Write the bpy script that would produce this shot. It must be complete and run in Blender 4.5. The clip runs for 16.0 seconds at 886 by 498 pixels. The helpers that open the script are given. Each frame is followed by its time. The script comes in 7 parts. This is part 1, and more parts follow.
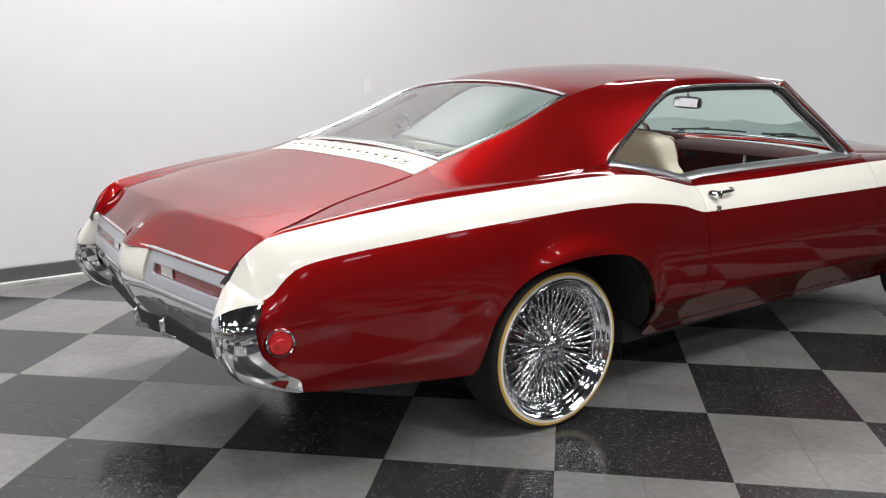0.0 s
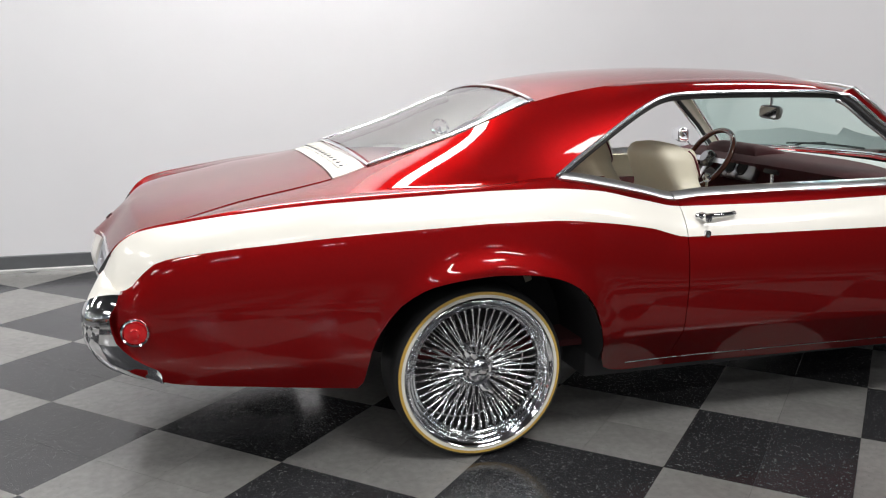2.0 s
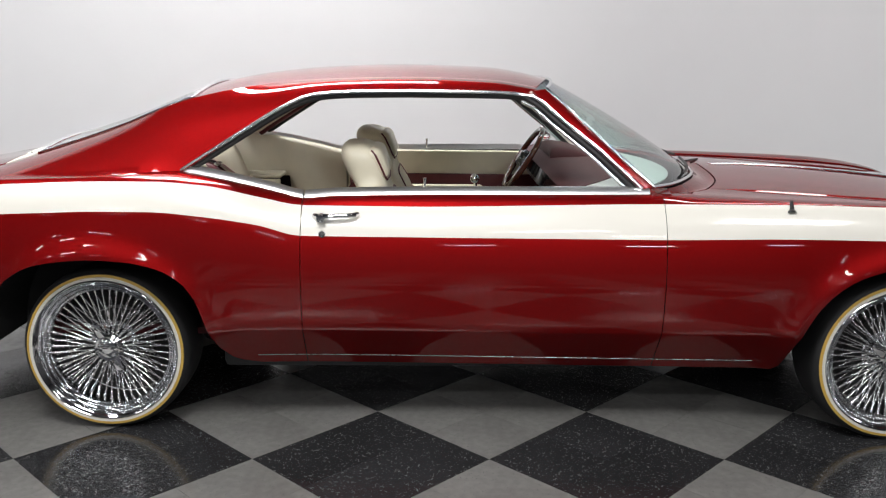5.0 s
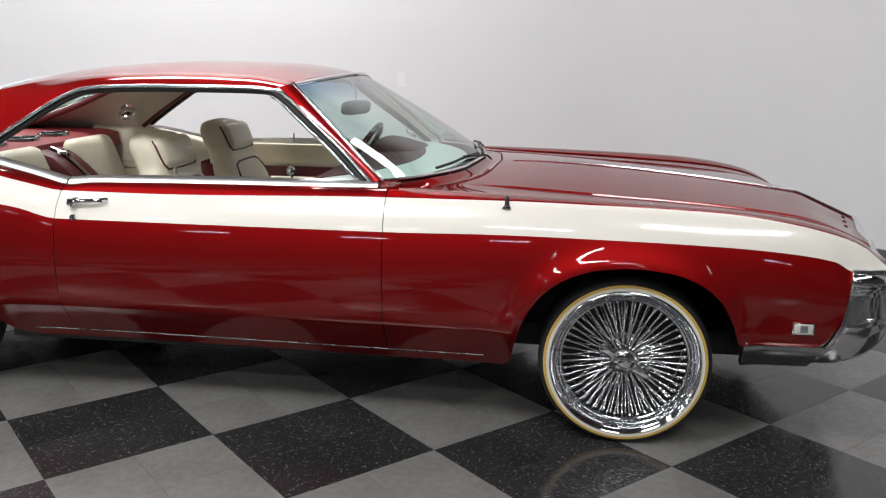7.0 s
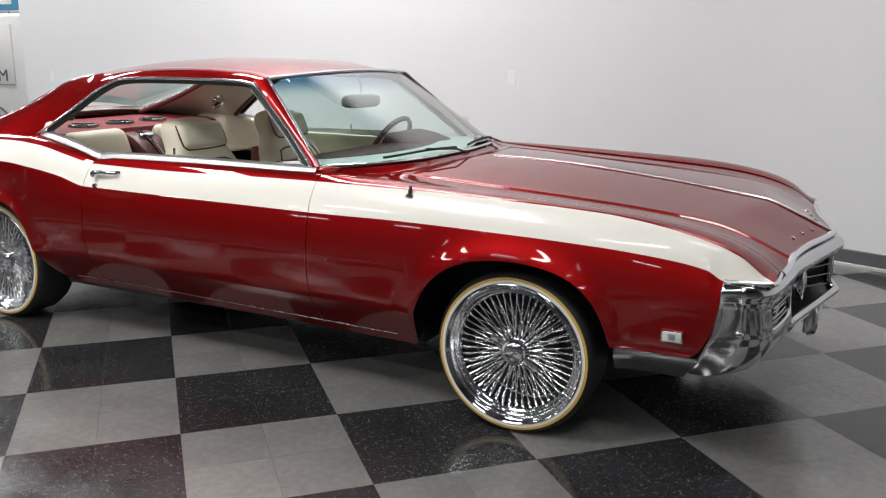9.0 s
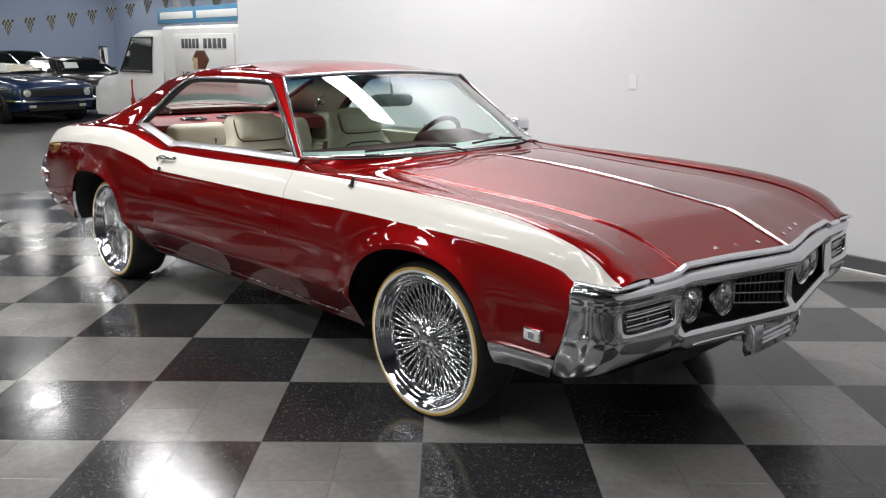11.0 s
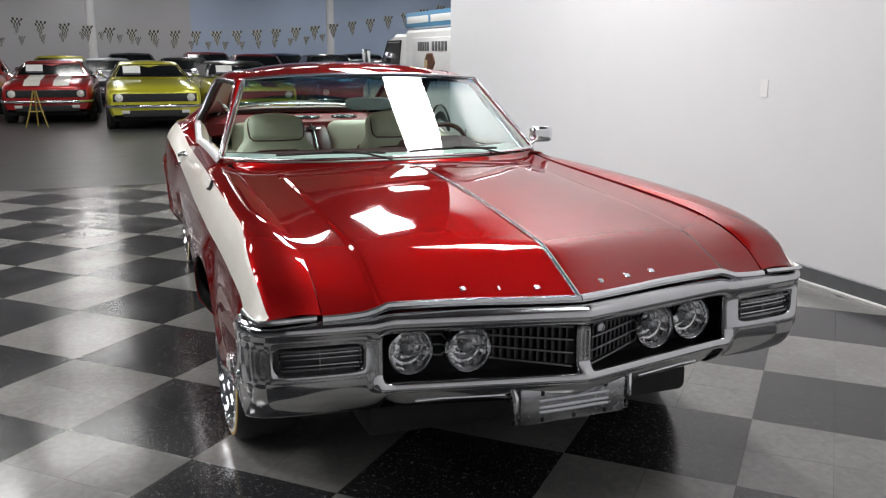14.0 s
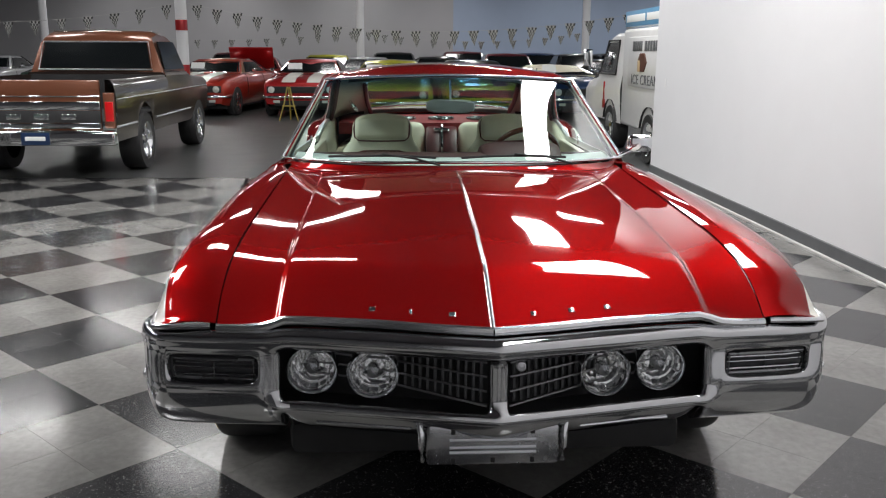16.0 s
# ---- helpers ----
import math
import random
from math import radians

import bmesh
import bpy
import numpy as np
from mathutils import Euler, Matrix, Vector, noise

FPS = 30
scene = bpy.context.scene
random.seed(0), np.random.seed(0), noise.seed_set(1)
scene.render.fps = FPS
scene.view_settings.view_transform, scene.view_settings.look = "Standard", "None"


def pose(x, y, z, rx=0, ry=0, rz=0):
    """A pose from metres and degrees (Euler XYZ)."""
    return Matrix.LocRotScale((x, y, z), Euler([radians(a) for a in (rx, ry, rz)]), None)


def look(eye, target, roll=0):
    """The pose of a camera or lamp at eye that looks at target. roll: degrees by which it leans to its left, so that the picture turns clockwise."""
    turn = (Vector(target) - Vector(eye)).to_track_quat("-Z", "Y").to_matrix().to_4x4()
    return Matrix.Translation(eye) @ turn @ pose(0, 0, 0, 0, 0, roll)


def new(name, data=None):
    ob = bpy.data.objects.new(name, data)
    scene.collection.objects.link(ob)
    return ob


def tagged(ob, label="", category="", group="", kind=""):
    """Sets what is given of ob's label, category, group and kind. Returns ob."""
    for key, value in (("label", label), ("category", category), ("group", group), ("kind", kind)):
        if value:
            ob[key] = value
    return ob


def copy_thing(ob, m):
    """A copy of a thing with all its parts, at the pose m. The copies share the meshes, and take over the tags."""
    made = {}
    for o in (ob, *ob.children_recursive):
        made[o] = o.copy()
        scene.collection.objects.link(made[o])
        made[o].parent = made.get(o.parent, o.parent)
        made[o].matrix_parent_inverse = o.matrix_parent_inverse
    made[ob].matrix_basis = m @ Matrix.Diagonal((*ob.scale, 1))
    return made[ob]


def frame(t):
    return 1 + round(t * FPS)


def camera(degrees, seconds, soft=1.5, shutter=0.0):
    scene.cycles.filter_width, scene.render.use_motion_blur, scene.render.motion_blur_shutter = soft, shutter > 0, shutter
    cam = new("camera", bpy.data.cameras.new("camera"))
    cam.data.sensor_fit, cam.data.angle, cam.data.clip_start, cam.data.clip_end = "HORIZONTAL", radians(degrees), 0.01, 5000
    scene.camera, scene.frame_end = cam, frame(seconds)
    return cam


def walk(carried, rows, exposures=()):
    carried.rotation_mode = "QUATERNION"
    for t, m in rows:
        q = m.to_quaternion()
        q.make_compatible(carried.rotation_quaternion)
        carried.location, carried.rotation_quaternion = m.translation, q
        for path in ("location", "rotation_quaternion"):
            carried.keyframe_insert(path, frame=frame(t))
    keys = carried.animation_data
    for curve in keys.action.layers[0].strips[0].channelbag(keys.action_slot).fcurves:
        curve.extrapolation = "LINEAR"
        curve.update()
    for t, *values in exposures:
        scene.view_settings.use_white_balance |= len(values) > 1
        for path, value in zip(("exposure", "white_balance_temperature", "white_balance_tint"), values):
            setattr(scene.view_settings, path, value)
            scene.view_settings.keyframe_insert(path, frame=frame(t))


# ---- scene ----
cam = camera(54.2, 16.0, soft=1.15)
PATH = [
    (0, (-2.24, -3.102, 1.391), (-1.065, -1.539, 0.973), 0.2),
    (0.5, (-1.952, -3.269, 1.4), (-0.888, -1.63, 0.978), 0.2),
    (1, (-1.64, -3.408, 1.391), (-0.692, -1.698, 0.971), 0.1),
    (1.5, (-1.304, -3.531, 1.378), (-0.527, -1.734, 0.969), -0.1),
    (2, (-0.977, -3.596, 1.378), (-0.398, -1.725, 0.974), 0.2),
    (2.5, (-0.633, -3.65, 1.401), (-0.218, -1.739, 0.982), 0.5),
    (3, (-0.269, -3.747, 1.407), (0.033, -1.814, 0.988), 0.6),
    (3.5, (0.116, -3.824, 1.4), (0.308, -1.877, 0.983), 0.6),
    (4, (0.507, -3.904, 1.416), (0.634, -1.955, 0.988), 0.6),
    (4.5, (0.876, -3.974, 1.438), (0.95, -2.024, 0.999), 0.7),
    (5, (1.259, -4.008, 1.444), (1.29, -2.058, 1.003), 0.5),
    (7.5, (3.15, -4.04, 1.448), (2.752, -2.132, 0.998), 0.5),
    (8, (3.509, -3.997, 1.446), (2.957, -2.128, 0.995), 0.6),
    (8.5, (3.847, -3.935, 1.448), (3.131, -2.123, 0.998), 0.6),
    (9, (4.175, -3.846, 1.453), (3.312, -2.099, 1.001), 0.5),
    (11.5, (5.655, -2.935, 1.434), (4.171, -1.668, 0.997), 0.4),
    (12, (5.856, -2.646, 1.438), (4.28, -1.494, 1.003), 0.5),
    (12.5, (6.002, -2.317, 1.437), (4.335, -1.302, 1.004), 0.4),
    (13, (6.119, -1.977, 1.44), (4.397, -1.058, 1.005), 0.3),
    (13.5, (6.198, -1.628, 1.439), (4.427, -0.808, 1.002), 0.2),
    (14, (6.244, -1.288, 1.438), (4.422, -0.589, 1.0), 0.2),
    (14.5, (6.273, -0.98, 1.44), (4.388, -0.473, 1.005), 0.2),
    (15, (6.272, -0.705, 1.439), (4.353, -0.343, 1.006), 0.2),
    (15.5, (6.267, -0.466, 1.443), (4.331, -0.221, 1.004), 0.3),
    (16, (6.248, -0.266, 1.45), (4.3, -0.164, 1.008), 0.3),
]
walk(cam, [(t, look(eye, target, roll)) for t, eye, target, roll in PATH])

# ---------- light ----------
world = bpy.data.worlds.new("hall_air")
scene.world = world
world.use_nodes = True
world.node_tree.nodes["Background"].inputs[0].default_value = (0.75, 0.8, 0.9, 1)
world.node_tree.nodes["Background"].inputs[1].default_value = 0.05
scene.view_settings.exposure = 0.32


def lamp(name, x, y, z, sx, sy, watts, colour=(1, 0.99, 0.985), spread=180, tilt=0):
    d = bpy.data.lights.new(name, "AREA")
    d.shape, d.size, d.size_y, d.energy, d.color = "RECTANGLE", sx, sy, watts, colour
    d.spread = radians(spread)
    ob = new(name, d)
    ob.matrix_world = pose(x, y, z, tilt, 0, 0)
    return ob


# ---------- materials ----------
def mat(name, colour, rough=0.5, metal=0.0, coat=0.0, coat_rough=0.03, var=0.0, scale=20.0, bump=0.0, bump_scale=200.0,
        spec=0.5, per_object=0.0, per_island=0.0, rough_var=0.0, emit=0.0, transmission=0.0, ior=1.5):
    m = bpy.data.materials.new(name)
    m.use_nodes = True
    nt = m.node_tree
    p = nt.nodes["Principled BSDF"]
    p.inputs["Roughness"].default_value = rough
    p.inputs["Metallic"].default_value = metal
    p.inputs["Coat Weight"].default_value = coat
    p.inputs["Coat Roughness"].default_value = coat_rough
    p.inputs["Specular IOR Level"].default_value = spec
    p.inputs["IOR"].default_value = ior
    p.inputs["Transmission Weight"].default_value = transmission
    col = (*colour, 1)
    p.inputs["Base Color"].default_value = col
    if emit:
        p.inputs["Emission Color"].default_value = col
        p.inputs["Emission Strength"].default_value = emit
    src = None
    tc = nt.nodes.new("ShaderNodeTexCoord")
    if var or rough_var:
        n1 = nt.nodes.new("ShaderNodeTexNoise")
        n1.inputs["Scale"].default_value, n1.inputs["Detail"].default_value = scale, 6
        n2 = nt.nodes.new("ShaderNodeTexNoise")
        n2.inputs["Scale"].default_value, n2.inputs["Detail"].default_value = scale / 9, 3
        nt.links.new(tc.outputs["Object"], n1.inputs["Vector"])
        nt.links.new(tc.outputs["Object"], n2.inputs["Vector"])
        add = nt.nodes.new("ShaderNodeMath")
        nt.links.new(n1.outputs["Fac"], add.inputs[0])
        nt.links.new(n2.outputs["Fac"], add.inputs[1])
        src = add.outputs[0]
        if rough_var:
            mr = nt.nodes.new("ShaderNodeMapRange")
            mr.inputs["From Min"].default_value, mr.inputs["From Max"].default_value = 0.6, 1.4
            mr.inputs["To Min"].default_value, mr.inputs["To Max"].default_value = max(0, rough - rough_var), rough + rough_var
            nt.links.new(src, mr.inputs["Value"])
            nt.links.new(mr.outputs[0], p.inputs["Roughness"])
    if var or per_object or per_island:
        mr = nt.nodes.new("ShaderNodeMapRange")
        mr.inputs["From Min"].default_value, mr.inputs["From Max"].default_value = 0.6, 1.4
        mr.inputs["To Min"].default_value, mr.inputs["To Max"].default_value = 1 - var, 1 + var
        if src:
            nt.links.new(src, mr.inputs["Value"])
        else:
            mr.inputs["Value"].default_value = 1.0
        out = mr.outputs[0]
        for amount, node, sock in ((per_object, "ShaderNodeObjectInfo", "Random"), (per_island, "ShaderNodeNewGeometry", "Random Per Island")):
            if amount:
                oi = nt.nodes.new(node)
                r2 = nt.nodes.new("ShaderNodeMapRange")
                r2.inputs["To Min"].default_value, r2.inputs["To Max"].default_value = 1 - amount, 1 + amount
                nt.links.new(oi.outputs[sock], r2.inputs["Value"])
                mu = nt.nodes.new("ShaderNodeMath")
                mu.operation = "MULTIPLY"
                nt.links.new(out, mu.inputs[0])
                nt.links.new(r2.outputs[0], mu.inputs[1])
                out = mu.outputs[0]
        vm = nt.nodes.new("ShaderNodeVectorMath")
        vm.operation = "SCALE"
        vm.inputs[0].default_value = colour
        nt.links.new(out, vm.inputs["Scale"])
        nt.links.new(vm.outputs[0], p.inputs["Base Color"])
    if bump:
        nb = nt.nodes.new("ShaderNodeTexNoise")
        nb.inputs["Scale"].default_value, nb.inputs["Detail"].default_value = bump_scale, 4
        nt.links.new(tc.outputs["Object"], nb.inputs["Vector"])
        bp = nt.nodes.new("ShaderNodeBump")
        bp.inputs["Strength"].default_value, bp.inputs["Distance"].default_value = bump, 0.002
        nt.links.new(nb.outputs["Fac"], bp.inputs["Height"])
        nt.links.new(bp.outputs["Normal"], p.inputs["Normal"])
    return m


def speckled(m, colour, amount, scale=165.0):
    """Small stray chips of another colour, as in vinyl composition tile."""
    nt = m.node_tree
    p = nt.nodes["Principled BSDF"]
    old = p.inputs["Base Color"].links[0].from_socket
    tc = nt.nodes.new("ShaderNodeTexCoord")
    vo = nt.nodes.new("ShaderNodeTexVoronoi")
    vo.inputs["Scale"].default_value = scale
    nt.links.new(tc.outputs["Object"], vo.inputs["Vector"])
    no = nt.nodes.new("ShaderNodeTexNoise")
    no.inputs["Scale"].default_value = scale * 0.35
    nt.links.new(tc.outputs["Object"], no.inputs["Vector"])
    lt = nt.nodes.new("ShaderNodeMath")
    lt.operation = "LESS_THAN"
    lt.inputs[1].default_value = 0.30
    nt.links.new(vo.outputs["Distance"], lt.inputs[0])
    gt = nt.nodes.new("ShaderNodeMath")
    gt.operation = "GREATER_THAN"
    gt.inputs[1].default_value = amount
    nt.links.new(no.outputs["Fac"], gt.inputs[0])
    mu = nt.nodes.new("ShaderNodeMath")
    mu.operation = "MULTIPLY"
    nt.links.new(lt.outputs[0], mu.inputs[0])
    nt.links.new(gt.outputs[0], mu.inputs[1])
    mx = nt.nodes.new("ShaderNodeMix")
    mx.data_type = "RGBA"
    nt.links.new(mu.outputs[0], mx.inputs["Factor"])
    nt.links.new(old, mx.inputs[6])
    mx.inputs[7].default_value = (*colour, 1)
    nt.links.new(mx.outputs[2], p.inputs["Base Color"])
    return m


M_RED = mat("candy_red_paint", (0.82, 0.0200, 0.0225), 0.44, 0.75, coat=1.0, coat_rough=0.03, var=0.06, scale=900, bump=0.015, bump_scale=14, spec=0.05)
M_RED.node_tree.nodes["Principled BSDF"].inputs["Specular Tint"].default_value = (0.40, 0.015, 0.015, 1)
M_RED.node_tree.nodes["Principled BSDF"].inputs["Coat Tint"].default_value = (0.34, 0.29, 0.29, 1)
M_WHITE = mat("cream_white_paint", (0.86, 0.835, 0.76), 0.3, 0.0, coat=0.6, var=0.03, scale=6)
M_CHROME = mat("chrome", (0.82, 0.83, 0.85), 0.06, 1.0, rough_var=0.03, scale=14)
M_SPOKE = mat("bright_spoke_chrome", (0.90, 0.905, 0.91), 0.18, 1.0, rough_var=0.05, scale=30)
M_RIM = mat("rim_chrome", (0.84, 0.85, 0.87), 0.07, 1.0, rough_var=0.03, scale=14)
M_TRIM = mat("bright_trim", (0.74, 0.75, 0.77), 0.2, 1.0, rough_var=0.05, scale=40)
M_BELT = mat("satin_bright_trim", (0.86, 0.87, 0.88), 0.34, 1.0, rough_var=0.02, scale=40)
M_DASH = mat("dark_maroon_dash", (0.055, 0.008, 0.010), 0.62, var=0.15, scale=30, bump=0.15, bump_scale=350)
M_REDVINYL = mat("deep_red_vinyl", (0.20, 0.016, 0.02), 0.5, var=0.12, scale=30, bump=0.15, bump_scale=350)
M_LEDGE = mat("pale_cowl_paint", (0.52, 0.56, 0.54), 0.5, var=0.05, scale=20)
M_SATIN = mat("worn_chrome", (0.58, 0.585, 0.60), 0.10, 1.0, rough_var=0.05, scale=22, var=0.05)
M_ALU = mat("brushed_aluminium", (0.62, 0.63, 0.66), 0.35, 1.0, rough_var=0.1, scale=60)
M_DARKMETAL = mat("smoky_chrome", (0.24, 0.245, 0.255), 0.28, 1.0, rough_var=0.08, scale=18)
M_BLACK = mat("black_rubber", (0.016, 0.016, 0.017), 0.6, var=0.2, scale=40, bump=0.1)
M_TYRE = mat("tyre_rubber", (0.018, 0.018, 0.019), 0.62, var=0.2, scale=50, bump=0.2)
M_WWALL = mat("white_sidewall", (0.78, 0.76, 0.68), 0.45, var=0.04, scale=30)
M_GOLD = mat("gold_sidewall_line", (0.62, 0.40, 0.09), 0.45, var=0.06, scale=30)
M_UNDER = mat("black_underbody", (0.02, 0.02, 0.021), 0.75, var=0.3, scale=12)
M_MAROON = mat("maroon_vinyl", (0.10, 0.012, 0.016), 0.42, var=0.12, scale=30, bump=0.15, bump_scale=350)
M_CREAM = mat("cream_vinyl", (0.72, 0.67, 0.53), 0.42, var=0.05, scale=18, bump=0.15, bump_scale=350)
M_HEADLINER = mat("cream_headliner", (0.66, 0.62, 0.53), 0.8, var=0.05, scale=30)
M_CARPET = mat("maroon_carpet", (0.06, 0.008, 0.01), 0.95, var=0.3, scale=120, bump=0.5)
M_REDLENS = mat("red_lens", (0.55, 0.01, 0.012), 0.12, coat=1.0, var=0.1, scale=60)
M_DARKRED = mat("dark_red_lens", (0.20, 0.012, 0.016), 0.15, coat=1.0, var=0.1, scale=60)
M_CLEARLENS = mat("milky_lens", (0.62, 0.62, 0.58), 0.15, coat=1.0, var=0.1, scale=90)
M_SMOKE = mat("smoky_lens", (0.035, 0.036, 0.04), 0.12, coat=1.0, var=0.1, scale=60)
M_WOOD = mat("varnished_walnut", (0.09, 0.022, 0.012), 0.22, coat=1.0, var=0.25, scale=40)
M_SILVER = mat("pale_silver_paint", (0.55, 0.56, 0.60), 0.34, 0.7, var=0.05, scale=60)


def glass(name, tint, rough=0.0, band=None):
    m = mat(name, tint, rough, transmission=1.0, ior=1.0, spec=0.5)
    nt = m.node_tree
    p = nt.nodes["Principled BSDF"]
    out = nt.nodes["Material Output"]
    tr = nt.nodes.new("ShaderNodeBsdfTransparent")
    tr.inputs[0].default_value = (*tint, 1)
    if band:
        # a shade band that fades in towards the top edge
        z0, z1, deep = band
        tc = nt.nodes.new("ShaderNodeTexCoord")
        sx = nt.nodes.new("ShaderNodeSeparateXYZ")
        nt.links.new(tc.outputs["Object"], sx.inputs[0])
        mr = nt.nodes.new("ShaderNodeMapRange")
        mr.interpolation_type = "SMOOTHSTEP"
        mr.inputs["From Min"].default_value, mr.inputs["From Max"].default_value = z0, z1
        nt.links.new(sx.outputs["Z"], mr.inputs["Value"])
        cm = nt.nodes.new("ShaderNodeMix")
        cm.data_type = "RGBA"
        cm.inputs[6].default_value, cm.inputs[7].default_value = (*tint, 1), (*deep, 1)
        nt.links.new(mr.outputs[0], cm.inputs["Factor"])
        nt.links.new(cm.outputs[2], tr.inputs[0])
    gl = nt.nodes.new("ShaderNodeBsdfGlossy")
    gl.inputs["Roughness"].default_value = 0.01
    lw = nt.nodes.new("ShaderNodeLayerWeight")
    pw = nt.nodes.new("ShaderNodeMath")
    pw.operation = "POWER"
    pw.inputs[1].default_value = 3.2
    nt.links.new(lw.outputs["Facing"], pw.inputs[0])
    fr = nt.nodes.new("ShaderNodeMapRange")
    fr.inputs["To Min"].default_value, fr.inputs["To Max"].default_value = 0.065, 1.0
    nt.links.new(pw.outputs[0], fr.inputs["Value"])
    mx = nt.nodes.new("ShaderNodeMixShader")
    nt.links.new(fr.outputs[0], mx.inputs[0])
    nt.links.new(tr.outputs[0], mx.inputs[1])
    nt.links.new(gl.outputs[0], mx.inputs[2])
    nt.links.new(mx.outputs[0], out.inputs[0])
    nt.nodes.remove(p)
    return m


M_GLASS = glass("green_tinted_glass", (0.68, 0.86, 0.81))
M_CLEAR = glass("clear_glass", (0.95, 0.96, 0.97))
M_SCREEN = glass("green_glass_with_blue_shade_band", (0.68, 0.86, 0.81), band=(1.225, 1.315, (0.06, 0.22, 0.38)))

M_WALL = mat("white_wall_paint", (0.74, 0.74, 0.755), 0.75, var=0.02, scale=3, bump=0.08, bump_scale=90)
M_BASE = mat("grey_vinyl_baseboard", (0.10, 0.105, 0.11), 0.42, var=0.15, scale=14)
M_STRIP = mat("pale_edge_strip", (0.45, 0.45, 0.44), 0.4, var=0.2, scale=20)
M_DARKTILE = speckled(mat("charcoal_vinyl_tile", (0.027, 0.027, 0.029), 0.165, var=0.35, scale=24, per_object=0.16, rough_var=0.07, bump=0.07, bump_scale=13), (0.22, 0.22, 0.215), 0.575)
M_GREYTILE = speckled(mat("grey_vinyl_tile", (0.183, 0.180, 0.172), 0.165, var=0.20, scale=30, per_object=0.06, rough_var=0.07, bump=0.07, bump_scale=13), (0.12, 0.12, 0.12), 0.60, 190)
M_DARKTILE2 = speckled(mat("charcoal_vinyl_tile_far", (0.027, 0.027, 0.029), 0.165, var=0.35, scale=24, per_island=0.16, rough_var=0.07), (0.22, 0.22, 0.215), 0.575)
M_GREYTILE2 = speckled(mat("grey_vinyl_tile_far", (0.183, 0.180, 0.172), 0.165, var=0.20, scale=30, per_island=0.06, rough_var=0.07), (0.12, 0.12, 0.12), 0.60, 190)
M_GROUT = mat("tile_bed", (0.05, 0.05, 0.05), 0.8, var=0.2, scale=20)
M_CONCRETE = mat("polished_concrete", (0.062, 0.064, 0.062), 0.31, var=0.16, scale=2.5, rough_var=0.03)
M_CEIL = mat("hall_ceiling", (0.09, 0.09, 0.10), 0.85, var=0.06, scale=1.5)
M_HALLWALL = mat("hall_wall_grey", (0.46, 0.455, 0.47), 0.8, var=0.04, scale=1.0)
# Grey hall wall with the bluish lighting put into its base colour.
M_HALLBLUELIT = mat("hall_wall_bluelit", (0.41, 0.49, 0.63), 0.8, var=0.05, scale=1.0)


# ---------- mesh helpers ----------
def pch(xs, ys):
    """A smooth curve through the given knots without overshoot."""
    xs, ys = np.array(xs, float), np.array(ys, float)
    h = np.diff(xs)
    d = np.diff(ys) / h
    m = np.zeros(len(xs))
    m[0], m[-1] = d[0], d[-1]
    for i in range(1, len(xs) - 1):
        if d[i - 1] * d[i] > 0:
            w1, w2 = 2 * h[i] + h[i - 1], h[i] + 2 * h[i - 1]
            m[i] = (w1 + w2) / (w1 / d[i - 1] + w2 / d[i])

    def f(x):
        x = min(max(float(x), xs[0]), xs[-1])
        i = min(max(int(np.searchsorted(xs, x)) - 1, 0), len(xs) - 2)
        t = (x - xs[i]) / h[i]
        return float(ys[i] * (1 + 2 * t) * (1 - t) ** 2 + h[i] * m[i] * t * (1 - t) ** 2 + ys[i + 1] * t * t * (3 - 2 * t) + h[i] * m[i + 1] * t * t * (t - 1))
    return f


def link(name, me, mats, parent=None, label="", smooth=True, sharp=40):
    for m in mats if isinstance(mats, (list, tuple)) else [mats]:
        me.materials.append(m)
    if smooth:
        me.polygons.foreach_set("use_smooth", [True] * len(me.polygons))
        me.set_sharp_from_angle(angle=radians(sharp))
    ob = new(name, me)
    if parent:
        ob.parent = parent
    if label:
        ob["label"] = label
    return ob


def part(name, bm, mats, parent=None, label="", smooth=True, sharp=40, weld=0.0, normals=False):
    if weld:
        bmesh.ops.remove_doubles(bm, verts=bm.verts, dist=weld)
    if normals:
        bmesh.ops.recalc_face_normals(bm, faces=bm.faces)
    me = bpy.data.meshes.new(name)
    bm.to_mesh(me)
    bm.free()
    return link(name, me, mats, parent, label, smooth, sharp)


def box(bm, x0, x1, y0, y1, z0, z1, bevel=0.0, m=None, mi=0, seg=2):
    r = bmesh.ops.create_cube(bm, size=1)
    vs = r["verts"]
    bmesh.ops.transform(bm, matrix=Matrix.Translation(((x0 + x1) / 2, (y0 + y1) / 2, (z0 + z1) / 2)) @ Matrix.Diagonal((abs(x1 - x0), abs(y1 - y0), abs(z1 - z0), 1)), verts=vs)
    fs = {f for v in vs for f in v.link_faces}
    for f in fs:
        f.material_index = mi
    if bevel:
        es = {e for v in vs for e in v.link_edges}
        r = bmesh.ops.bevel(bm, geom=list(es), offset=bevel, segments=seg, affect="EDGES", profile=0.5, material=mi)
        vs = list({v for f in r["faces"] for v in f.verts} | {v for v in vs if v.is_valid})
        vs = [v for v in vs if v.is_valid]
    if m is not None:
        bmesh.ops.transform(bm, matrix=m, verts=vs)
    return vs


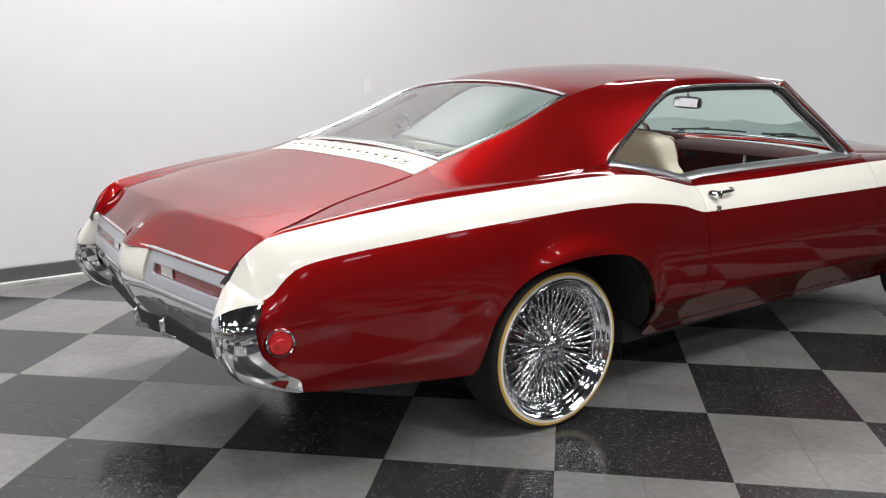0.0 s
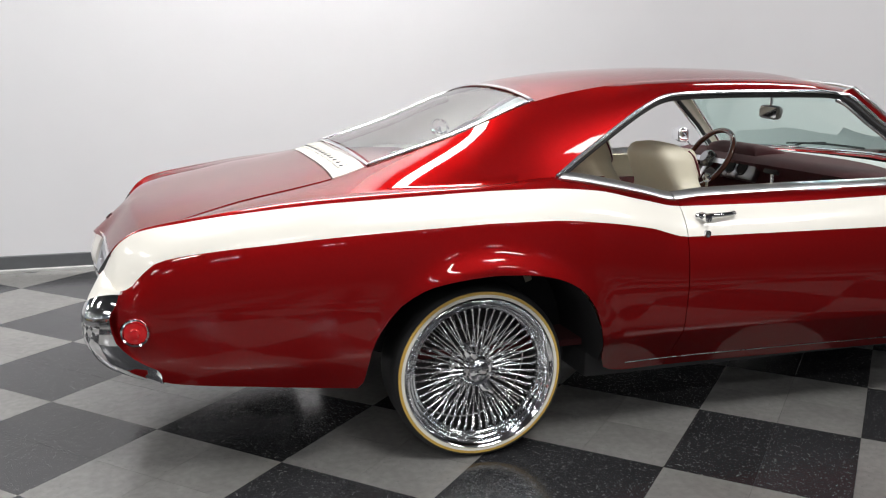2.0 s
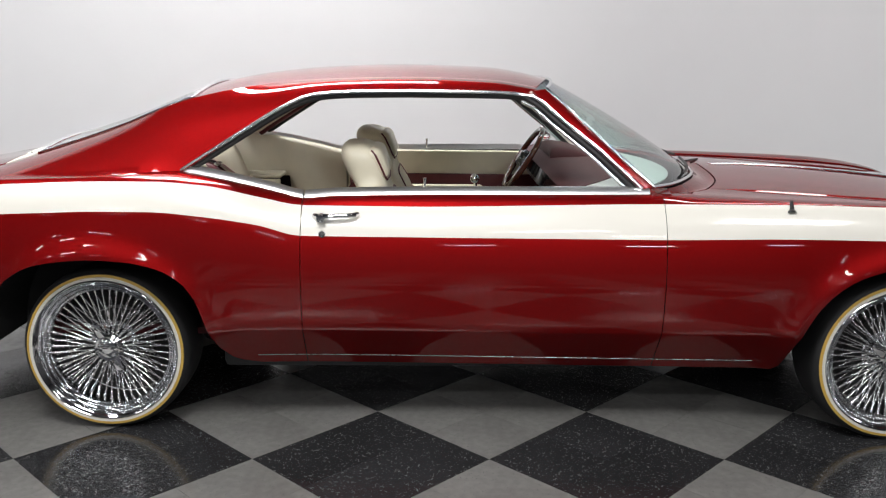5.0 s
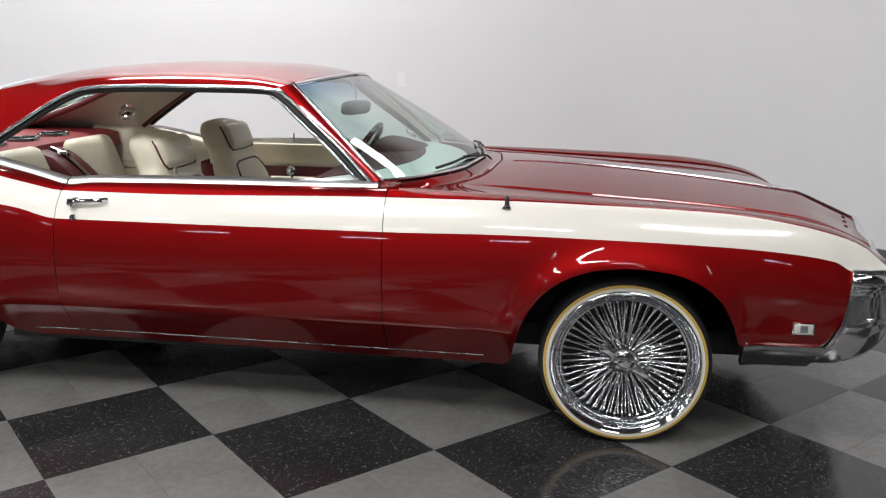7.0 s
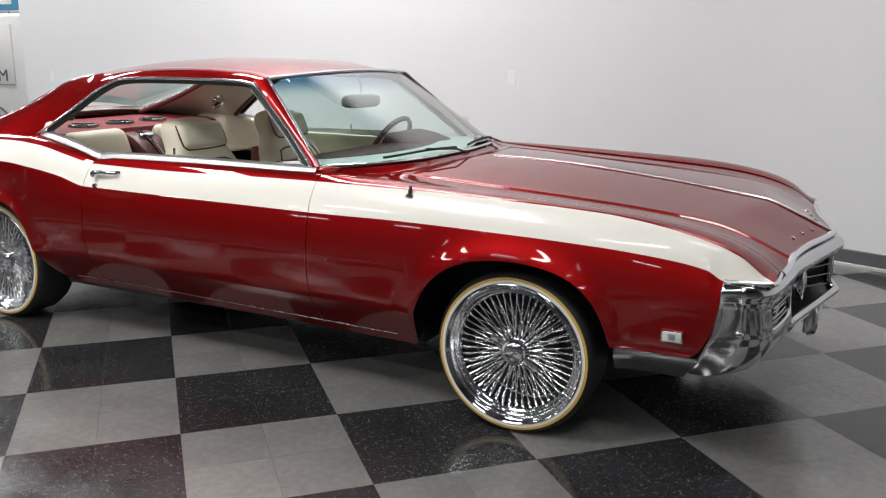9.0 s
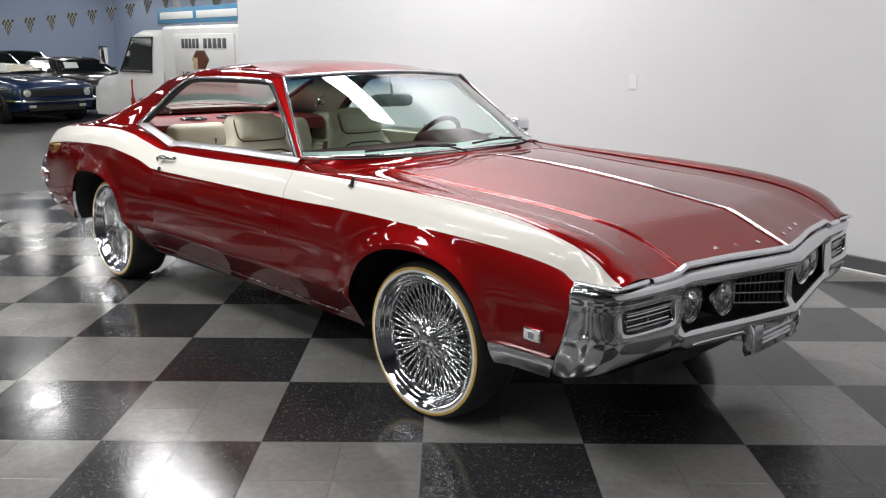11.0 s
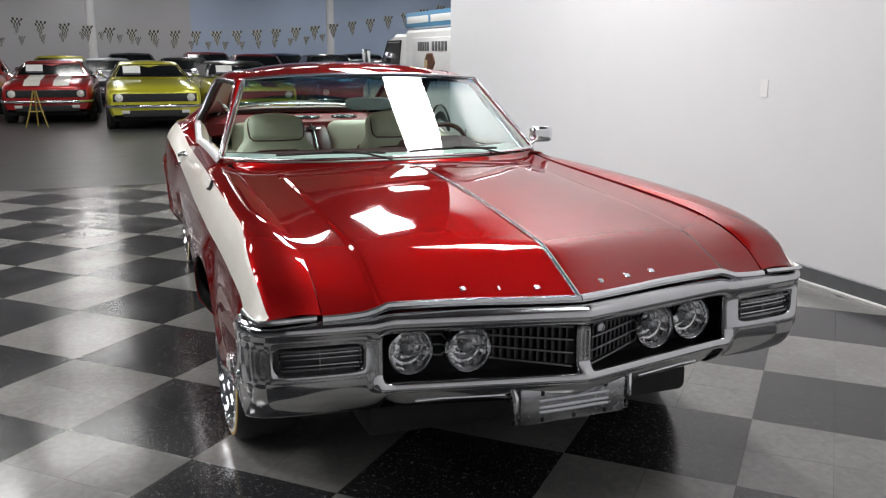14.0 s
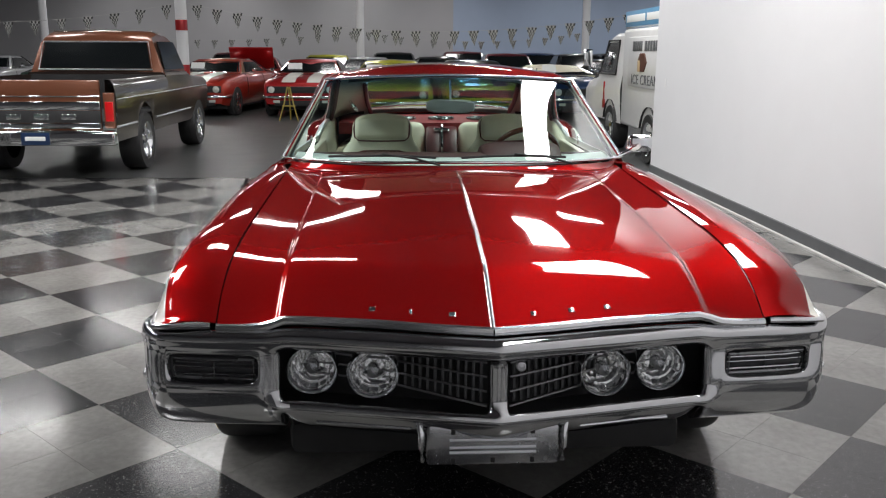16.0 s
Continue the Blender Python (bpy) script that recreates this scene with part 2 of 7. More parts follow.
def lathe(bm, prof, n=48, m=None, mi=0, close=False):
    """Turns (radius, along) about the y axis."""
    rings = []
    for k in range(n):
        a = 2 * math.pi * k / n
        rings.append([bm.verts.new((r * math.cos(a), h, r * math.sin(a))) for r, h in prof])
    q = len(prof)
    for k in range(n):
        a, b = rings[k], rings[(k + 1) % n]
        for j in range(q if close else q - 1):
            f = bm.faces.new((a[j], a[(j + 1) % q], b[(j + 1) % q], b[j]))
            f.material_index = mi
    vs = [v for r in rings for v in r]
    if m is not None:
        bmesh.ops.transform(bm, matrix=m, verts=vs)
    return vs


def tube(bm, pts, r, n=8, closed=False, mi=0, flat=1.0, cap=True):
    """A rod of radius r along a line of points; flat squeezes it across."""
    P = [Vector(p) for p in pts]
    rings = []
    for i, p in enumerate(P):
        a = P[i - 1] if (i or closed) else P[i]
        b = P[(i + 1) % len(P)] if (i + 1 < len(P) or closed) else P[i]
        d = (b - a).normalized()
        up = Vector((0, 0, 1)) if abs(d.z) < 0.95 else Vector((1, 0, 0))
        s = d.cross(up).normalized()
        w = s.cross(d)
        rr = r[i] if isinstance(r, (list, tuple)) else r
        rings.append([bm.verts.new(p + rr * (math.cos(2 * math.pi * k / n) * s * flat + math.sin(2 * math.pi * k / n) * w)) for k in range(n)])
    m = len(P) if closed else len(P) - 1
    for i in range(m):
        a, b = rings[i], rings[(i + 1) % len(P)]
        for k in range(n):
            bm.faces.new((a[k], a[(k + 1) % n], b[(k + 1) % n], b[k])).material_index = mi
    if cap and not closed:
        bm.faces.new(rings[0][::-1]).material_index = mi
        bm.faces.new(rings[-1]).material_index = mi


def patch(bm, rows, mi=0, flip=False, keep=None):
    """Faces over a grid of points; keep(i, j) leaves faces out; mi may be a function of i, j."""
    V = [[bm.verts.new(p) for p in r] for r in rows]
    for i in range(len(V) - 1):
        for j in range(len(V[0]) - 1):
            if keep and not keep(i, j):
                continue
            q = [V[i][j], V[i + 1][j], V[i + 1][j + 1], V[i][j + 1]]
            f = bm.faces.new(q[::-1] if flip else q)
            f.material_index = mi(i, j) if callable(mi) else mi
    return V


def solid(ob, t, offset=-1.0, dark=0, crisp=True):
    """Gives a skin its thickness; crisp keeps the outer edge of the sheet sharp."""
    if crisp:
        me = ob.data
        use = np.zeros(len(me.edges), int)
        ei = np.zeros(len(me.loops), int)
        me.loops.foreach_get("edge_index", ei)
        np.add.at(use, ei, 1)
        for i in np.nonzero(use == 1)[0]:
            me.edges[int(i)].use_edge_sharp = True
    md = ob.modifiers.new("thickness", "SOLIDIFY")
    md.material_offset = dark
    md.thickness, md.offset = t, offset
    return ob


def both(fn):
    """Builds a side of the car on the right (-1) and on the left (+1)."""
    return [fn(-1), fn(1)]


def group(name, label, category, grp="", kind="", loc=(0, 0, 0)):
    e = new(name)
    e.location = loc
    return tagged(e, label, category, grp, kind)


# ---------- the room ----------
def ring(cx, cy, r, a0, a1, n):
    return [(cx + r * math.sin(radians(a0 + (a1 - a0) * k / n)), cy + r * math.cos(radians(a0 + (a1 - a0) * k / n))) for k in range(n + 1)]


M_DARKWALL = mat("dark_hall_wall", (0.10, 0.10, 0.11), 0.8, var=0.05, scale=1.0)
M_EASTWALL = mat("grey_hall_wall", (0.07, 0.07, 0.075), 0.8, var=0.05, scale=1.0)
BACK_Y, BEND_X, BEND_R = 2.86, 2.9, 3.9
WALL_LINE = [(-4.32, BACK_Y)] + ring(BEND_X, BACK_Y - BEND_R, BEND_R, 0, 52, 26)
ex, ey = WALL_LINE[-1]
WALL_LINE += [(ex + k * 0.62, ey - k * 0.79) for k in (1.0, 2.4, 4.0)]


def wall_strip(name, line, off0, off1, z0, z1, m, parent=None, label="", bevel=0.0):
    """A band of thickness off0..off1 (metres out of the room) that follows the line."""
    bm = bmesh.new()
    n = len(line)
    nor = []
    for i in range(n):
        a, b = line[max(i - 1, 0)], line[min(i + 1, n - 1)]
        d = Vector((b[0] - a[0], b[1] - a[1])).normalized()
        nor.append((-d.y, d.x))
    rows = []
    for (x, y), (nx, ny) in zip(line, nor):
        q = [(x + nx * o, y + ny * o, z) for o, z in ((off0, z0), (off0, z1 - bevel), (off0 + bevel, z1), (off1, z1), (off1, z0))]
        rows.append([bm.verts.new(p) for p in q])
    for a, b in zip(rows, rows[1:]):
        for j in range(5):
            bm.faces.new((a[j], b[j], b[(j + 1) % 5], a[(j + 1) % 5]))
    for r in (rows[0], rows[-1]):
        bm.faces.new(r)
    return part(name, bm, m, parent, label, normals=True, sharp=30)


HALL = (-30.0, 9.0, -18.0, 13.0, 5.2)
w = wall_strip("wall_north", WALL_LINE, 0.0, 0.14, -0.01, HALL[4], M_WALL)
tagged(w, "smooth white painted partition wall curving at the corner", "wall", kind="structure")
b_ = wall_strip("baseboard", WALL_LINE, -0.012, -0.001, 0.0, 0.115, M_BASE, bevel=0.006)
tagged(b_, "dark grey vinyl baseboard along the white wall", "baseboard", kind="structure")
s_ = wall_strip("trim", WALL_LINE, -0.034, -0.013, 0.0, 0.022, M_STRIP, bevel=0.006)
tagged(s_, "pale strip along the foot of the baseboard", "trim", kind="structure")


def slab(name, x0, x1, y0, y1, z0, z1, m, label, category):
    bm = bmesh.new()
    box(bm, x0, x1, y0, y1, z0, z1)
    return tagged(part(name, bm, m, smooth=False), label, category, kind="structure")


X0, X1, Y0, Y1, ZC = HALL
slab("wall_west", X0 - 0.2, X0, Y0, 2.0, -0.05, ZC, M_HALLWALL, "tall pale grey wall at the end of the hall", "wall")
# The same end wall goes on; its blue is lighting held in the colour.
slab("wall_west_blue", X0 - 0.21, X0 - 0.01, 2.0, Y1, -0.05, ZC, M_HALLBLUELIT, "tall grey wall at the end of the hall, bluish light in its colour", "wall")
slab("wall_east", X1, X1 + 0.2, Y0, Y1, -0.05, ZC, M_EASTWALL, "plain grey hall wall", "wall")
slab("wall_south", X0, X1, Y0 - 0.2, Y0, -0.05, ZC, M_DARKWALL, "plain dark hall wall", "wall")
# Blue here too is lighting given as wall colour.
slab("wall_far_north", X0, X1, Y1, Y1 + 0.2, -0.05, ZC, M_HALLBLUELIT, "tall hall wall with bluish light in its colour", "wall")
slab("ceiling", X0 - 0.2, X1 + 0.2, Y0 - 0.2, Y1 + 0.2, ZC + 0.004, ZC + 0.2, M_CEIL, "grey hall ceiling", "ceiling")
TILE_X = -4.02
slab("floor", X0, TILE_X, Y0, Y1, -0.2, -0.001, M_CONCRETE, "polished grey concrete hall floor", "floor")
tile_bed = slab("floor_tiled", TILE_X, X1, Y0, Y1, -0.2, -0.004, M_GROUT, "chequered charcoal and grey vinyl tile floor", "floor")

# Ceiling lamps in rows along the hall, long fixtures over the car, and one added fill.
for gx in (-9.7, -14.1, -18.5, -22.9, -27.3):
    for gy in (-11.0, 1.9, 6.6, 11.0):
        lamp("ceiling_lamp", gx, gy, 4.6, 1.3, 0.5, 40)
for gx in (-7.6, -13.0, -18.3, -23.6, -28.0):
    for gy in (-1.9, -6.6):
        lamp("ceiling_lamp", gx, gy, 4.6, 0.4, 1.3, 35)
for gx, gy in ((-2.5, -6.6), (2.2, -6.8), (-0.6, -9.4), (3.8, -9.6), (-5.5, -9.4)):
    lamp("ceiling_lamp", gx, gy, 4.6, 1.3, 0.4, 58)
lamp("ceiling_lamp", -6.2, -3.4, 4.6, 0.9, 1.3, 36)
lamp("ceiling_lamp", -2.1, -1.6, 4.6, 0.6, 1.2, 55)
lamp("ceiling_lamp", -6.9, 3.0, 4.6, 0.5, 0.7, 30)
lamp("strip_lamp", -0.02, 1.74, 4.6, 2.8, 0.70, 172)
# Added fill, no real fixture: brightens wall and floor by the car's front.
lamp("strip_lamp", 4.2, 1.3, 4.6, 1.8, 0.42, 36)
lamp("strip_lamp", -4.8, 1.9, 4.6, 2.2, 0.5, 110)
lamp("panel_lamp", 0.7, -3.5, 4.6, 1.8, 1.2, 145)
lamp("panel_lamp", 4.4, -4.2, 4.6, 1.5, 1.0, 66)
for gx in (-9.0, -5.6, -2.2, 1.2, 4.6, 7.6):
    lamp("ceiling_lamp", gx, -14.5, 4.3, 1.0, 0.2, 26, (0.86, 0.9, 1.0))


# ---------- the car: body ----------
CAR = group("car", "candy red two-door hardtop car with a cream stripe and wire wheels", "car")
HALF = pch([-1.235, -1.225, -1.20, -1.17, -1.05, -0.8, -0.4, 0, 0.4, 0.8, 1.4, 2.1, 2.6, 3.0, 3.5, 3.8, 3.9, 3.94],
           [0.735, 0.745, 0.770, 0.792, 0.818, 0.86, 0.915, 0.945, 0.95, 0.935, 0.95, 0.975, 0.99, 0.995, 0.995, 0.988, 0.977, 0.966])
STRIPE_LO = pch([-1.235, -1.165, -1.14, -1.1, -1.06, -1.02, -0.88, -0.69, -0.51, -0.33, -0.14, 0.05, 0.24, 0.43, 0.63, 0.79, 1.14, 2.13, 2.57, 2.96, 3.35, 3.54, 3.73, 3.785, 3.94],
                [0.69, 0.690, 0.700, 0.742, 0.776, 0.790, 0.812, 0.831, 0.848, 0.86, 0.87, 0.877, 0.877, 0.861, 0.83, 0.79, 0.788, 0.79, 0.797, 0.793, 0.782, 0.77, 0.742, 0.713, 0.712])
STRIPE_HI = pch([-1.235, -1.2, -1.16, -1.11, -0.98, -0.82, -0.53, -0.33, -0.14, 0.05, 0.24, 0.43, 0.63, 0.79, 1.14, 2.13, 2.57, 2.96, 3.35, 3.54, 3.73, 3.83, 3.91, 3.94],
                [0.72, 0.785, 0.835, 0.866, 0.893, 0.917, 0.948, 0.96, 0.97, 0.977, 0.978, 0.965, 0.922, 0.892, 0.89, 0.91, 0.912, 0.905, 0.89, 0.87, 0.83, 0.79, 0.728, 0.715])
BELT_Z = pch([0.32, 0.45, 0.6, 0.7, 0.79, 0.9, 2.03, 2.15], [1.005, 0.985, 0.955, 0.932, 0.912, 0.922, 0.938, 0.94])
BELT_Y = pch([0.32, 0.45, 0.6, 0.79, 1.4, 2.15], [0.76, 0.776, 0.787, 0.80, 0.81, 0.83])
REAR_ARCH = pch([-0.42, -0.41, -0.39, -0.35, -0.28, -0.18, -0.07, 0.03, 0.16, 0.27, 0.36, 0.41, 0.44, 0.47, 0.52, 0.60],
                [0.328, 0.375, 0.47, 0.55, 0.63, 0.68, 0.70, 0.707, 0.70, 0.675, 0.62, 0.545, 0.44, 0.35, 0.285, 0.262])
FRONT_ARCH = pch([2.595, 2.605, 2.63, 2.67, 2.73, 2.82, 2.92, 3.04, 3.16, 3.26, 3.35, 3.40, 3.425, 3.435],
                 [0.27, 0.30, 0.42, 0.52, 0.60, 0.66, 0.69, 0.70, 0.69, 0.66, 0.59, 0.50, 0.43, 0.428])
NOSE_LOW = pch([3.435, 3.70, 3.74, 3.77, 3.79, 3.94], [0.428, 0.435, 0.49, 0.57, 0.70, 0.712])


def low_edge(x):
    if x < -1.1:
        return pch([-1.235, -1.220, -1.214, -1.204, -1.168, -1.1], [0.69, 0.688, 0.62, 0.51, 0.44, 0.40])(x)
    if x < -0.42:
        return pch([-1.1, -1.02, -0.73, -0.42], [0.40, 0.378, 0.352, 0.328])(x)
    if x < 0.60:
        return REAR_ARCH(x)
    if x < 2.595:
        return 0.262
    return FRONT_ARCH(x) if x < 3.435 else NOSE_LOW(x)


def side_y(x, z):
    lo, hi, w_ = STRIPE_LO(x), STRIPE_HI(x), HALF(x)
    mid = 0.60
    if z < mid:
        t = pch([0.24, 0.262, 0.30, 0.36, 0.425, 0.438, 0.48, mid], [0.16, 0.145, 0.118, 0.074, 0.0265, 0.0195, 0.011, 0.0])(z)
        t *= 1 - 0.62 * min(max((0.05 - x) / 0.3, 0), 1)
    elif z < lo:
        t = 0.026 * ((z - mid) / max(lo - mid, 0.02)) ** 2
    else:
        s = (z - lo) / max(hi - lo, 0.01)
        k = min(max((x - 3.3) / 0.5, 0), 1)
        t = 0.026 + (0.030 * s + 0.036 * s * s) * (1 - 0.5 * k * k * (3 - 2 * k))
    for xc, zc, r in ((0.025, 0.33, 0.385), (3.015, 0.33, 0.375)):
        d = math.hypot((x - xc) * 0.92, z - zc) - r
        t -= 0.02 * math.exp(-(d / 0.055) ** 2) * min(max((x - xc + 0.42) / 0.3, 0 if xc < 1 else 1), 1)
    return w_ - t


def stations(a, b, extra=(), step=0.035):
    n = max(2, round((b - a) / step))
    xs = {round(a + (b - a) * k / n, 5) for k in range(n + 1)}
    xs |= {round(x, 5) for x in extra if a < x < b}
    return sorted(xs)


ARCH_X = [-1.22, -1.218, -1.216, -1.212, -1.207, -1.204, -1.195, -1.192, -1.188, -1.185, -1.175, -0.415, -0.405, -0.40, -0.39, -0.375, -0.36, 0.405, 0.425, 0.44, 0.447, 0.452, 0.457, 0.463, 2.60, 2.61, 2.62, 2.635, 2.65, 2.67, 3.36, 3.375, 3.39, 3.40, 3.41, 3.418, 3.425,
          -1.2, -1.21, -1.22, -1.23, -1.18, -1.165, -1.15, -1.125, -1.11, -1.09, 3.72, 3.735, 3.75, 3.76, 3.77, 3.78, 3.785, 3.80, 3.85, 3.87, 3.89, 3.9, 3.91, 3.92, 3.93]


def side_rows(a, b, sgn, n_low=16, n_str=6):
    """Rows along x of the outer side skin: red up to the stripe, then the stripe itself."""
    rows = []
    for x in stations(a, b, ARCH_X):
        z0, z1, z2 = low_edge(x), STRIPE_LO(x), STRIPE_HI(x)
        z0 = min(z0, z1 - 0.001)
        zs = [z0 + (z1 - z0) * k / n_low for k in range(n_low + 1)] + [z1 + (z2 - z1) * k / n_str for k in range(1, n_str + 1)]
        if z0 < 0.3:
            zs[1:5] = [0.30, 0.36, 0.425, 0.438]
            zs[5:n_low] = [0.438 + (z1 - 0.438) * k / (n_low - 4) for k in range(1, n_low - 4)]
        rows.append([(x, sgn * side_y(x, z), z) for z in zs])
    return rows


def stripe_mi(n_low):
    return lambda i, j: 1 if j >= n_low else 0


# Line of the deck gap, the rear glass and the roof edge, seen along the car.
LID_Y = pch([-1.235, -1.1, -0.95, -0.79, -0.58, -0.43, -0.31], [0.635, 0.655, 0.635, 0.60, 0.57, 0.55, 0.54])
EDGE_Y = pch([-1.235, -1.19, -1.15, -1.1, -0.95, -0.79, -0.58, -0.43, -0.31, 0.02, 0.32, 0.5, 0.8, 1.2, 1.5, 1.67], [0.672, 0.670, 0.666, 0.655, 0.635, 0.60, 0.57, 0.55, 0.54, 0.552, 0.548, 0.54, 0.53, 0.53, 0.53, 0.535])
EDGE_Z = pch([-1.235, -1.2, -1.15, -1.1, -0.96, -0.75, -0.58, -0.43, -0.31, 0.02, 0.32, 0.5, 0.8, 1.2, 1.5, 1.67], [0.726, 0.744, 0.796, 0.845, 0.888, 0.938, 0.968, 0.999, 1.037, 1.145, 1.262, 1.302, 1.34, 1.352, 1.343, 1.318])
SHOULDER_Y = pch([-1.235, -1.2, -1.1, -0.9, -0.6, -0.3, 0, 0.32, 0.8, 1.67], [0.645, 0.68, 0.70, 0.718, 0.757, 0.797, 0.815, 0.765, 0.785, 0.80])
SHOULDER_Z = pch([-1.235, -1.22, -1.18, -1.1, -0.9, -0.6, -0.3, 0, 0.32, 0.8, 1.67], [0.728, 0.758, 0.815, 0.868, 0.910, 0.956, 0.977, 0.990, 1.005, 0.98, 0.96])
OPEN_Z = pch([0.32, 0.55, 0.7, 0.77, 0.81, 0.86, 0.95, 1.2, 1.5, 1.58, 1.63, 1.67], [1.005, 1.152, 1.243, 1.276, 1.288, 1.295, 1.300, 1.304, 1.302, 1.298, 1.290, 1.272])


SAIL_BOW = pch([-0.7, -0.45, -0.1, 0.15, 0.32, 0.5], [0.005, 0.010, 0.034, 0.040, 0.036, 0.030])


def sail(x, t):
    """The skin from the shoulder (t = 0) over the rear pillar to the roof edge (t = 1): y and z."""
    a, b = Vector((SHOULDER_Y(x), SHOULDER_Z(x))), Vector((EDGE_Y(x), EDGE_Z(x)))
    d = b - a
    mid = (a + b) / 2 + Vector((abs(d.y), abs(d.x))).normalized() * SAIL_BOW(x)
    k = min(max((x - 0.26) / 0.64, 0), 1)
    k = k * k * (3 - 2 * k)
    c = mid.lerp(Vector((0.742, b.y + 0.016)), k)
    return a * (1 - t) ** 2 + c * 2 * t * (1 - t) + b * t * t


def sail_t(x, z):
    lo, hi = 0.0, 0.9
    for _ in range(30):
        m = (lo + hi) / 2
        lo, hi = (m, hi) if sail(x, m).y < z else (lo, m)
    return lo


def OPEN_Y(x):
    return sail(x, sail_t(x, OPEN_Z(x))).x


def bow(a, b, n, out):
    """From a to b (y, z) with a swell to the outside."""
    a, b = Vector(a), Vector(b)
    d = b - a
    nrm = Vector((abs(d.y), abs(d.x))).normalized()
    return [tuple(a + d * (k / n) + nrm * out * 4 * (k / n) * (1 - k / n)) for k in range(n + 1)]


def shell_side(bm, s):
    n_low = 16
    patch(bm, side_rows(-1.235, 0.7845, s, n_low), stripe_mi(n_low), flip=s > 0)
    rows, cols = [], []
    for x in stations(-1.235, 0.32, ARCH_X + [-1.06]):
        hi = STRIPE_HI(x)
        a = bow((side_y(x, hi), hi), (SHOULDER_Y(x), SHOULDER_Z(x)), 4, 0.006)
        raw = a + [tuple(sail(x, k / 10)) for k in range(1, 11)]
        rows.append([(x, s * y, z) for y, z in raw])
        cols.append(x)
    patch(bm, rows, 0, flip=s > 0)
    rows = []
    for x in stations(0.32, 0.7845):
        hi = STRIPE_HI(x)
        rows.append([(x, s * y, z) for y, z in bow((side_y(x, hi), hi), (BELT_Y(x), BELT_Z(x)), 4, 0.006)])
    patch(bm, rows, 0, flip=s > 0)
    rows = []
    for x in stations(0.32, 1.67, (0.77, 0.79, 0.81, 0.83, 1.60, 1.62, 1.64, 1.655)):
        t0 = sail_t(x, OPEN_Z(x)) if x > 0.325 else 0.0
        rows.append([(x, s * q.x, q.y) for q in (sail(x, t0 + (1 - t0) * k / 10) for k in range(11))])
    patch(bm, rows, 0, flip=s > 0)


ROOF_Z = pch([0.32, 0.5, 0.8, 1.12, 1.5, 1.67, 1.76], [1.308, 1.349, 1.382, 1.395, 1.386, 1.363, 1.341])


def roof_front(y):
    return 1.765 - 0.085 * (abs(y) / 0.535) ** 2.2


def roof_rows():
    rows = []
    n = 28
    for k in range(n + 1):
        row = []
        for q in range(25):
            y = -1 + 2 * q / 24
            x = 0.32 + (roof_front(y * 0.535) - 0.32) * k / n
            ye = EDGE_Y(min(x, 1.67))
            zc, zed = ROOF_Z(x), EDGE_Z(min(x, 1.67))
            row.append((x, y * ye, zc + (zed - zc) * abs(y) ** 2.4))
        rows.append(row)
    return rows


bm = bmesh.new()
shell_side(bm, -1)
shell_side(bm, 1)
patch(bm, roof_rows(), 0, flip=False)
bmesh.ops.remove_doubles(bm, verts=bm.verts, dist=0.0015)
shell = part("body_shell", bm, [M_RED, M_WHITE, M_UNDER], CAR, "candy red roof and rear quarters with a cream stripe", sharp=50)
solid(shell, 0.004, dark=2)


def door_side(s):
    bm = bmesh.new()
    n_low = 16
    patch(bm, side_rows(0.7875, 2.1205, s, n_low), stripe_mi(n_low), flip=s > 0)
    rows = []
    for x in stations(0.7875, 2.1205):
        hi = STRIPE_HI(x)
        rows.append([(x, s * y, z) for y, z in bow((side_y(x, hi), hi), (BELT_Y(x), BELT_Z(x)), 4, 0.006)])
    patch(bm, rows, 0, flip=s > 0)
    d = part("door", bm, [M_RED, M_WHITE, M_UNDER], CAR, "candy red door with a cream stripe", weld=0.0015, sharp=50)
    return solid(d, 0.006, dark=2)


doors = both(door_side)

GAP_Z = pch([2.1, 2.3, 2.55, 2.83, 3.17, 3.5, 3.7, 3.85, 3.94], [0.942, 0.93, 0.918, 0.906, 0.89, 0.868, 0.838, 0.783, 0.722])


def fender_side(s):
    bm = bmesh.new()
    n_low = 16
    patch(bm, side_rows(2.1235, 3.94, s, n_low), stripe_mi(n_low), flip=s > 0)
    rows = []
    for x in stations(2.1235, 3.94, ARCH_X):
        hi = STRIPE_HI(x)
        inner = 0.7708 if x > 2.3 else 0.7708 + 0.05 * (2.3 - x) / 0.2
        rows.append([(x, s * y, z) for y, z in bow((side_y(x, hi), hi), (inner, GAP_Z(x)), 8, 0.010 if x > 2.4 else 0.004 + 0.006 * max(0, (x - 2.12) / 0.28))])
    patch(bm, rows, 0, flip=s > 0)
    f = part("front_fender", bm, [M_RED, M_WHITE, M_UNDER], CAR, "candy red front fender with a cream stripe", weld=0.0015, sharp=50)
    return solid(f, 0.005, dark=2)


both(fender_side)

HOOD_FRONT = pch([0, 0.15, 0.36, 0.60, 0.77], [4.067, 4.035, 3.985, 3.955, 3.94])
RIDGE_Y = -0.016
HOOD_BACK = pch([0, 0.4, 0.62, 0.72, 0.77], [2.50, 2.46, 2.36, 2.25, 2.16])
HOOD_C = pch([0, 0.255, 0.587, 0.70, 0.78, 0.825, 0.838, 0.850, 0.862, 0.92, 0.96, 1], [0.958, 0.94, 0.893, 0.8705, 0.8535, 0.8440, 0.8400, 0.8340, 0.8262, 0.7850, 0.7566, 0.728])
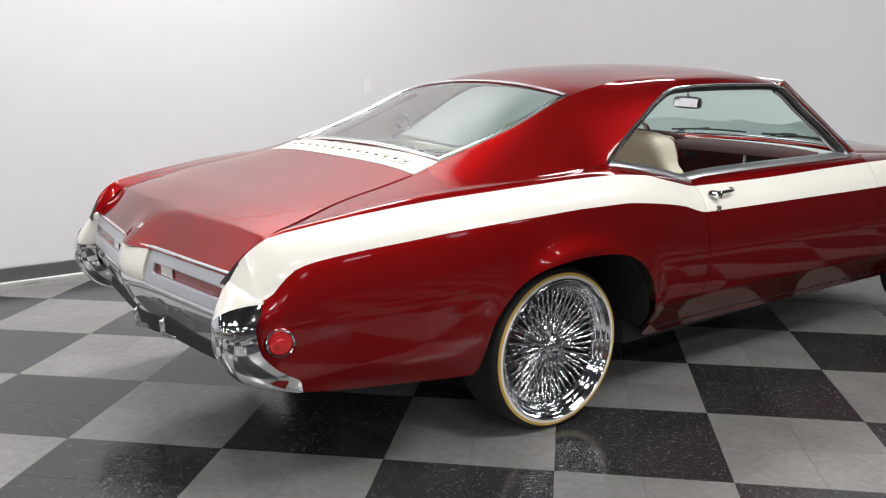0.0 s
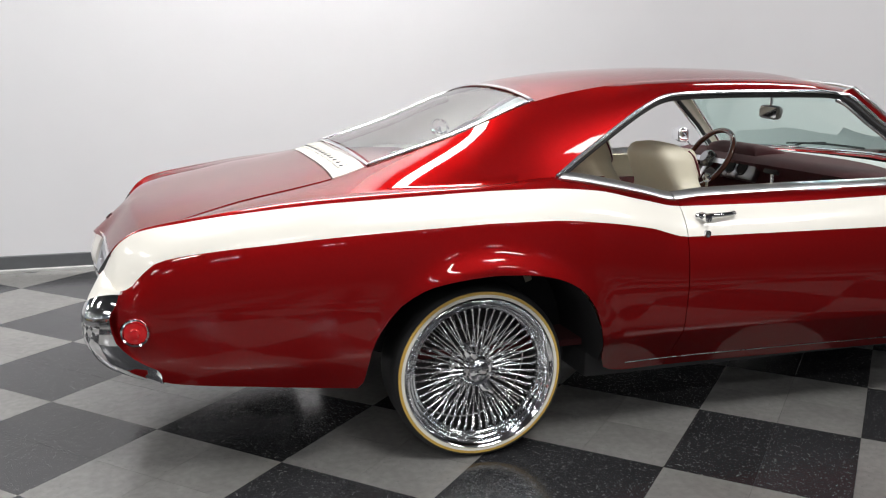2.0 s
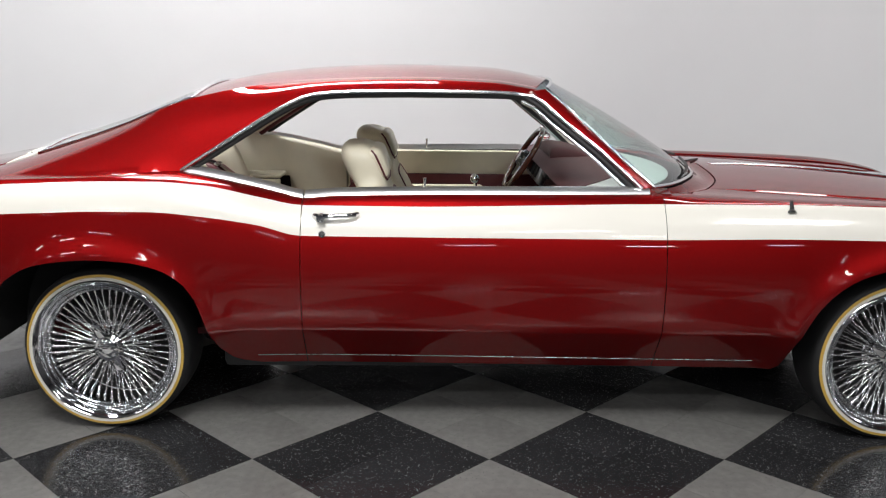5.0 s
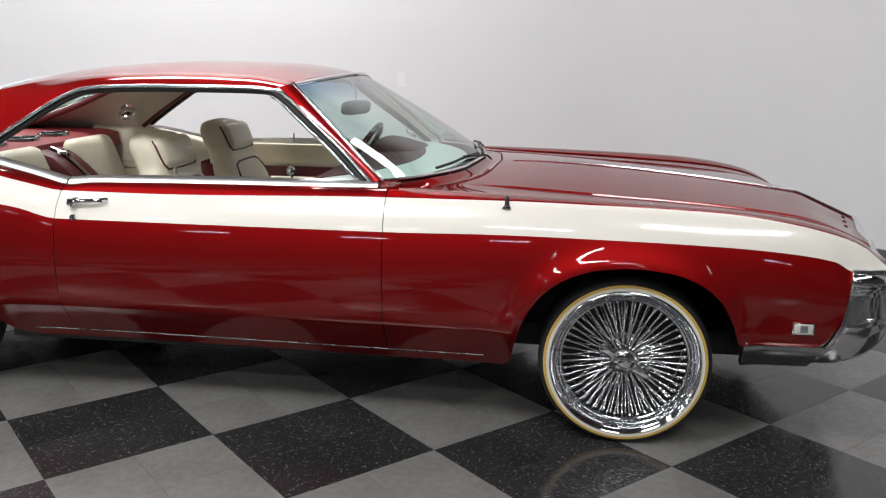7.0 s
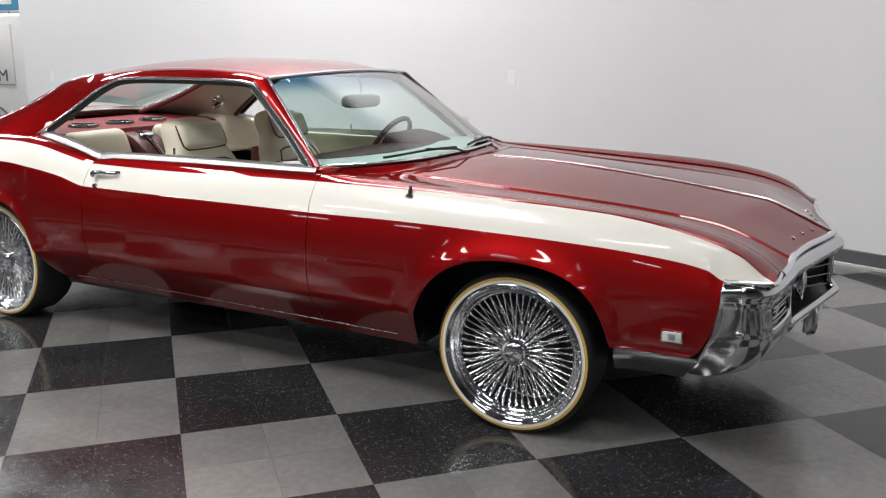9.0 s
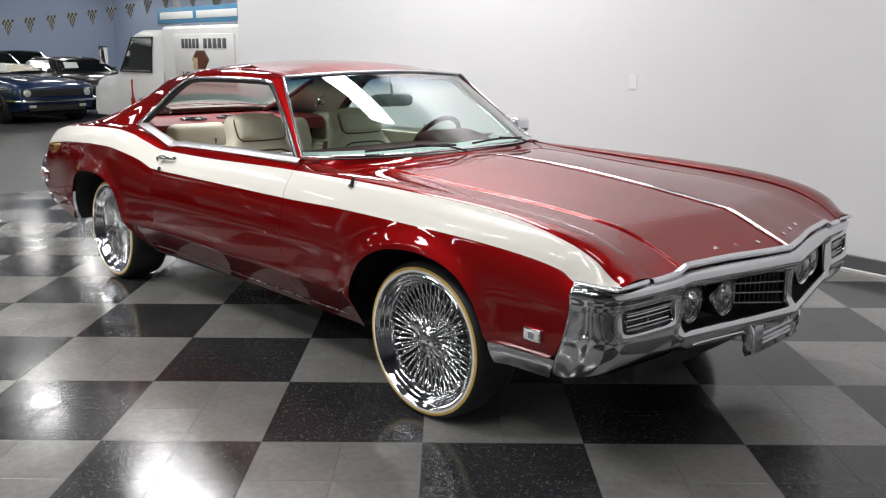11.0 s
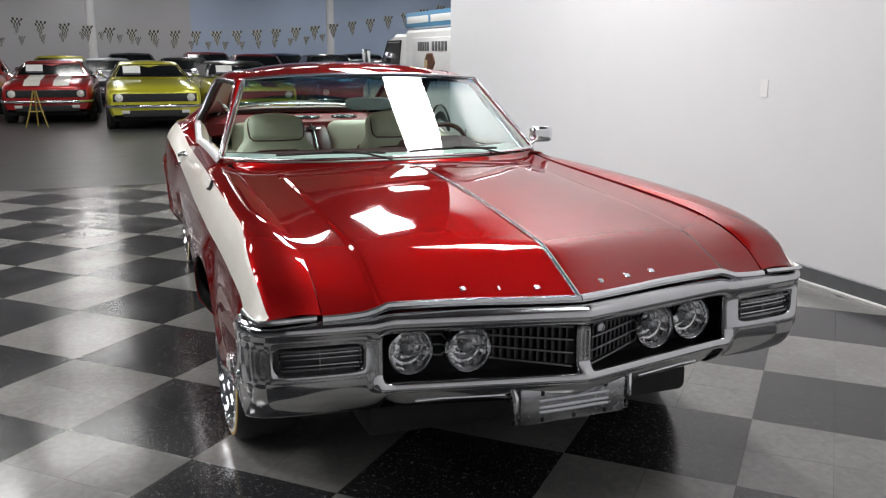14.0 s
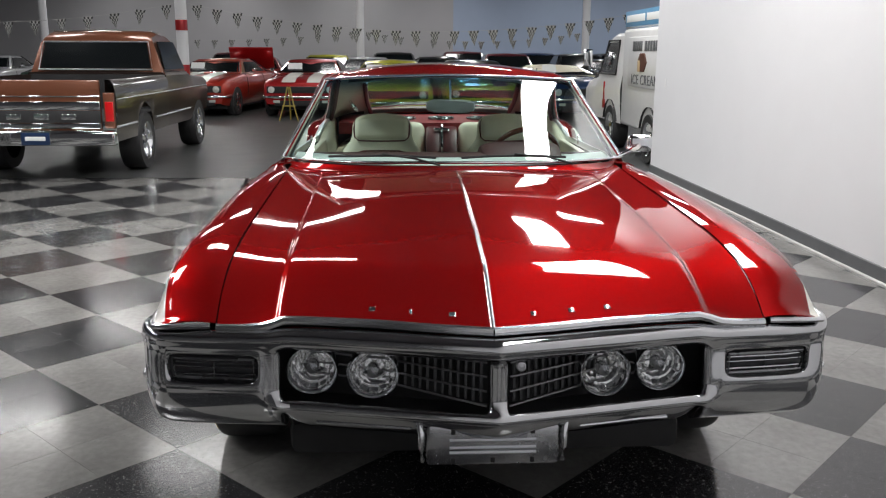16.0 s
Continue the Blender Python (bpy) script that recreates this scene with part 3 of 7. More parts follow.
HOOD_R = pch([0, 0.33, 0.62, 0.79, 0.835, 0.87, 0.92, 1], [0.93, 0.898, 0.870, 0.843, 0.8315, 0.8175, 0.7895, 0.733])
HOOD_G = pch([0, 0.2, 0.36, 0.56, 0.75, 0.86, 0.95, 1], [0.938, 0.918, 0.905, 0.888, 0.866, 0.838, 0.783, 0.722])


def hood_point(u, y):
    a = abs(y - RIDGE_Y * max(0.0, 1 - abs(y) / 0.6))
    x = HOOD_BACK(a) + (HOOD_FRONT(a) - HOOD_BACK(a)) * u
    zc, zr, zg = HOOD_C(u), HOOD_R(u), HOOD_G(u)
    if a < 0.6:
        t = a / 0.6
        z = zc + (zr - zc) * t ** 1.6
    else:
        t = (a - 0.6) / 0.17
        z = zr + (zg - zr) * t - 0.004 * math.sin(math.pi * min(t, 1))
    k = min(max((0.608 - a) / 0.014, 0), 1)
    return (x, y, z + 0.006 * k * k * (3 - 2 * k) * min(1, u * 8) - 0.003)


bm = bmesh.new()
ys = [0.0, 0.02, 0.06, 0.12, 0.2, 0.28, 0.36, 0.44, 0.5, 0.55, 0.582, 0.593, 0.598, 0.603, 0.608, 0.614, 0.635, 0.67, 0.71, 0.745, 0.768]
ys = [-y for y in ys[:0:-1]] + ys
ys = [y + RIDGE_Y * max(0.0, 1 - abs(y) / 0.5) for y in ys]
patch(bm, [[hood_point(1 - (1 - k / 60) ** 1.3, y) for y in ys] for k in range(61)])
hood = part("hood", bm, M_RED, CAR, "long candy red hood with a raised centre ridge", sharp=60)
solid(hood, 0.014)

# Windscreen line, its base and its top.
WS_X = pch([0, 0.4, 0.65, 0.77, 0.82], [2.41, 2.355, 2.24, 2.15, 2.085])


def ws_base(s):
    a = abs(s) * 0.815
    return Vector((WS_X(a), s * 0.815, 0.968 - 0.01 * abs(s)))


def ws_top(s):
    return Vector((1.775 - 0.075 * abs(s) ** 2.2, s * 0.638, 1.336 - 0.026 * abs(s) ** 2))


def ws_point(s, v, out=0.0):
    p = ws_base(s).lerp(ws_top(s), v)
    k = 0.013 * 4 * v * (1 - v) * (1 - abs(s) ** 3) + out
    return p + Vector((0.55, 0, 0.83)) * k


def glass_part(name, fn, n, m, mat_, label, parent=CAR, flip=False):
    bm = bmesh.new()
    patch(bm, [[fn(-1 + 2 * q / n, k / m) for q in range(n + 1)] for k in range(m + 1)], flip=flip)
    g = part(name, bm, mat_, parent, label, sharp=80)
    g.visible_shadow = False
    return g


windscreen = glass_part("windscreen", lambda s, v: ws_point(s * 0.985, 0.02 + 0.97 * v), 24, 14, M_SCREEN, "green tinted curved windscreen with a blue shade band", flip=True)

# Cowl between hood and windscreen.
bm = bmesh.new()
rows = []
for k in range(7):
    row = []
    for q in range(33):
        s = -1 + 2 * q / 32
        a = ws_base(s * 0.94) + Vector((0.01, 0, -0.008))
        b = Vector(hood_point(0, s * 0.765)) - Vector((0.008, 0, 0))
        p = a.lerp(b, k / 6)
        row.append(p - Vector((0, 0, 0.012 * math.sin(math.pi * k / 6))))
    rows.append(row)
patch(bm, rows)
cowl = part("cowl", bm, M_RED, CAR, "candy red cowl panel below the windscreen", sharp=60)
solid(cowl, 0.012)
# Corner fillets that carry the belt past the windscreen foot.
def cowl_corner(s):
    bm = bmesh.new()
    rows = []
    for k in range(7):
        x = 2.0 + 0.16 * k / 6
        hi = 0.94
        a = Vector((x, s * BELT_Y(min(x, 2.15)), BELT_Z(min(x, 2.15))))
        b = ws_base(s * (0.99 if x < 2.09 else 0.93)) + Vector((0, 0, -0.008))
        b.x = x
        rows.append([a.lerp(b, q / 4) for q in range(5)])
    patch(bm, rows, flip=s > 0)
    return solid(part("cowl_corner", bm, M_RED, CAR, sharp=60), 0.01)


both(cowl_corner)

# Rear glass, vent panel and deck lid.
def rg_edge(x):
    return EDGE_Y(x) - 0.012, EDGE_Z(x)


def rg_point(s, v, out=0.0):
    xb, xt = -0.335 + 0.025 * abs(s) ** 2, 0.325
    x = xb + (xt - xb) * v
    ye, ze = rg_edge(x)
    crown = 0.042 + 0.006 * v
    return Vector((x, s * ye, ze + crown * (1 - abs(s) ** 2.2) + out))


glass_part("rear_glass", lambda s, v: rg_point(s * 0.975, 0.03 + 0.94 * v), 20, 12, M_GLASS, "sloping tinted rear window glass")


DECK_TOP = pch([-1.2, -1.13, -1.06, -0.98, -0.85, -0.7, -0.45, -0.33], [0.868, 0.884, 0.901, 0.918, 0.938, 0.964, 1.018, 1.058])


def deck_point(x, s):
    """Top of the deck, from the rear glass back to the crest."""
    ye, ze = LID_Y(x) - 0.004, EDGE_Z(x) + 0.003
    zc = DECK_TOP(x)
    return (x, s * ye, zc + (ze - zc) * abs(s) ** 3.4)


def lid_column(s):
    """One line along the lid: over the top, round the crest and down the steep tail to its lower edge."""
    a = abs(s)
    prow = math.exp(-(s / 0.15) ** 2)
    xc = -1.165 + 0.075 * a ** 1.4
    xe = -1.268 + 0.066 * a ** 1.3 - 0.040 * prow
    soft_ = 0.011 + 0.035 * prow
    pts = [deck_point(-0.447 + (xc + soft_ + 0.447) * k / 22, s) for k in range(23)]
    p0, p1 = Vector(pts[-1]), Vector(deck_point(xc, s))
    ye = s * 0.66
    p2 = Vector((xe, ye, 0.744))
    d = (p2 - p1).normalized()
    p3 = p1 + d * soft_ * 1.2
    for k in range(1, 7):
        t = k / 6
        pts.append(tuple(p0 * (1 - t) ** 2 + p1 * 2 * t * (1 - t) + p3 * t * t))
    return pts + [tuple(p3.lerp(p2, k / 8)) for k in range(1, 9)]


bm = bmesh.new()
patch(bm, [lid_column(-1 + 2 * q / 48) for q in range(49)])
lid = part("trunk_lid", bm, M_RED, CAR, "candy red trunk lid sloping to a pointed tail", sharp=60)
solid(lid, 0.014)
bm = bmesh.new()
patch(bm, [[Vector(deck_point(x, -1 + 2 * q / 36)) for q in range(37)] for x in stations(-0.44, -0.325, (), 0.012)])
vent_panel = part("vent_panel", bm, M_WHITE, CAR, "cream louvred panel below the rear glass", sharp=60)
solid(vent_panel, 0.012)
for q in range(-3, 4):
    for r in (0, 1):
        bm = bmesh.new()
        s0 = q * 0.24 - 0.1
        pts = [Vector(deck_point(-0.40 + 0.028 * r, s0 + 0.2 * k / 8)) + Vector((0, 0, 0.0015)) for k in range(9)]
        tube(bm, pts, 0.006, 6, flat=1.0)
        part("louvre", bm, M_WHITE, vent_panel)
for q in range(-3, 4):
    for e in (-0.1, 0.1):
        bm = bmesh.new()
        p = Vector(deck_point(-0.386, q * 0.24 + e * 0.6))
        lathe(bm, [(0.0, 0.004), (0.008, 0.003), (0.009, 0.0)], 10, Matrix.Translation(p) @ pose(0, 0, 0, 90, 0, 0))
        part("louvre_slot", bm, M_UNDER, vent_panel)

# Under the car.
bm = bmesh.new()
box(bm, 0.42, 3.80, -0.60, 0.60, 0.25, 0.36, 0.03)
box(bm, 0.455, 2.58, -0.78, 0.78, 0.235, 0.34, 0.02)
box(bm, -1.05, -0.45, -0.72, 0.72, 0.47, 0.62, 0.03)
part("underbody", bm, M_UNDER, CAR, "black underbody")
for s in (-1, 1):
    bm = bmesh.new()
    tube(bm, [Vector((x, s * (side_y(x, 0.302) + 0.002), 0.302)) for x in stations(0.60, 2.50, (), 0.1)], 0.0016, 6, flat=1.0)
    part("sill_strip", bm, M_DARKMETAL, CAR, "thin bright sill strip")
for xc in (0.025, 3.015):
    for s in (-1, 1):
        bm = bmesh.new()
        za, zb = (0.34, 0.38) if xc < 1 else (0.46, 0.28)
        line = [(xc + 0.45, za)] + [(xc + 0.45 * math.cos(math.pi * k / 20), 0.33 + 0.45 * math.sin(math.pi * k / 20)) for k in range(21)] + [(xc - 0.45, zb)]
        rows = []
        for x, z in line:
            ym = min(0.905, side_y(x, max(z, 0.3)) - 0.025)
            rows.append([(x, s * y, z) for y in (0.53, (0.53 + ym) / 2, ym)])
        patch(bm, rows, flip=s < 0)
        bm.faces.new([bm.verts.new((x, s * 0.53, z)) for x, z in line])
        part("wheel_housing", bm, M_UNDER, CAR)


# ---------- the car: wheels ----------
def make_wheel():
    hub = group("wheel", "", "")
    bm = bmesh.new()
    lathe(bm, [(0.262, 0.115), (0.29, 0.122), (0.310, 0.112), (0.319, 0.09), (0.322, 0.05), (0.322, -0.06), (0.319, -0.092), (0.313, -0.108), (0.302, -0.116), (0.268, -0.112), (0.262, -0.09), (0.262, 0.09)], 72, close=True)
    part("tyre", bm, M_TYRE, hub, "black low-profile tyre", normals=True, sharp=35)
    bm = bmesh.new()
    lathe(bm, [(0.278, -0.110), (0.2795, -0.1185), (0.283, -0.1208), (0.2905, -0.1203), (0.2908, -0.112)], 72)
    part("whitewall", bm, M_WWALL, hub, "white sidewall band", normals=True)
    bm = bmesh.new()
    lathe(bm, [(0.2912, -0.112), (0.2914, -0.1204), (0.3005, -0.1188), (0.3025, -0.112)], 72)
    part("sidewall_line", bm, M_GOLD, hub, "thin gold line round the sidewall", normals=True)
    bm = bmesh.new()
    steps = [(0.268, -0.105), (0.2805, -0.116), (0.2795, -0.123), (0.275, -0.1255), (0.270, -0.122), (0.266, -0.112), (0.262, -0.109), (0.259, -0.112), (0.256, -0.108), (0.253, -0.096), (0.249, -0.093), (0.246, -0.096),
             (0.243, -0.092), (0.240, -0.080), (0.236, -0.077), (0.233, -0.079), (0.230, -0.074), (0.2285, -0.062), (0.2275, -0.045), (0.226, 0.05), (0.24, 0.10), (0.258, 0.11)]
    lathe(bm, steps, 96)
    part("rim", bm, M_RIM, hub, "stepped chrome rim", normals=True, sharp=60)
    bm = bmesh.new()
    lathe(bm, [(0.0, 0.05), (0.225, 0.06)], 32)
    lathe(bm, [(0.0, 0.022), (0.13, 0.024), (0.135, 0.05)], 32)
    part("brake_drum", bm, M_UNDER, hub, "dark brake drum")
    bm = bmesh.new()
    lathe(bm, [(0.088, 0.03), (0.090, 0.008), (0.086, -0.004), (0.066, -0.010), (0.055, -0.030), (0.051, -0.060), (0.055, -0.066), (0.057, -0.076), (0.055, -0.088), (0.048, -0.095), (0.040, -0.093), (0.036, -0.097), (0.018, -0.102), (0.0, -0.103)], 36)
    for a in (0, 180):
        m = pose(0, 0, 0, 0, a, 0)
        wing = [(0.036, 0.020, -0.092), (0.062, 0.019, -0.096), (0.088, 0.017, -0.099), (0.104, 0.012, -0.098), (0.110, 0.005, -0.096)]
        patch(bm, [[m @ Vector((x, h, z)) for z, h in ((-w_, y + 0.012), (-w_, y + 0.003), (-w_ * 0.5, y), (w_ * 0.5, y), (w_, y + 0.003), (w_, y + 0.012), (-w_, y + 0.012))] for x, w_, y in wing])
    part("hub_cap", bm, M_CHROME, hub, "chrome two-eared knock-off hub", normals=True, sharp=30)
    rod = bpy.data.meshes.new("spoke")
    bm = bmesh.new()
    tube(bm, [(0, 0, 0), (0, 0, 0.25), (0, 0, 0.94), (0, 0, 0.95), (0, 0, 1)], [0.0034, 0.0030, 0.0032, 0.0050, 0.0052], 6, cap=False)
    bm.to_mesh(rod)
    bm.free()
    rod.materials.append(M_SPOKE)
    rod.polygons.foreach_set("use_smooth", [True] * len(rod.polygons))
    n = 50
    for layer, (r0, h0, r1, h1, tw) in enumerate(((0.052, -0.070, 0.2285, -0.060, 3.4), (0.082, -0.006, 0.227, -0.034, -4.5))):
        for k in range(n):
            a = 2 * math.pi * (k + 0.5 * layer) / n
            b = a + radians(tw if k % 2 else -tw)
            p = Vector((r0 * math.cos(b), h0, r0 * math.sin(b)))
            q = Vector((r1 * math.cos(a), h1, r1 * math.sin(a)))
            ob = new("spoke", rod)
            ob.parent = hub
            ob.matrix_local = Matrix.Translation(p) @ (q - p).to_track_quat("Z", "Y").to_matrix().to_4x4() @ Matrix.Diagonal((1, 1, (q - p).length, 1))
    nip = bpy.data.meshes.new("nipple")
    bm = bmesh.new()
    bmesh.ops.create_uvsphere(bm, u_segments=8, v_segments=5, radius=0.0055)
    bm.to_mesh(nip)
    bm.free()
    nip.materials.append(M_CHROME)
    for k in range(n):
        a = 2 * math.pi * k / n
        ob = new("nipple", nip)
        ob.parent = hub
        ob.matrix_local = pose(0.2295 * math.cos(a), -0.062, 0.2295 * math.sin(a))
    bm = bmesh.new()
    tube(bm, [(0.2505, -0.098, 0.0), (0.236, -0.104, 0.0), (0.228, -0.106, 0.0)], [0.0042, 0.0038, 0.0030], 8)
    part("valve", bm, M_CHROME, hub, "small chrome tyre valve")
    return hub


wheel = make_wheel()
wheel.parent = CAR
wheel.matrix_basis = pose(0.021, -0.722, 0.321, 0, 0, -1.3) @ pose(0, 0, 0, 0, 64, 0)
wheel["label"] = "chrome wire wheel with a white and gold sidewall"
for x_, y_, a, spin in ((3.032, -0.822, 0, 31), (0.021, 0.80, 180, 20), (3.032, 0.822, 180, 11)):
    copy_thing(wheel, pose(x_, y_, 0.321, 0, 0, a) @ pose(0, 0, 0, 0, spin, 0)).parent = CAR


# ---------- the car: front end ----------
BUMP_X = pch([0, 0.3, 0.6, 0.85, 0.92, 0.955], [4.118, 4.052, 3.988, 3.958, 3.94, 3.915])
BACK_MID = pch([0.385, 0.40, 0.42, 0.445, 0.465, 0.485, 0.50, 0.512, 0.525, 0.64, 0.652, 0.662, 0.676, 0.69, 0.702, 0.712], [-0.11, -0.085, -0.055, -0.028, -0.010, 0.0, -0.004, -0.018, -0.03, -0.034, -0.022, -0.006, 0.0, -0.004, -0.018, -0.05])
BACK_POD = pch([0.385, 0.393, 0.405, 0.43, 0.46, 0.49, 0.53, 0.58, 0.63, 0.655, 0.676, 0.69, 0.702, 0.712], [-0.13, -0.098, -0.072, -0.042, -0.020, -0.007, 0.001, -0.003, -0.009, -0.008, 0.0, -0.004, -0.018, -0.05])
BUMP_END = pch([0.36, 0.44, 0.54, 0.60, 0.70], [3.645, 3.705, 3.755, 3.77, 3.778])


def bumper_col(c):
    """c counts from the middle (0) outwards; past 0.955 the bar wraps round the fender."""
    s, a = (-1 if c < 0 else 1), abs(c)
    pts = []
    for zb in BZ:
        z = zb + 0.010 * min(max((zb - 0.655) / 0.03, 0), 1) * min(max((0.63 - a) / 0.05, 0), 1)
        k = min(max((a - 0.585) / 0.065, 0), 1)
        wide = 0.012 * min(max((a - 0.6) / 0.35, 0), 1)
        back = BACK_MID(zb) + (BACK_POD(zb) - BACK_MID(zb)) * k
        back += 0.011 * math.exp(-((a - 0.607) / 0.02) ** 2) * min(max((z - 0.44) / 0.03, 0), 1) * min(max((0.668 - z) / 0.02, 0), 1)
        if a <= 0.955:
            pts.append((BUMP_X(a) + back, s * (a + wide), z))
        else:
            t = (a - 0.955) / 0.4
            x = 3.915 + back * (1 - t) + (BUMP_END(z) - 3.915) * t
            y = 0.967 + 0.030 * math.sin(min(t * 2.2, 1) * math.pi / 2) + back * 0.7 * t
            pts.append((x, s * y, z - 0.035 * t * (0.70 - z) / 0.3))
    return pts


BZ = [0.385, 0.393, 0.405, 0.425, 0.45, 0.468, 0.485, 0.50, 0.512, 0.53, 0.538, 0.546, 0.556, 0.60, 0.632, 0.641, 0.649, 0.657, 0.666, 0.678, 0.69, 0.702, 0.712]
BC = [0.0, 0.014, 0.028, 0.045, 0.1, 0.2, 0.3, 0.4, 0.5, 0.545, 0.56, 0.575, 0.59, 0.61, 0.622, 0.636, 0.646, 0.656, 0.72, 0.78, 0.84, 0.90, 0.91, 0.922, 0.938, 0.955, 1.0, 1.05, 1.1, 1.16, 1.22, 1.29, 1.355]
BC = [-c for c in BC[:0:-1]] + BC


def bumper_keep(i, j):
    c, z = abs(BC[i] + BC[i + 1]) / 2, (BZ[j] + BZ[j + 1]) / 2
    if 0.028 < c < 0.59 and 0.512 < z < 0.649:
        return False
    if 0.656 < c < 0.90 and 0.556 < z < 0.632:
        return False
    return not (c < 0.59 and z < 0.468)


bm = bmesh.new()
patch(bm, [bumper_col(c) for c in BC], keep=bumper_keep)
bmesh.ops.delete(bm, geom=[v for v in bm.verts if not v.link_faces], context="VERTS")
front_bumper = part("front_bumper", bm, M_SATIN, CAR, "worn chrome front bumper framing the grille", sharp=60)
solid(front_bumper, 0.035, crisp=False)
bv = front_bumper.modifiers.new("rounding", "SUBSURF")
bv.levels = bv.render_levels = 2

# Recess, grille bars, head lamps and turn signals.
bm = bmesh.new()
patch(bm, [[(BUMP_X(abs(y)) - 0.17, y, z) for z in (0.47, 0.55, 0.62, 0.70)] for y in [k * 0.05 - 0.65 for k in range(27)]])
for z in (0.475, 0.69):
    patch(bm, [[(BUMP_X(abs(y)) - d, y, z) for d in (0.03, 0.17)] for y in [k * 0.05 - 0.65 for k in range(27)]])
for y in (-0.64, 0.64):
    patch(bm, [[(BUMP_X(0.64) - d, y, z) for d in (0.03, 0.17)] for z in (0.475, 0.69)])
part("grille_recess", bm, mat("dull_black_paint", (0.032, 0.032, 0.034), 0.45, var=0.2, scale=30), CAR, "black grille recess")
grille = group("grille", "", "")
grille.parent = CAR


M_BAR = mat("grey_grille_metal", (0.26, 0.26, 0.27), 0.4, 0.9, var=0.15, scale=40)
M_SLAT = mat("dark_grey_grille_metal", (0.10, 0.10, 0.105), 0.38, 0.8, var=0.2, scale=40)


def grille_x(y):
    return BUMP_X(abs(y)) - 0.045 - 0.06 * min(1, abs(y) / 0.3) ** 1.5


for s in (-1, 1):
    for k in range(13):
        y = s * (0.045 + 0.0205 * k)
        bm = bmesh.new()
        box(bm, grille_x(y) - 0.03, grille_x(y) - 0.008, y - 0.0036, y + 0.0036, 0.522 + 0.06 * abs(y), 0.655, 0.0)
        part("grille_slat", bm, M_SLAT, grille, smooth=False)
    for z0, dz in ((0.652, 0.012), (0.622, 0.024), (0.592, 0.038), (0.560, 0.050)):
        bm = bmesh.new()
        tube(bm, [(grille_x(s * y) + 0.002, s * y, z0 - dz + dz * (y / 0.5) ** 0.7) for y in [0.032 + 0.02 * q for q in range(26)]], 0.0034, 8)
        part("grille_bar", bm, M_BAR, grille)


bm = bmesh.new()
lathe(bm, [(0.0, -0.006), (0.008, -0.005), (0.009, -0.008), (0.013, -0.007), (0.014, 0.004)], 20, pose(grille_x(0.06) + 0.012, 0.06, 0.632, 0, 0, 90))
part("round_badge", bm, M_ALU, grille, "small round metal badge", normals=True)
for s in (-1, 1):
    bm = bmesh.new()
    lathe(bm, [(0.0, -0.010), (0.009, -0.008), (0.013, -0.003), (0.014, 0.006)], 18, pose(3.852, s * 0.994, 0.545, 0, 0, 0 if s < 0 else 180))
    part("bumper_bolt", bm, M_CHROME, front_bumper, "round chrome bumper bolt", normals=True)


M_REFLECTOR = mat("lamp_reflector", (0.95, 0.95, 0.95), 0.13, 1.0, var=0.05, scale=60)


def head_lamp(y, z):
    hl = group("head_lamp", "", "")
    hl.parent = CAR
    hl.location = (BUMP_X(abs(y)) - 0.072, y, z)
    turn = pose(0, 0, 0, 0, 0, 90)
    bm = bmesh.new()
    lathe(bm, [(0.071, 0.05), (0.074, 0.0), (0.074, -0.018), (0.069, -0.024), (0.064, -0.018), (0.063, 0.0)], 40, turn)
    part("bezel", bm, M_CHROME, hl, "chrome lamp ring", normals=True)
    bm = bmesh.new()
    lathe(bm, [(0.063, -0.006), (0.060, 0.006), (0.050, 0.024), (0.046, 0.020), (0.034, 0.040), (0.030, 0.036), (0.012, 0.05), (0.0, 0.05)], 14, turn)
    part("reflector", bm, M_REFLECTOR, hl, "bright faceted lamp reflector", normals=True, sharp=12)
    bm = bmesh.new()
    lathe(bm, [(0.0, -0.012), (0.016, -0.008), (0.018, 0.03)], 20, turn)
    part("bulb_shield", bm, M_DARKMETAL, hl)
    bm = bmesh.new()
    lathe(bm, [(0.064, -0.014), (0.045, -0.028), (0.02, -0.034), (0.0, -0.035)], 40, turn)
    g = part("lens", bm, M_CLEAR, hl, "clear round lens", normals=True)
    g.visible_shadow = False
    return hl


for y in (-0.510, -0.339, 0.305, 0.473):
    head_lamp(y, 0.585)


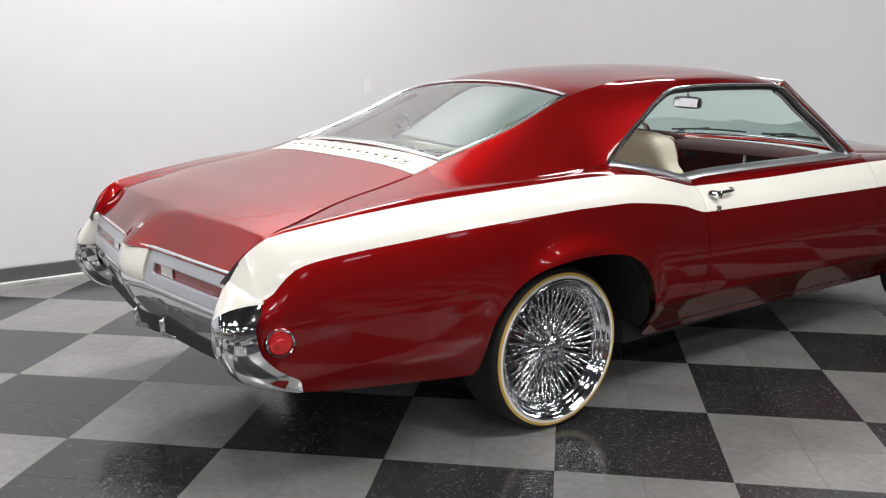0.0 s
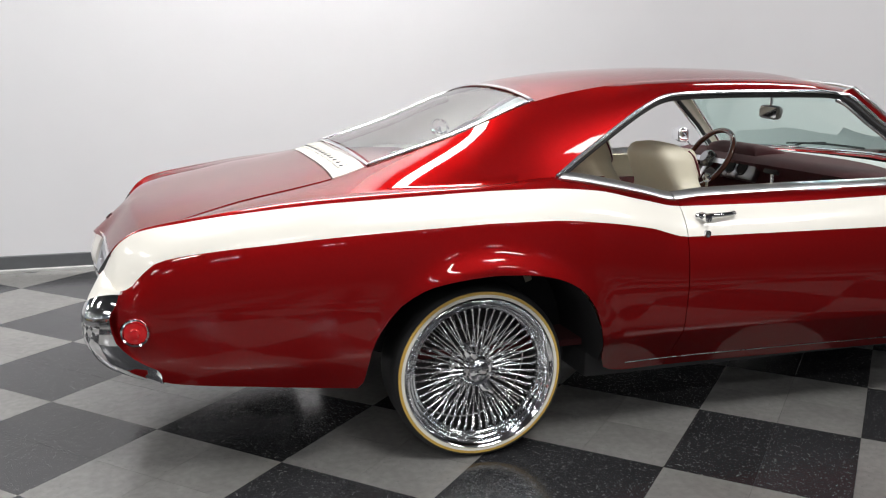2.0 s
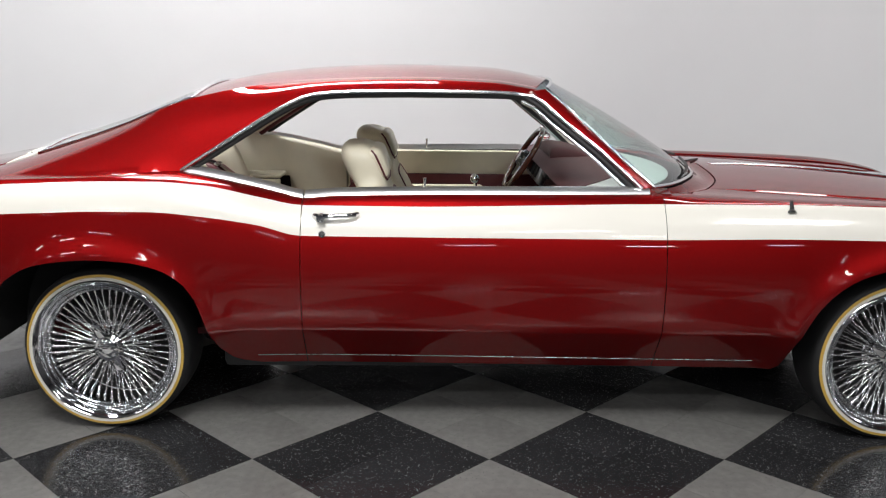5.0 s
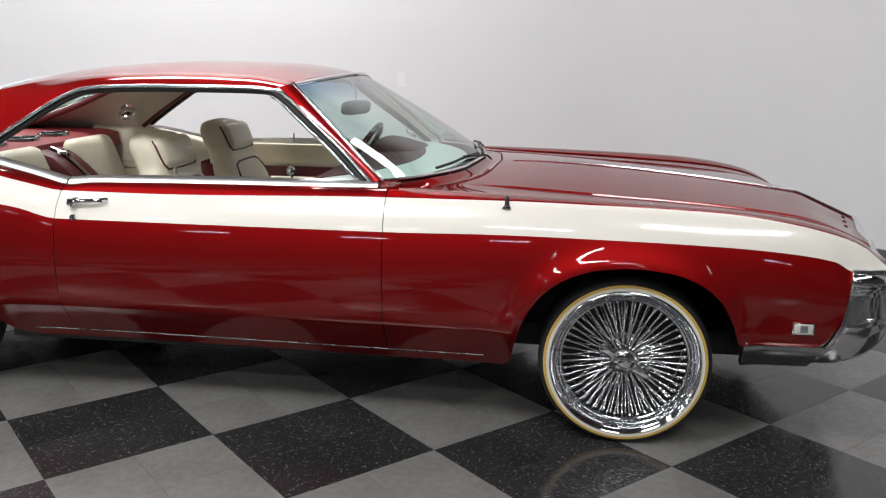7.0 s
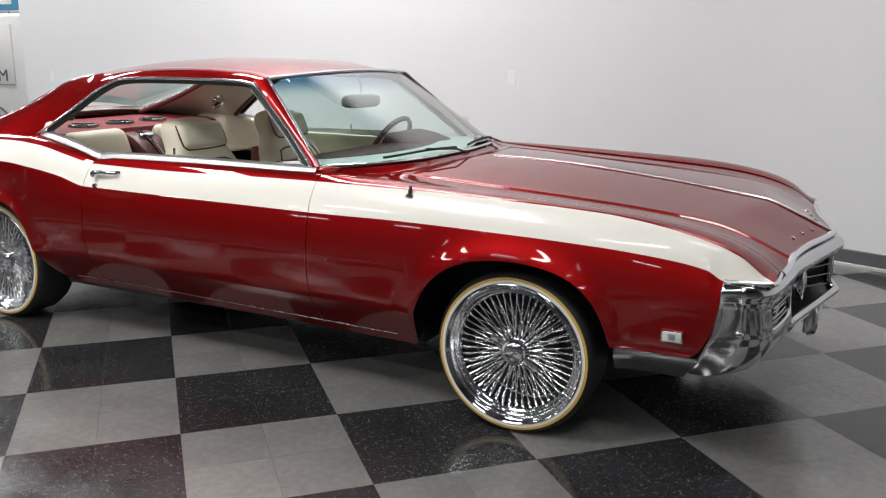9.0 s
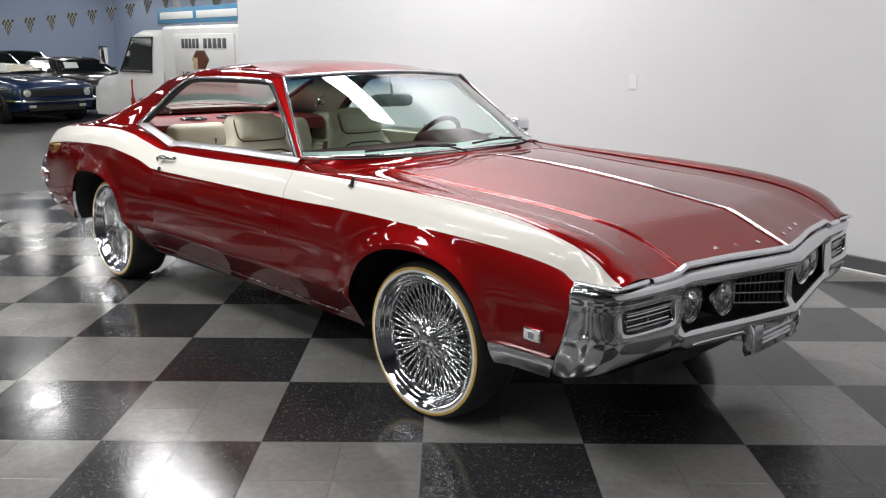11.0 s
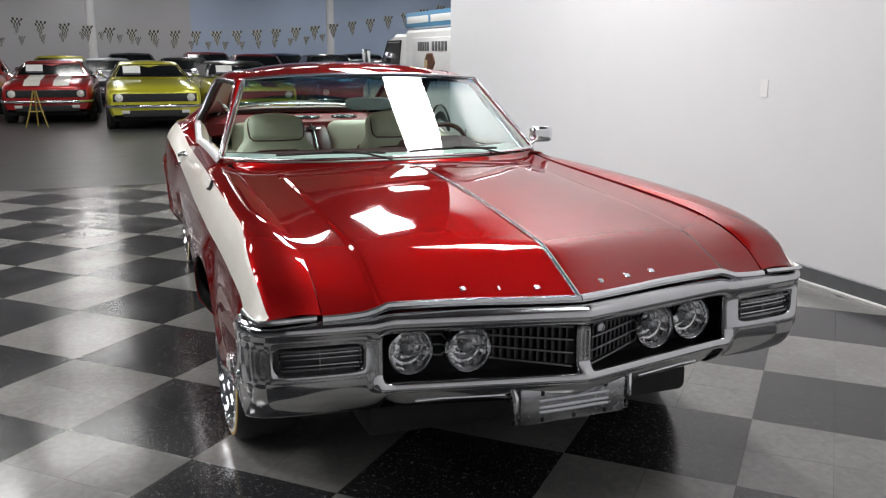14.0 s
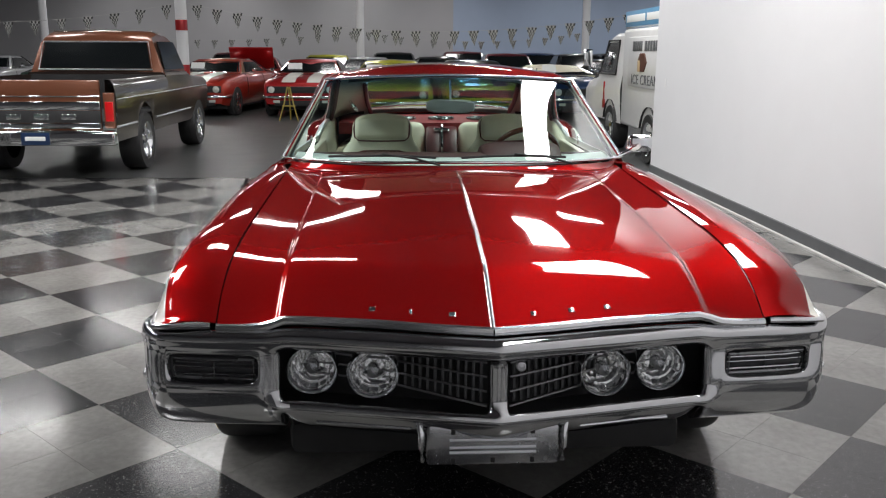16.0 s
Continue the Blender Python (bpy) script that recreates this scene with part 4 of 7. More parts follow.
def signal(s):
    sg = group("turn_signal", "", "")
    sg.parent = CAR
    bm = bmesh.new()
    patch(bm, [[(BUMP_X(y) - 0.026, s * y, z) for z in (0.545, 0.59, 0.645)] for y in (0.645, 0.72, 0.78, 0.84, 0.912)], flip=s < 0)
    solid(part("lens", bm, M_SMOKE, sg, "smoky dark lens"), 0.01)
    bm = bmesh.new()
    edge = [(y, 0.567) for y in (0.668, 0.72, 0.78, 0.84, 0.892)] + [(y, 0.622) for y in (0.892, 0.84, 0.78, 0.72, 0.668)]
    tube(bm, [(BUMP_X(y) - 0.012, s * y, z) for y, z in edge], 0.0042, 6, closed=True)
    part("frame", bm, M_DARKMETAL, sg, "smoky metal lens frame")
    for z in (0.577, 0.612):
        bm = bmesh.new()
        tube(bm, [(BUMP_X(y) - 0.017, s * y, z) for y in (0.662, 0.72, 0.78, 0.84, 0.895)], 0.003, 6)
        part("frame_bar", bm, M_SATIN, sg)
    bm = bmesh.new()
    tube(bm, [(BUMP_X(y) - 0.019, s * y, 0.597) for y in (0.662, 0.72, 0.78, 0.84, 0.895)], 0.0022, 6)
    part("frame_bar", bm, M_SATIN, sg)
    bm = bmesh.new()
    tube(bm, [(BUMP_X(0.78) - 0.019, s * 0.78, 0.565), (BUMP_X(0.78) - 0.019, s * 0.78, 0.627)], 0.0022, 6)
    part("frame_bar", bm, M_SATIN, sg)
    return sg


both(signal)

M_DULL = mat("dull_grey_metal", (0.46, 0.465, 0.48), 0.22, 1.0, rough_var=0.08, scale=40, var=0.1)
# Plate holder and lower valance.
bm = bmesh.new()
box(bm, 4.0, 4.05, -0.195, 0.175, 0.335, 0.455, 0.012, pose(0, 0, 0))
box(bm, 3.86, 4.0, -0.19, 0.17, 0.372, 0.45, 0.02)
plate = part("plate_holder", bm, M_DULL, CAR, "bare grey metal front plate holder")
for z in (0.375, 0.39, 0.412):
    bm = bmesh.new()
    tube(bm, [(4.05, -0.13, z), (4.052, -0.01, z), (4.05, 0.11, z)], 0.0045, 6)
    part("rib", bm, M_ALU, plate)
for y in (-0.12, -0.01 - 0.0, 0.10):
    for z in (0.352, 0.437):
        bm = bmesh.new()
        box(bm, 4.049, 4.0525, y - 0.006, y + 0.006, z - 0.008, z + 0.008, 0.002)
        part("bolt_hole", bm, M_BLACK, plate)
APRON = ((0.028, 0.470), (0.034, 0.452), (0.045, 0.436), (0.052, 0.424), (0.066, 0.412), (0.092, 0.405), (0.13, 0.403))
for a, b in ((-0.60, -0.216), (-0.216, 0.196), (0.196, 0.60)):
    bm = bmesh.new()
    rows = []
    for k in range(17):
        y = a + (b - a) * k / 16
        rise = 0.045 * min(1, max(0, (abs(y) - 0.52) / 0.08)) ** 2
        rows.append([(BUMP_X(abs(y)) - d, y, z + rise * (0.47 - z) / 0.067) for d, z in APRON][::-1])
    patch(bm, rows)
    solid(part("valance", bm, M_SATIN, front_bumper, "dark chrome apron below the front bumper", sharp=60), 0.01)
for s in (-1, 1):
    bm = bmesh.new()
    tube(bm, [(BUMP_X(y) - 0.044, s * y, 0.437 - 0.006 * max(0, (y - 0.44) / 0.08)) for y in (0.235, 0.25, 0.28, 0.34, 0.42, 0.5)], 0.0042, 8)
    part("valance_bead", bm, M_TRIM, front_bumper)
    bm = bmesh.new()
    ye = -0.010 + s * 0.197
    tube(bm, [(4.018, ye + s * 0.014, 0.468), (4.034, ye + s * 0.006, 0.455), (4.044, ye, 0.43), (4.046, ye, 0.39), (4.040, ye - s * 0.002, 0.348), (4.02, ye - s * 0.004, 0.338)], [0.007, 0.010, 0.010, 0.009, 0.008, 0.006], 10)
    part("bumper_bracket", bm, M_TRIM, front_bumper, "bright folded edge beside the plate holder")

# Chrome lip of the hood, ridge strip and marks.
def lip(ys, dz, dx):
    return [(Vector(hood_point(1, y)) + Vector((dx, 0, dz + 0.010 * min(1, max(0, (0.63 - abs(y)) / 0.04))))) for y in ys]


for a, b in ((-0.768, RIDGE_Y), (RIDGE_Y, 0.768)):
    bm = bmesh.new()
    tube(bm, lip([a + (b - a) * k / 24 for k in range(25)], -0.010, 0.006), 0.0125, 8)
    part("hood_lip", bm, M_TRIM, hood, "chrome strip on the hood edge")
for s in (-1, 1):
    bm = bmesh.new()
    wrap = [(x, side_y(x, 0.714) + 0.003) for x in (3.935, 3.915, 3.89, 3.86, 3.83, 3.80, 3.785)]
    tube(bm, [(3.944, s * y, 0.714) for y in (0.785, 0.82, 0.85, 0.89, 0.918)] + [(x, s * y, 0.712) for x, y in wrap], 0.0085, 8)
    part("fender_lip", bm, M_TRIM, CAR, "chrome strip on the fender edge")
bm = bmesh.new()
tube(bm, [Vector(hood_point(u, RIDGE_Y)) + Vector((0, 0, 0.002)) for u in [0.03 + 0.97 * k / 30 for k in range(31)]], [0.002 + 0.005 * min(1, k / 10) for k in range(31)], 8)
part("ridge_strip", bm, M_TRIM, hood, "thin chrome strip along the hood ridge")
for k, (y, w_) in enumerate(((-0.341, 0.018), (-0.235, 0.006), (-0.122, 0.018), (0.10, 0.015), (0.21, 0.017), (0.316, 0.019))):
    bm = bmesh.new()
    p = Vector(hood_point(0.968, y))
    box(bm, -0.008, 0.008, -w_ / 2, w_ / 2, 0.0, 0.004, 0.001, Matrix.Translation(p) @ pose(0, 0, 0, 0, 24, 0))
    part("badge_mark", bm, M_CHROME, hood, "small chrome badge bar")

# Fender trim below the side, side lamp, aerial.
def front_side(s):
    bm = bmesh.new()
    rows = []
    for k in range(13):
        x = 3.438 + 0.285 * k / 12
        end = 3.438 + 0.235 * k / 12
        rows.append([(end, s * (side_y(x, 0.35) + 0.03), 0.348), (end + (x - end) * 0.5, s * (side_y(x, 0.39) + 0.026), 0.39), (x, s * (side_y(x, 0.42) + 0.018), 0.422), (x, s * (side_y(x, 0.43) + 0.012), 0.434)])
    patch(bm, rows, flip=s > 0)
    solid(part("fender_trim", bm, M_DULL, CAR, "brushed metal trim below the front fender"), 0.02)
    bm = bmesh.new()
    x, z = 3.635, 0.506
    y = side_y(x, z)
    box(bm, x - 0.038, x + 0.038, s * y - 0.012, s * y + 0.012, z - 0.023, z + 0.023, 0.005)
    lamp_ = part("side_marker", bm, M_CHROME, CAR, "chrome framed front side marker lamp")
    bm = bmesh.new()
    box(bm, x - 0.032, x + 0.032, s * (y + 0.009), s * (y + 0.015), z - 0.018, z + 0.018, 0.003)
    part("lens", bm, M_CLEARLENS, lamp_, "milky white lens")
    bm = bmesh.new()
    box(bm, x - 0.012, x + 0.012, s * (y + 0.0145), s * (y + 0.016), z - 0.012, z + 0.012, 0.002)
    part("bulb", bm, M_ALU, lamp_)


both(front_side)
bm = bmesh.new()
p = Vector((2.58, -side_y(2.58, 0.887) , 0.887))
lathe(bm, [(0.0, 0.045), (0.006, 0.045), (0.008, 0.012), (0.014, 0.006), (0.016, 0.0)], 14, Matrix.Translation(p) @ pose(0, 0, 0, 72, 0, 0))
part("aerial_base", bm, M_UNDER, CAR, "black aerial base on the fender")


# ---------- the car: tail ----------
TAIL_X = pch([0, 0.06, 0.13, 0.4, 0.66, 0.74, 0.79], [-1.318, -1.310, -1.290, -1.258, -1.226, -1.208, -1.17])


def tail_rows(cs, zs, back, push=0.0, low_lift=False):
    out = []
    for c in cs:
        s, a = (-1 if c < 0 else 1), abs(c)
        row = []
        for z in zs:
            b = back(z) - push
            if a <= 0.79:
                lift = 0.10 * max(0.0, 1 - a / 0.62) if low_lift else 0.0
                row.append((TAIL_X(a) + b, s * a, z + (0.64 - z) * lift))
            else:
                t = (a - 0.79) / 0.2
                xe = pch([0.36, 0.42, 0.47, 0.55, 0.62, 0.70], [-1.085, -1.09, -1.135, -1.178, -1.182, -1.16])(z)
                row.append((-1.17 + b * (1 - t) + (xe + 1.17) * t, s * (0.79 + 0.028 * math.sin(min(1, t * 1.6) * math.pi / 2) - 0.4 * b * t), z - 0.02 * t * (0.7 - z) / 0.3))
        out.append(row)
    return out


BUMPER_R = pch([0.40, 0.43, 0.47, 0.53, 0.58, 0.605, 0.62, 0.63, 0.64], [0.115, 0.086, 0.056, 0.022, 0.004, 0.0, 0.002, 0.008, 0.03])
cs = [-0.70 + 1.40 * k / 40 for k in range(41)]
bm = bmesh.new()
patch(bm, tail_rows(cs, [0.40, 0.415, 0.43, 0.45, 0.47, 0.50, 0.53, 0.56, 0.59, 0.61, 0.62, 0.63, 0.64], BUMPER_R, low_lift=True), flip=True)
rear_bumper = part("rear_bumper", bm, M_CHROME, CAR, "chrome rear bumper", sharp=60)
solid(rear_bumper, 0.02)
for s in (-1, 1):
    bm = bmesh.new()
    rear = pch([0.385, 0.395, 0.41, 0.43, 0.48, 0.55, 0.60, 0.66, 0.70, 0.73, 0.748, 0.755], [-1.10, -1.145, -1.19, -1.225, -1.268, -1.293, -1.294, -1.276, -1.255, -1.238, -1.222, -1.205])
    fore = pch([0.385, 0.42, 0.47, 0.55, 0.62, 0.70, 0.755], [-1.055, -1.060, -1.132, -1.195, -1.203, -1.178, -1.17])
    rows, caps = [], []
    for z in [0.385, 0.39, 0.397, 0.407, 0.42, 0.435, 0.455, 0.48, 0.51, 0.54, 0.57, 0.60, 0.63, 0.66, 0.685, 0.705, 0.72, 0.735, 0.745, 0.751, 0.755]:
        row, cap = [], []
        for y_, t in ((0.655, 0.75), (0.662, 0.45), (0.672, 0.16), (0.682, 0.03), (0.694, 0.0), (0.708, -0.01), (0.72, -0.01), (0.734, 0.01), (0.75, 0.06), (0.764, 0.16), (0.778, 0.30), (0.789, 0.48), (0.797, 0.70), (0.803, 0.88), (0.806, 1.0)):
            f_ = min(1, max(0, (y_ - 0.68) / 0.12))
            top = 0.612 + 0.125 * f_
            for q, line in ((0.385 + (top - 0.385) * (z - 0.385) / 0.37, row), (top + 0.002 + (0.753 - top) * (z - 0.385) / 0.37, cap)):
                k_ = max(0.0, (q - 0.6) / 0.155)
                line.append((rear(q) + (fore(q) - rear(q)) * t + (0.004 if line is cap else 0.0), s * (y_ - 0.02 * k_), q - 0.06 * f_ * k_))
        rows.append(row)
        caps.append(cap)
    patch(bm, rows, flip=s < 0)
    b2 = bmesh.new()
    patch(b2, caps, flip=s < 0)
    solid(part("fender_end", b2, M_WHITE, CAR, "cream painted end of the rear fender", sharp=60), 0.012)
    h_ = part("bumper_horn", bm, M_CHROME, CAR, "chrome bumper end wrapping the quarter", sharp=60)
    solid(h_, 0.02)
    # Silver tail panel with the long lamp slot.
    cc = [0.13, 0.15, 0.175, 0.2, 0.3, 0.4, 0.5, 0.6, 0.63, 0.655, 0.69]
    zz = [0.628, 0.64, 0.655, 0.668, 0.69, 0.702, 0.714, 0.732, 0.748]
    rows = tail_rows([s * c for c in cc], zz, pch([0.628, 0.66, 0.70, 0.748], [-0.005, 0.004, 0.016, 0.034]))
    bm = bmesh.new()
    patch(bm, rows, flip=s > 0, keep=lambda i, j: not (0.175 < (cc[i] + cc[i + 1]) / 2 < 0.625 and 0.668 < (zz[j] + zz[j + 1]) / 2 < 0.702))
    bmesh.ops.delete(bm, geom=[v for v in bm.verts if not v.link_faces], context="VERTS")
    tp = part("tail_panel", bm, M_SILVER, CAR, "silver tail panel with a lamp slot", sharp=60)
    solid(tp, 0.022)
    bv = tp.modifiers.new("edges", "BEVEL")
    bv.width, bv.segments, bv.limit_method, bv.angle_limit = 0.003, 2, "ANGLE", radians(40)
    bm = bmesh.new()
    patch(bm, tail_rows([s * c for c in (0.17, 0.3, 0.4, 0.5, 0.63)], [0.66, 0.685, 0.71], lambda z: 0.022), flip=s > 0)
    part("tail_lens", bm, M_DARKRED, tp, "dark red tail lamp lens")
    bm = bmesh.new()
    patch(bm, tail_rows([s * c for c in (0.22, 0.26, 0.30)], [0.668, 0.685, 0.702], lambda z: 0.017), flip=s > 0)
    part("reverse_lens", bm, M_CLEARLENS, tp, "pale reversing lamp lens")
    bm = bmesh.new()
    tube(bm, [Vector(r[-1]) + Vector((-0.004, 0, 0.004)) for r in rows], 0.006, 8)
    part("panel_edge", bm, M_CHROME, tp)
    # Round side reflector.
    bm = bmesh.new()
    p = Vector((-1.128, s * (side_y(-1.128, 0.563) + 0.002), 0.563))
    m_ = Matrix.Translation(p) @ pose(0, 0, 0, 0, 0, (180 if s > 0 else 0) + (-11 if s < 0 else 11))
    lathe(bm, [(0.047, 0.012), (0.047, -0.010), (0.043, -0.015), (0.038, -0.012), (0.037, 0.0)], 36, m_)
    rf = part("round_reflector", bm, M_CHROME, CAR, "round red side reflector in a chrome ring", normals=True)
    bm = bmesh.new()
    lathe(bm, [(0.038, -0.006), (0.034, -0.011), (0.016, -0.012), (0.014, -0.017), (0.0, -0.018)], 36, m_)
    part("lens", bm, M_REDLENS, rf, "ribbed red lens", normals=True)
bm = bmesh.new()
patch(bm, tail_rows([-0.128 + 0.256 * k / 12 for k in range(13)], [0.63, 0.64, 0.66, 0.69, 0.72, 0.745, 0.756], pch([0.63, 0.65, 0.70, 0.756], [0.0, -0.006, 0.006, 0.03])), flip=True)
cp = part("tail_centre", bm, M_WHITE, CAR, "cream centre piece of the tail with a small emblem", sharp=60)
solid(cp, 0.02)
bm = bmesh.new()
box(bm, -1.316, -1.302, -0.009, 0.009, 0.668, 0.69, 0.003)
part("emblem", bm, M_GOLD, cp)
bm = bmesh.new()
mid_ = [Vector(p_) for p_ in lid_column(0.0)[-7:-3]]
rise = mid_[0] - mid_[-1]
box(bm, -0.005, 0.003, -0.010, 0.010, -0.014, 0.014, 0.002, Matrix.Translation(mid_[1]) @ pose(0, 0, 0, 0, math.degrees(math.atan2(rise.x, rise.z)), 0))
part("lid_emblem", bm, M_CHROME, lid, "small chrome lid emblem")
bm = bmesh.new()
patch(bm, tail_rows([-0.68 + 1.36 * k / 20 for k in range(21)], [0.42, 0.6, 0.75], lambda z: 0.06), flip=True)
part("tail_inner", bm, M_UNDER, CAR)
for y in (-0.28, -0.10):
    bm = bmesh.new()
    tube(bm, [(TAIL_X(-y) - 0.002, y, 0.54), (TAIL_X(-y) - 0.02, y, 0.52), (TAIL_X(-y) - 0.018, y, 0.47), (TAIL_X(-y) + 0.02, y, 0.45)], [0.008, 0.010, 0.010, 0.008], 10)
    part("bumper_guard", bm, M_CHROME, rear_bumper)
for y in (-0.5, 0.5):
    bm = bmesh.new()
    tube(bm, [(-1.02, y, 0.37), (-0.5, y * 0.9, 0.37)], 0.028, 14)
    part("exhaust_pipe", bm, M_ALU, CAR, "metal exhaust pipe")


# ---------- the car: windows, trims, handles ----------
def trims(s):
    op = [(x, s * OPEN_Y(x), OPEN_Z(x)) for x in stations(0.325, 1.63, (0.77, 0.79, 0.81, 0.83), 0.05)]
    front = [(1.650, s * 0.666, 1.288), (1.690, s * 0.678, 1.262), (1.775, s * 0.704, 1.191), (1.91, s * 0.755, 1.085), (2.053, s * 0.812, 0.955)]
    bm = bmesh.new()
    tube(bm, [(x, y * 1.006, z - 0.002) for x, y, z in op] + [(x, y * 1.004, z) for x, y, z in front], 0.0078, 8)
    part("window_trim", bm, M_TRIM, CAR, "chrome trim round the side window")
    bm = bmesh.new()
    tube(bm, [(x + 0.008, y * 0.986, z - 0.016) for x, y, z in op] + [(x - 0.020, y * 0.987, z - 0.010) for x, y, z in front], [0.0105] * len(op) + [0.0125] * 5, 8)
    part("window_seal", bm, M_BLACK, CAR, "black rubber window seal")
    bm = bmesh.new()
    tube(bm, [(x - 0.04, y * 0.978, z - 0.022) for x, y, z in front[:1]] + [(x - 0.042, y * 0.976, z - 0.014) for x, y, z in front[1:]], 0.008, 8)
    part("vent_frame", bm, M_TRIM, CAR, "bright front window channel")
    bm = bmesh.new()
    rows = []
    for k in range(13):
        v = k / 12
        a = ws_point(s, v, 0.004)
        f = Vector((2.053, s * 0.816, 0.955)).lerp(Vector((1.648, s * 0.666, 1.306)), v)
        mid = a.lerp(f, 0.5) + Vector((0.003, s * 0.004, 0.002))
        rows.append([a, a.lerp(mid, 0.5), mid, mid.lerp(f, 0.5), f])
    patch(bm, rows, flip=s > 0)
    solid(part("windscreen_pillar", bm, M_RED, CAR, "candy red windscreen pillar", sharp=60), 0.012)
    bm = bmesh.new()
    patch(bm, [[p_ + Vector((-0.012, -s * 0.018, -0.006)) for p_ in r] for r in rows], flip=s < 0)
    solid(part("pillar_lining", bm, M_HEADLINER, CAR, "cream lining of the windscreen pillar", sharp=60), 0.006)
    belt = [(x, s * (BELT_Y(x) - 0.004), BELT_Z(x) + 0.008) for x in stations(0.32, 0.784, (), 0.04)]
    belt2 = [(x, s * (BELT_Y(x) - 0.004), BELT_Z(x) + 0.008) for x in stations(0.79, 2.08, (), 0.06)]
    for nm, b_, par in (("quarter_belt_trim", belt, CAR), ("door_belt_trim", belt2, CAR)):
        bm = bmesh.new()
        rows = [[(x, y + s * 0.004, z - 0.018), (x, y + s * 0.008, z - 0.013), (x, y + s * 0.005, z - 0.004), (x, y - s * 0.010, z + 0.011), (x, y - s * 0.030, z + 0.017), (x, y - s * 0.034, z - 0.014)] for x, y, z in b_]
        patch(bm, rows, flip=s > 0)
        part(nm, bm, M_BELT, par, "bright metal belt strip", sharp=30)
    # Handle and lock.
    hz, hx = 0.858, 0.905
    hy = side_y(hx, hz)
    bm = bmesh.new()
    tube(bm, [(0.838, s * (hy + 0.004), hz), (0.85, s * (hy + 0.024), hz + 0.001), (0.90, s * (hy + 0.03), hz + 0.004), (0.96, s * (hy + 0.028), hz + 0.006), (0.985, s * (hy + 0.018), hz + 0.006), (0.992, s * (hy + 0.0), hz + 0.005)], [0.012, 0.012, 0.0085, 0.0085, 0.010, 0.011], 10)
    lathe(bm, [(0.0, -0.046), (0.014, -0.044), (0.017, -0.03), (0.018, 0.0)], 20, Matrix.Translation((0.862, s * hy, hz - 0.004)) @ pose(0, 0, 0, 0, 0, 0 if s < 0 else 180))
    part("door_handle", bm, M_CHROME, doors[0 if s < 0 else 1], "chrome push-button door handle", normals=True)
    ly = side_y(0.866, 0.797)
    bm = bmesh.new()
    lathe(bm, [(0.0, -0.007), (0.006, -0.007), (0.007, -0.009), (0.012, -0.009), (0.014, 0.0)], 20, Matrix.Translation((0.866, s * ly, 0.797)) @ pose(0, 0, 0, 0, 0, 0 if s < 0 else 180))
    part("door_lock", bm, M_CHROME, doors[0 if s < 0 else 1], "round chrome lock", normals=True)


both(trims)

ws_ring = [ws_point(-1, k / 10, 0.006) for k in range(11)] + [ws_point(-1 + 2 * k / 24, 1, 0.006) for k in range(1, 25)] + [ws_point(1, 1 - k / 10, 0.006) for k in range(1, 11)] + [ws_point(1 - 2 * k / 24, 0, 0.006) for k in range(1, 24)]
bm = bmesh.new()
tube(bm, ws_ring, 0.0068, 8, closed=True)
part("windscreen_trim", bm, M_TRIM, CAR, "chrome trim round the windscreen")
rg_ring = [rg_point(-1, k / 12) for k in range(13)] + [rg_point(-1 + 2 * k / 20, 1) for k in range(1, 21)] + [rg_point(1, 1 - k / 12) for k in range(1, 13)] + [rg_point(1 - 2 * k / 20, 0) for k in range(1, 20)]
bm = bmesh.new()
tube(bm, [p + Vector((0, 0, 0.004)) for p in rg_ring], 0.007, 8, closed=True)
part("rear_glass_trim", bm, M_TRIM, CAR, "chrome trim round the rear glass")

# Wipers.
for s0, s1, sp in ((-0.72, -0.12, -0.45), (0.02, 0.62, 0.3)):
    bm = bmesh.new()
    tube(bm, [ws_point(s0 + (s1 - s0) * k / 10, 0.03 + 0.02 * math.sin(math.pi * k / 10), 0.016) for k in range(11)], 0.006, 6)
    blade = part("wiper_blade", bm, M_BLACK, CAR, "black wiper blade")
    bm = bmesh.new()
    a = ws_base(sp + 0.35) + Vector((0.05, 0, 0.0))
    tube(bm, [a, a + Vector((-0.01, -0.12, 0.03)), ws_point((s0 + s1) / 2, 0.05, 0.026)], 0.005, 6)
    part("wiper_arm", bm, M_BLACK, CAR, "black wiper arm")

# Door mirror on the driver's side.
mi_ = group("door_mirror", "", "")
mi_.parent = CAR
bm = bmesh.new()
box(bm, -0.02, 0.05, -0.062, 0.062, -0.043, 0.043, 0.026, pose(1.90, 0.955, 1.010, 0, 0, -8), seg=4)
part("shell", bm, M_CHROME, mi_, "chrome mirror shell")
bm = bmesh.new()
box(bm, -0.0225, -0.0205, -0.045, 0.045, -0.028, 0.028, 0.0, pose(1.90, 0.955, 1.010, 0, 0, -8))
part("mirror_glass", bm, mat("mirror_glass", (0.85, 0.86, 0.87), 0.01, 1.0), mi_, smooth=False)
bm = bmesh.new()
tube(bm, [(1.92, 0.82, 0.935), (1.925, 0.87, 0.955), (1.925, 0.93, 0.985)], [0.018, 0.011, 0.011], 10)
part("stalk", bm, M_CHROME, mi_)


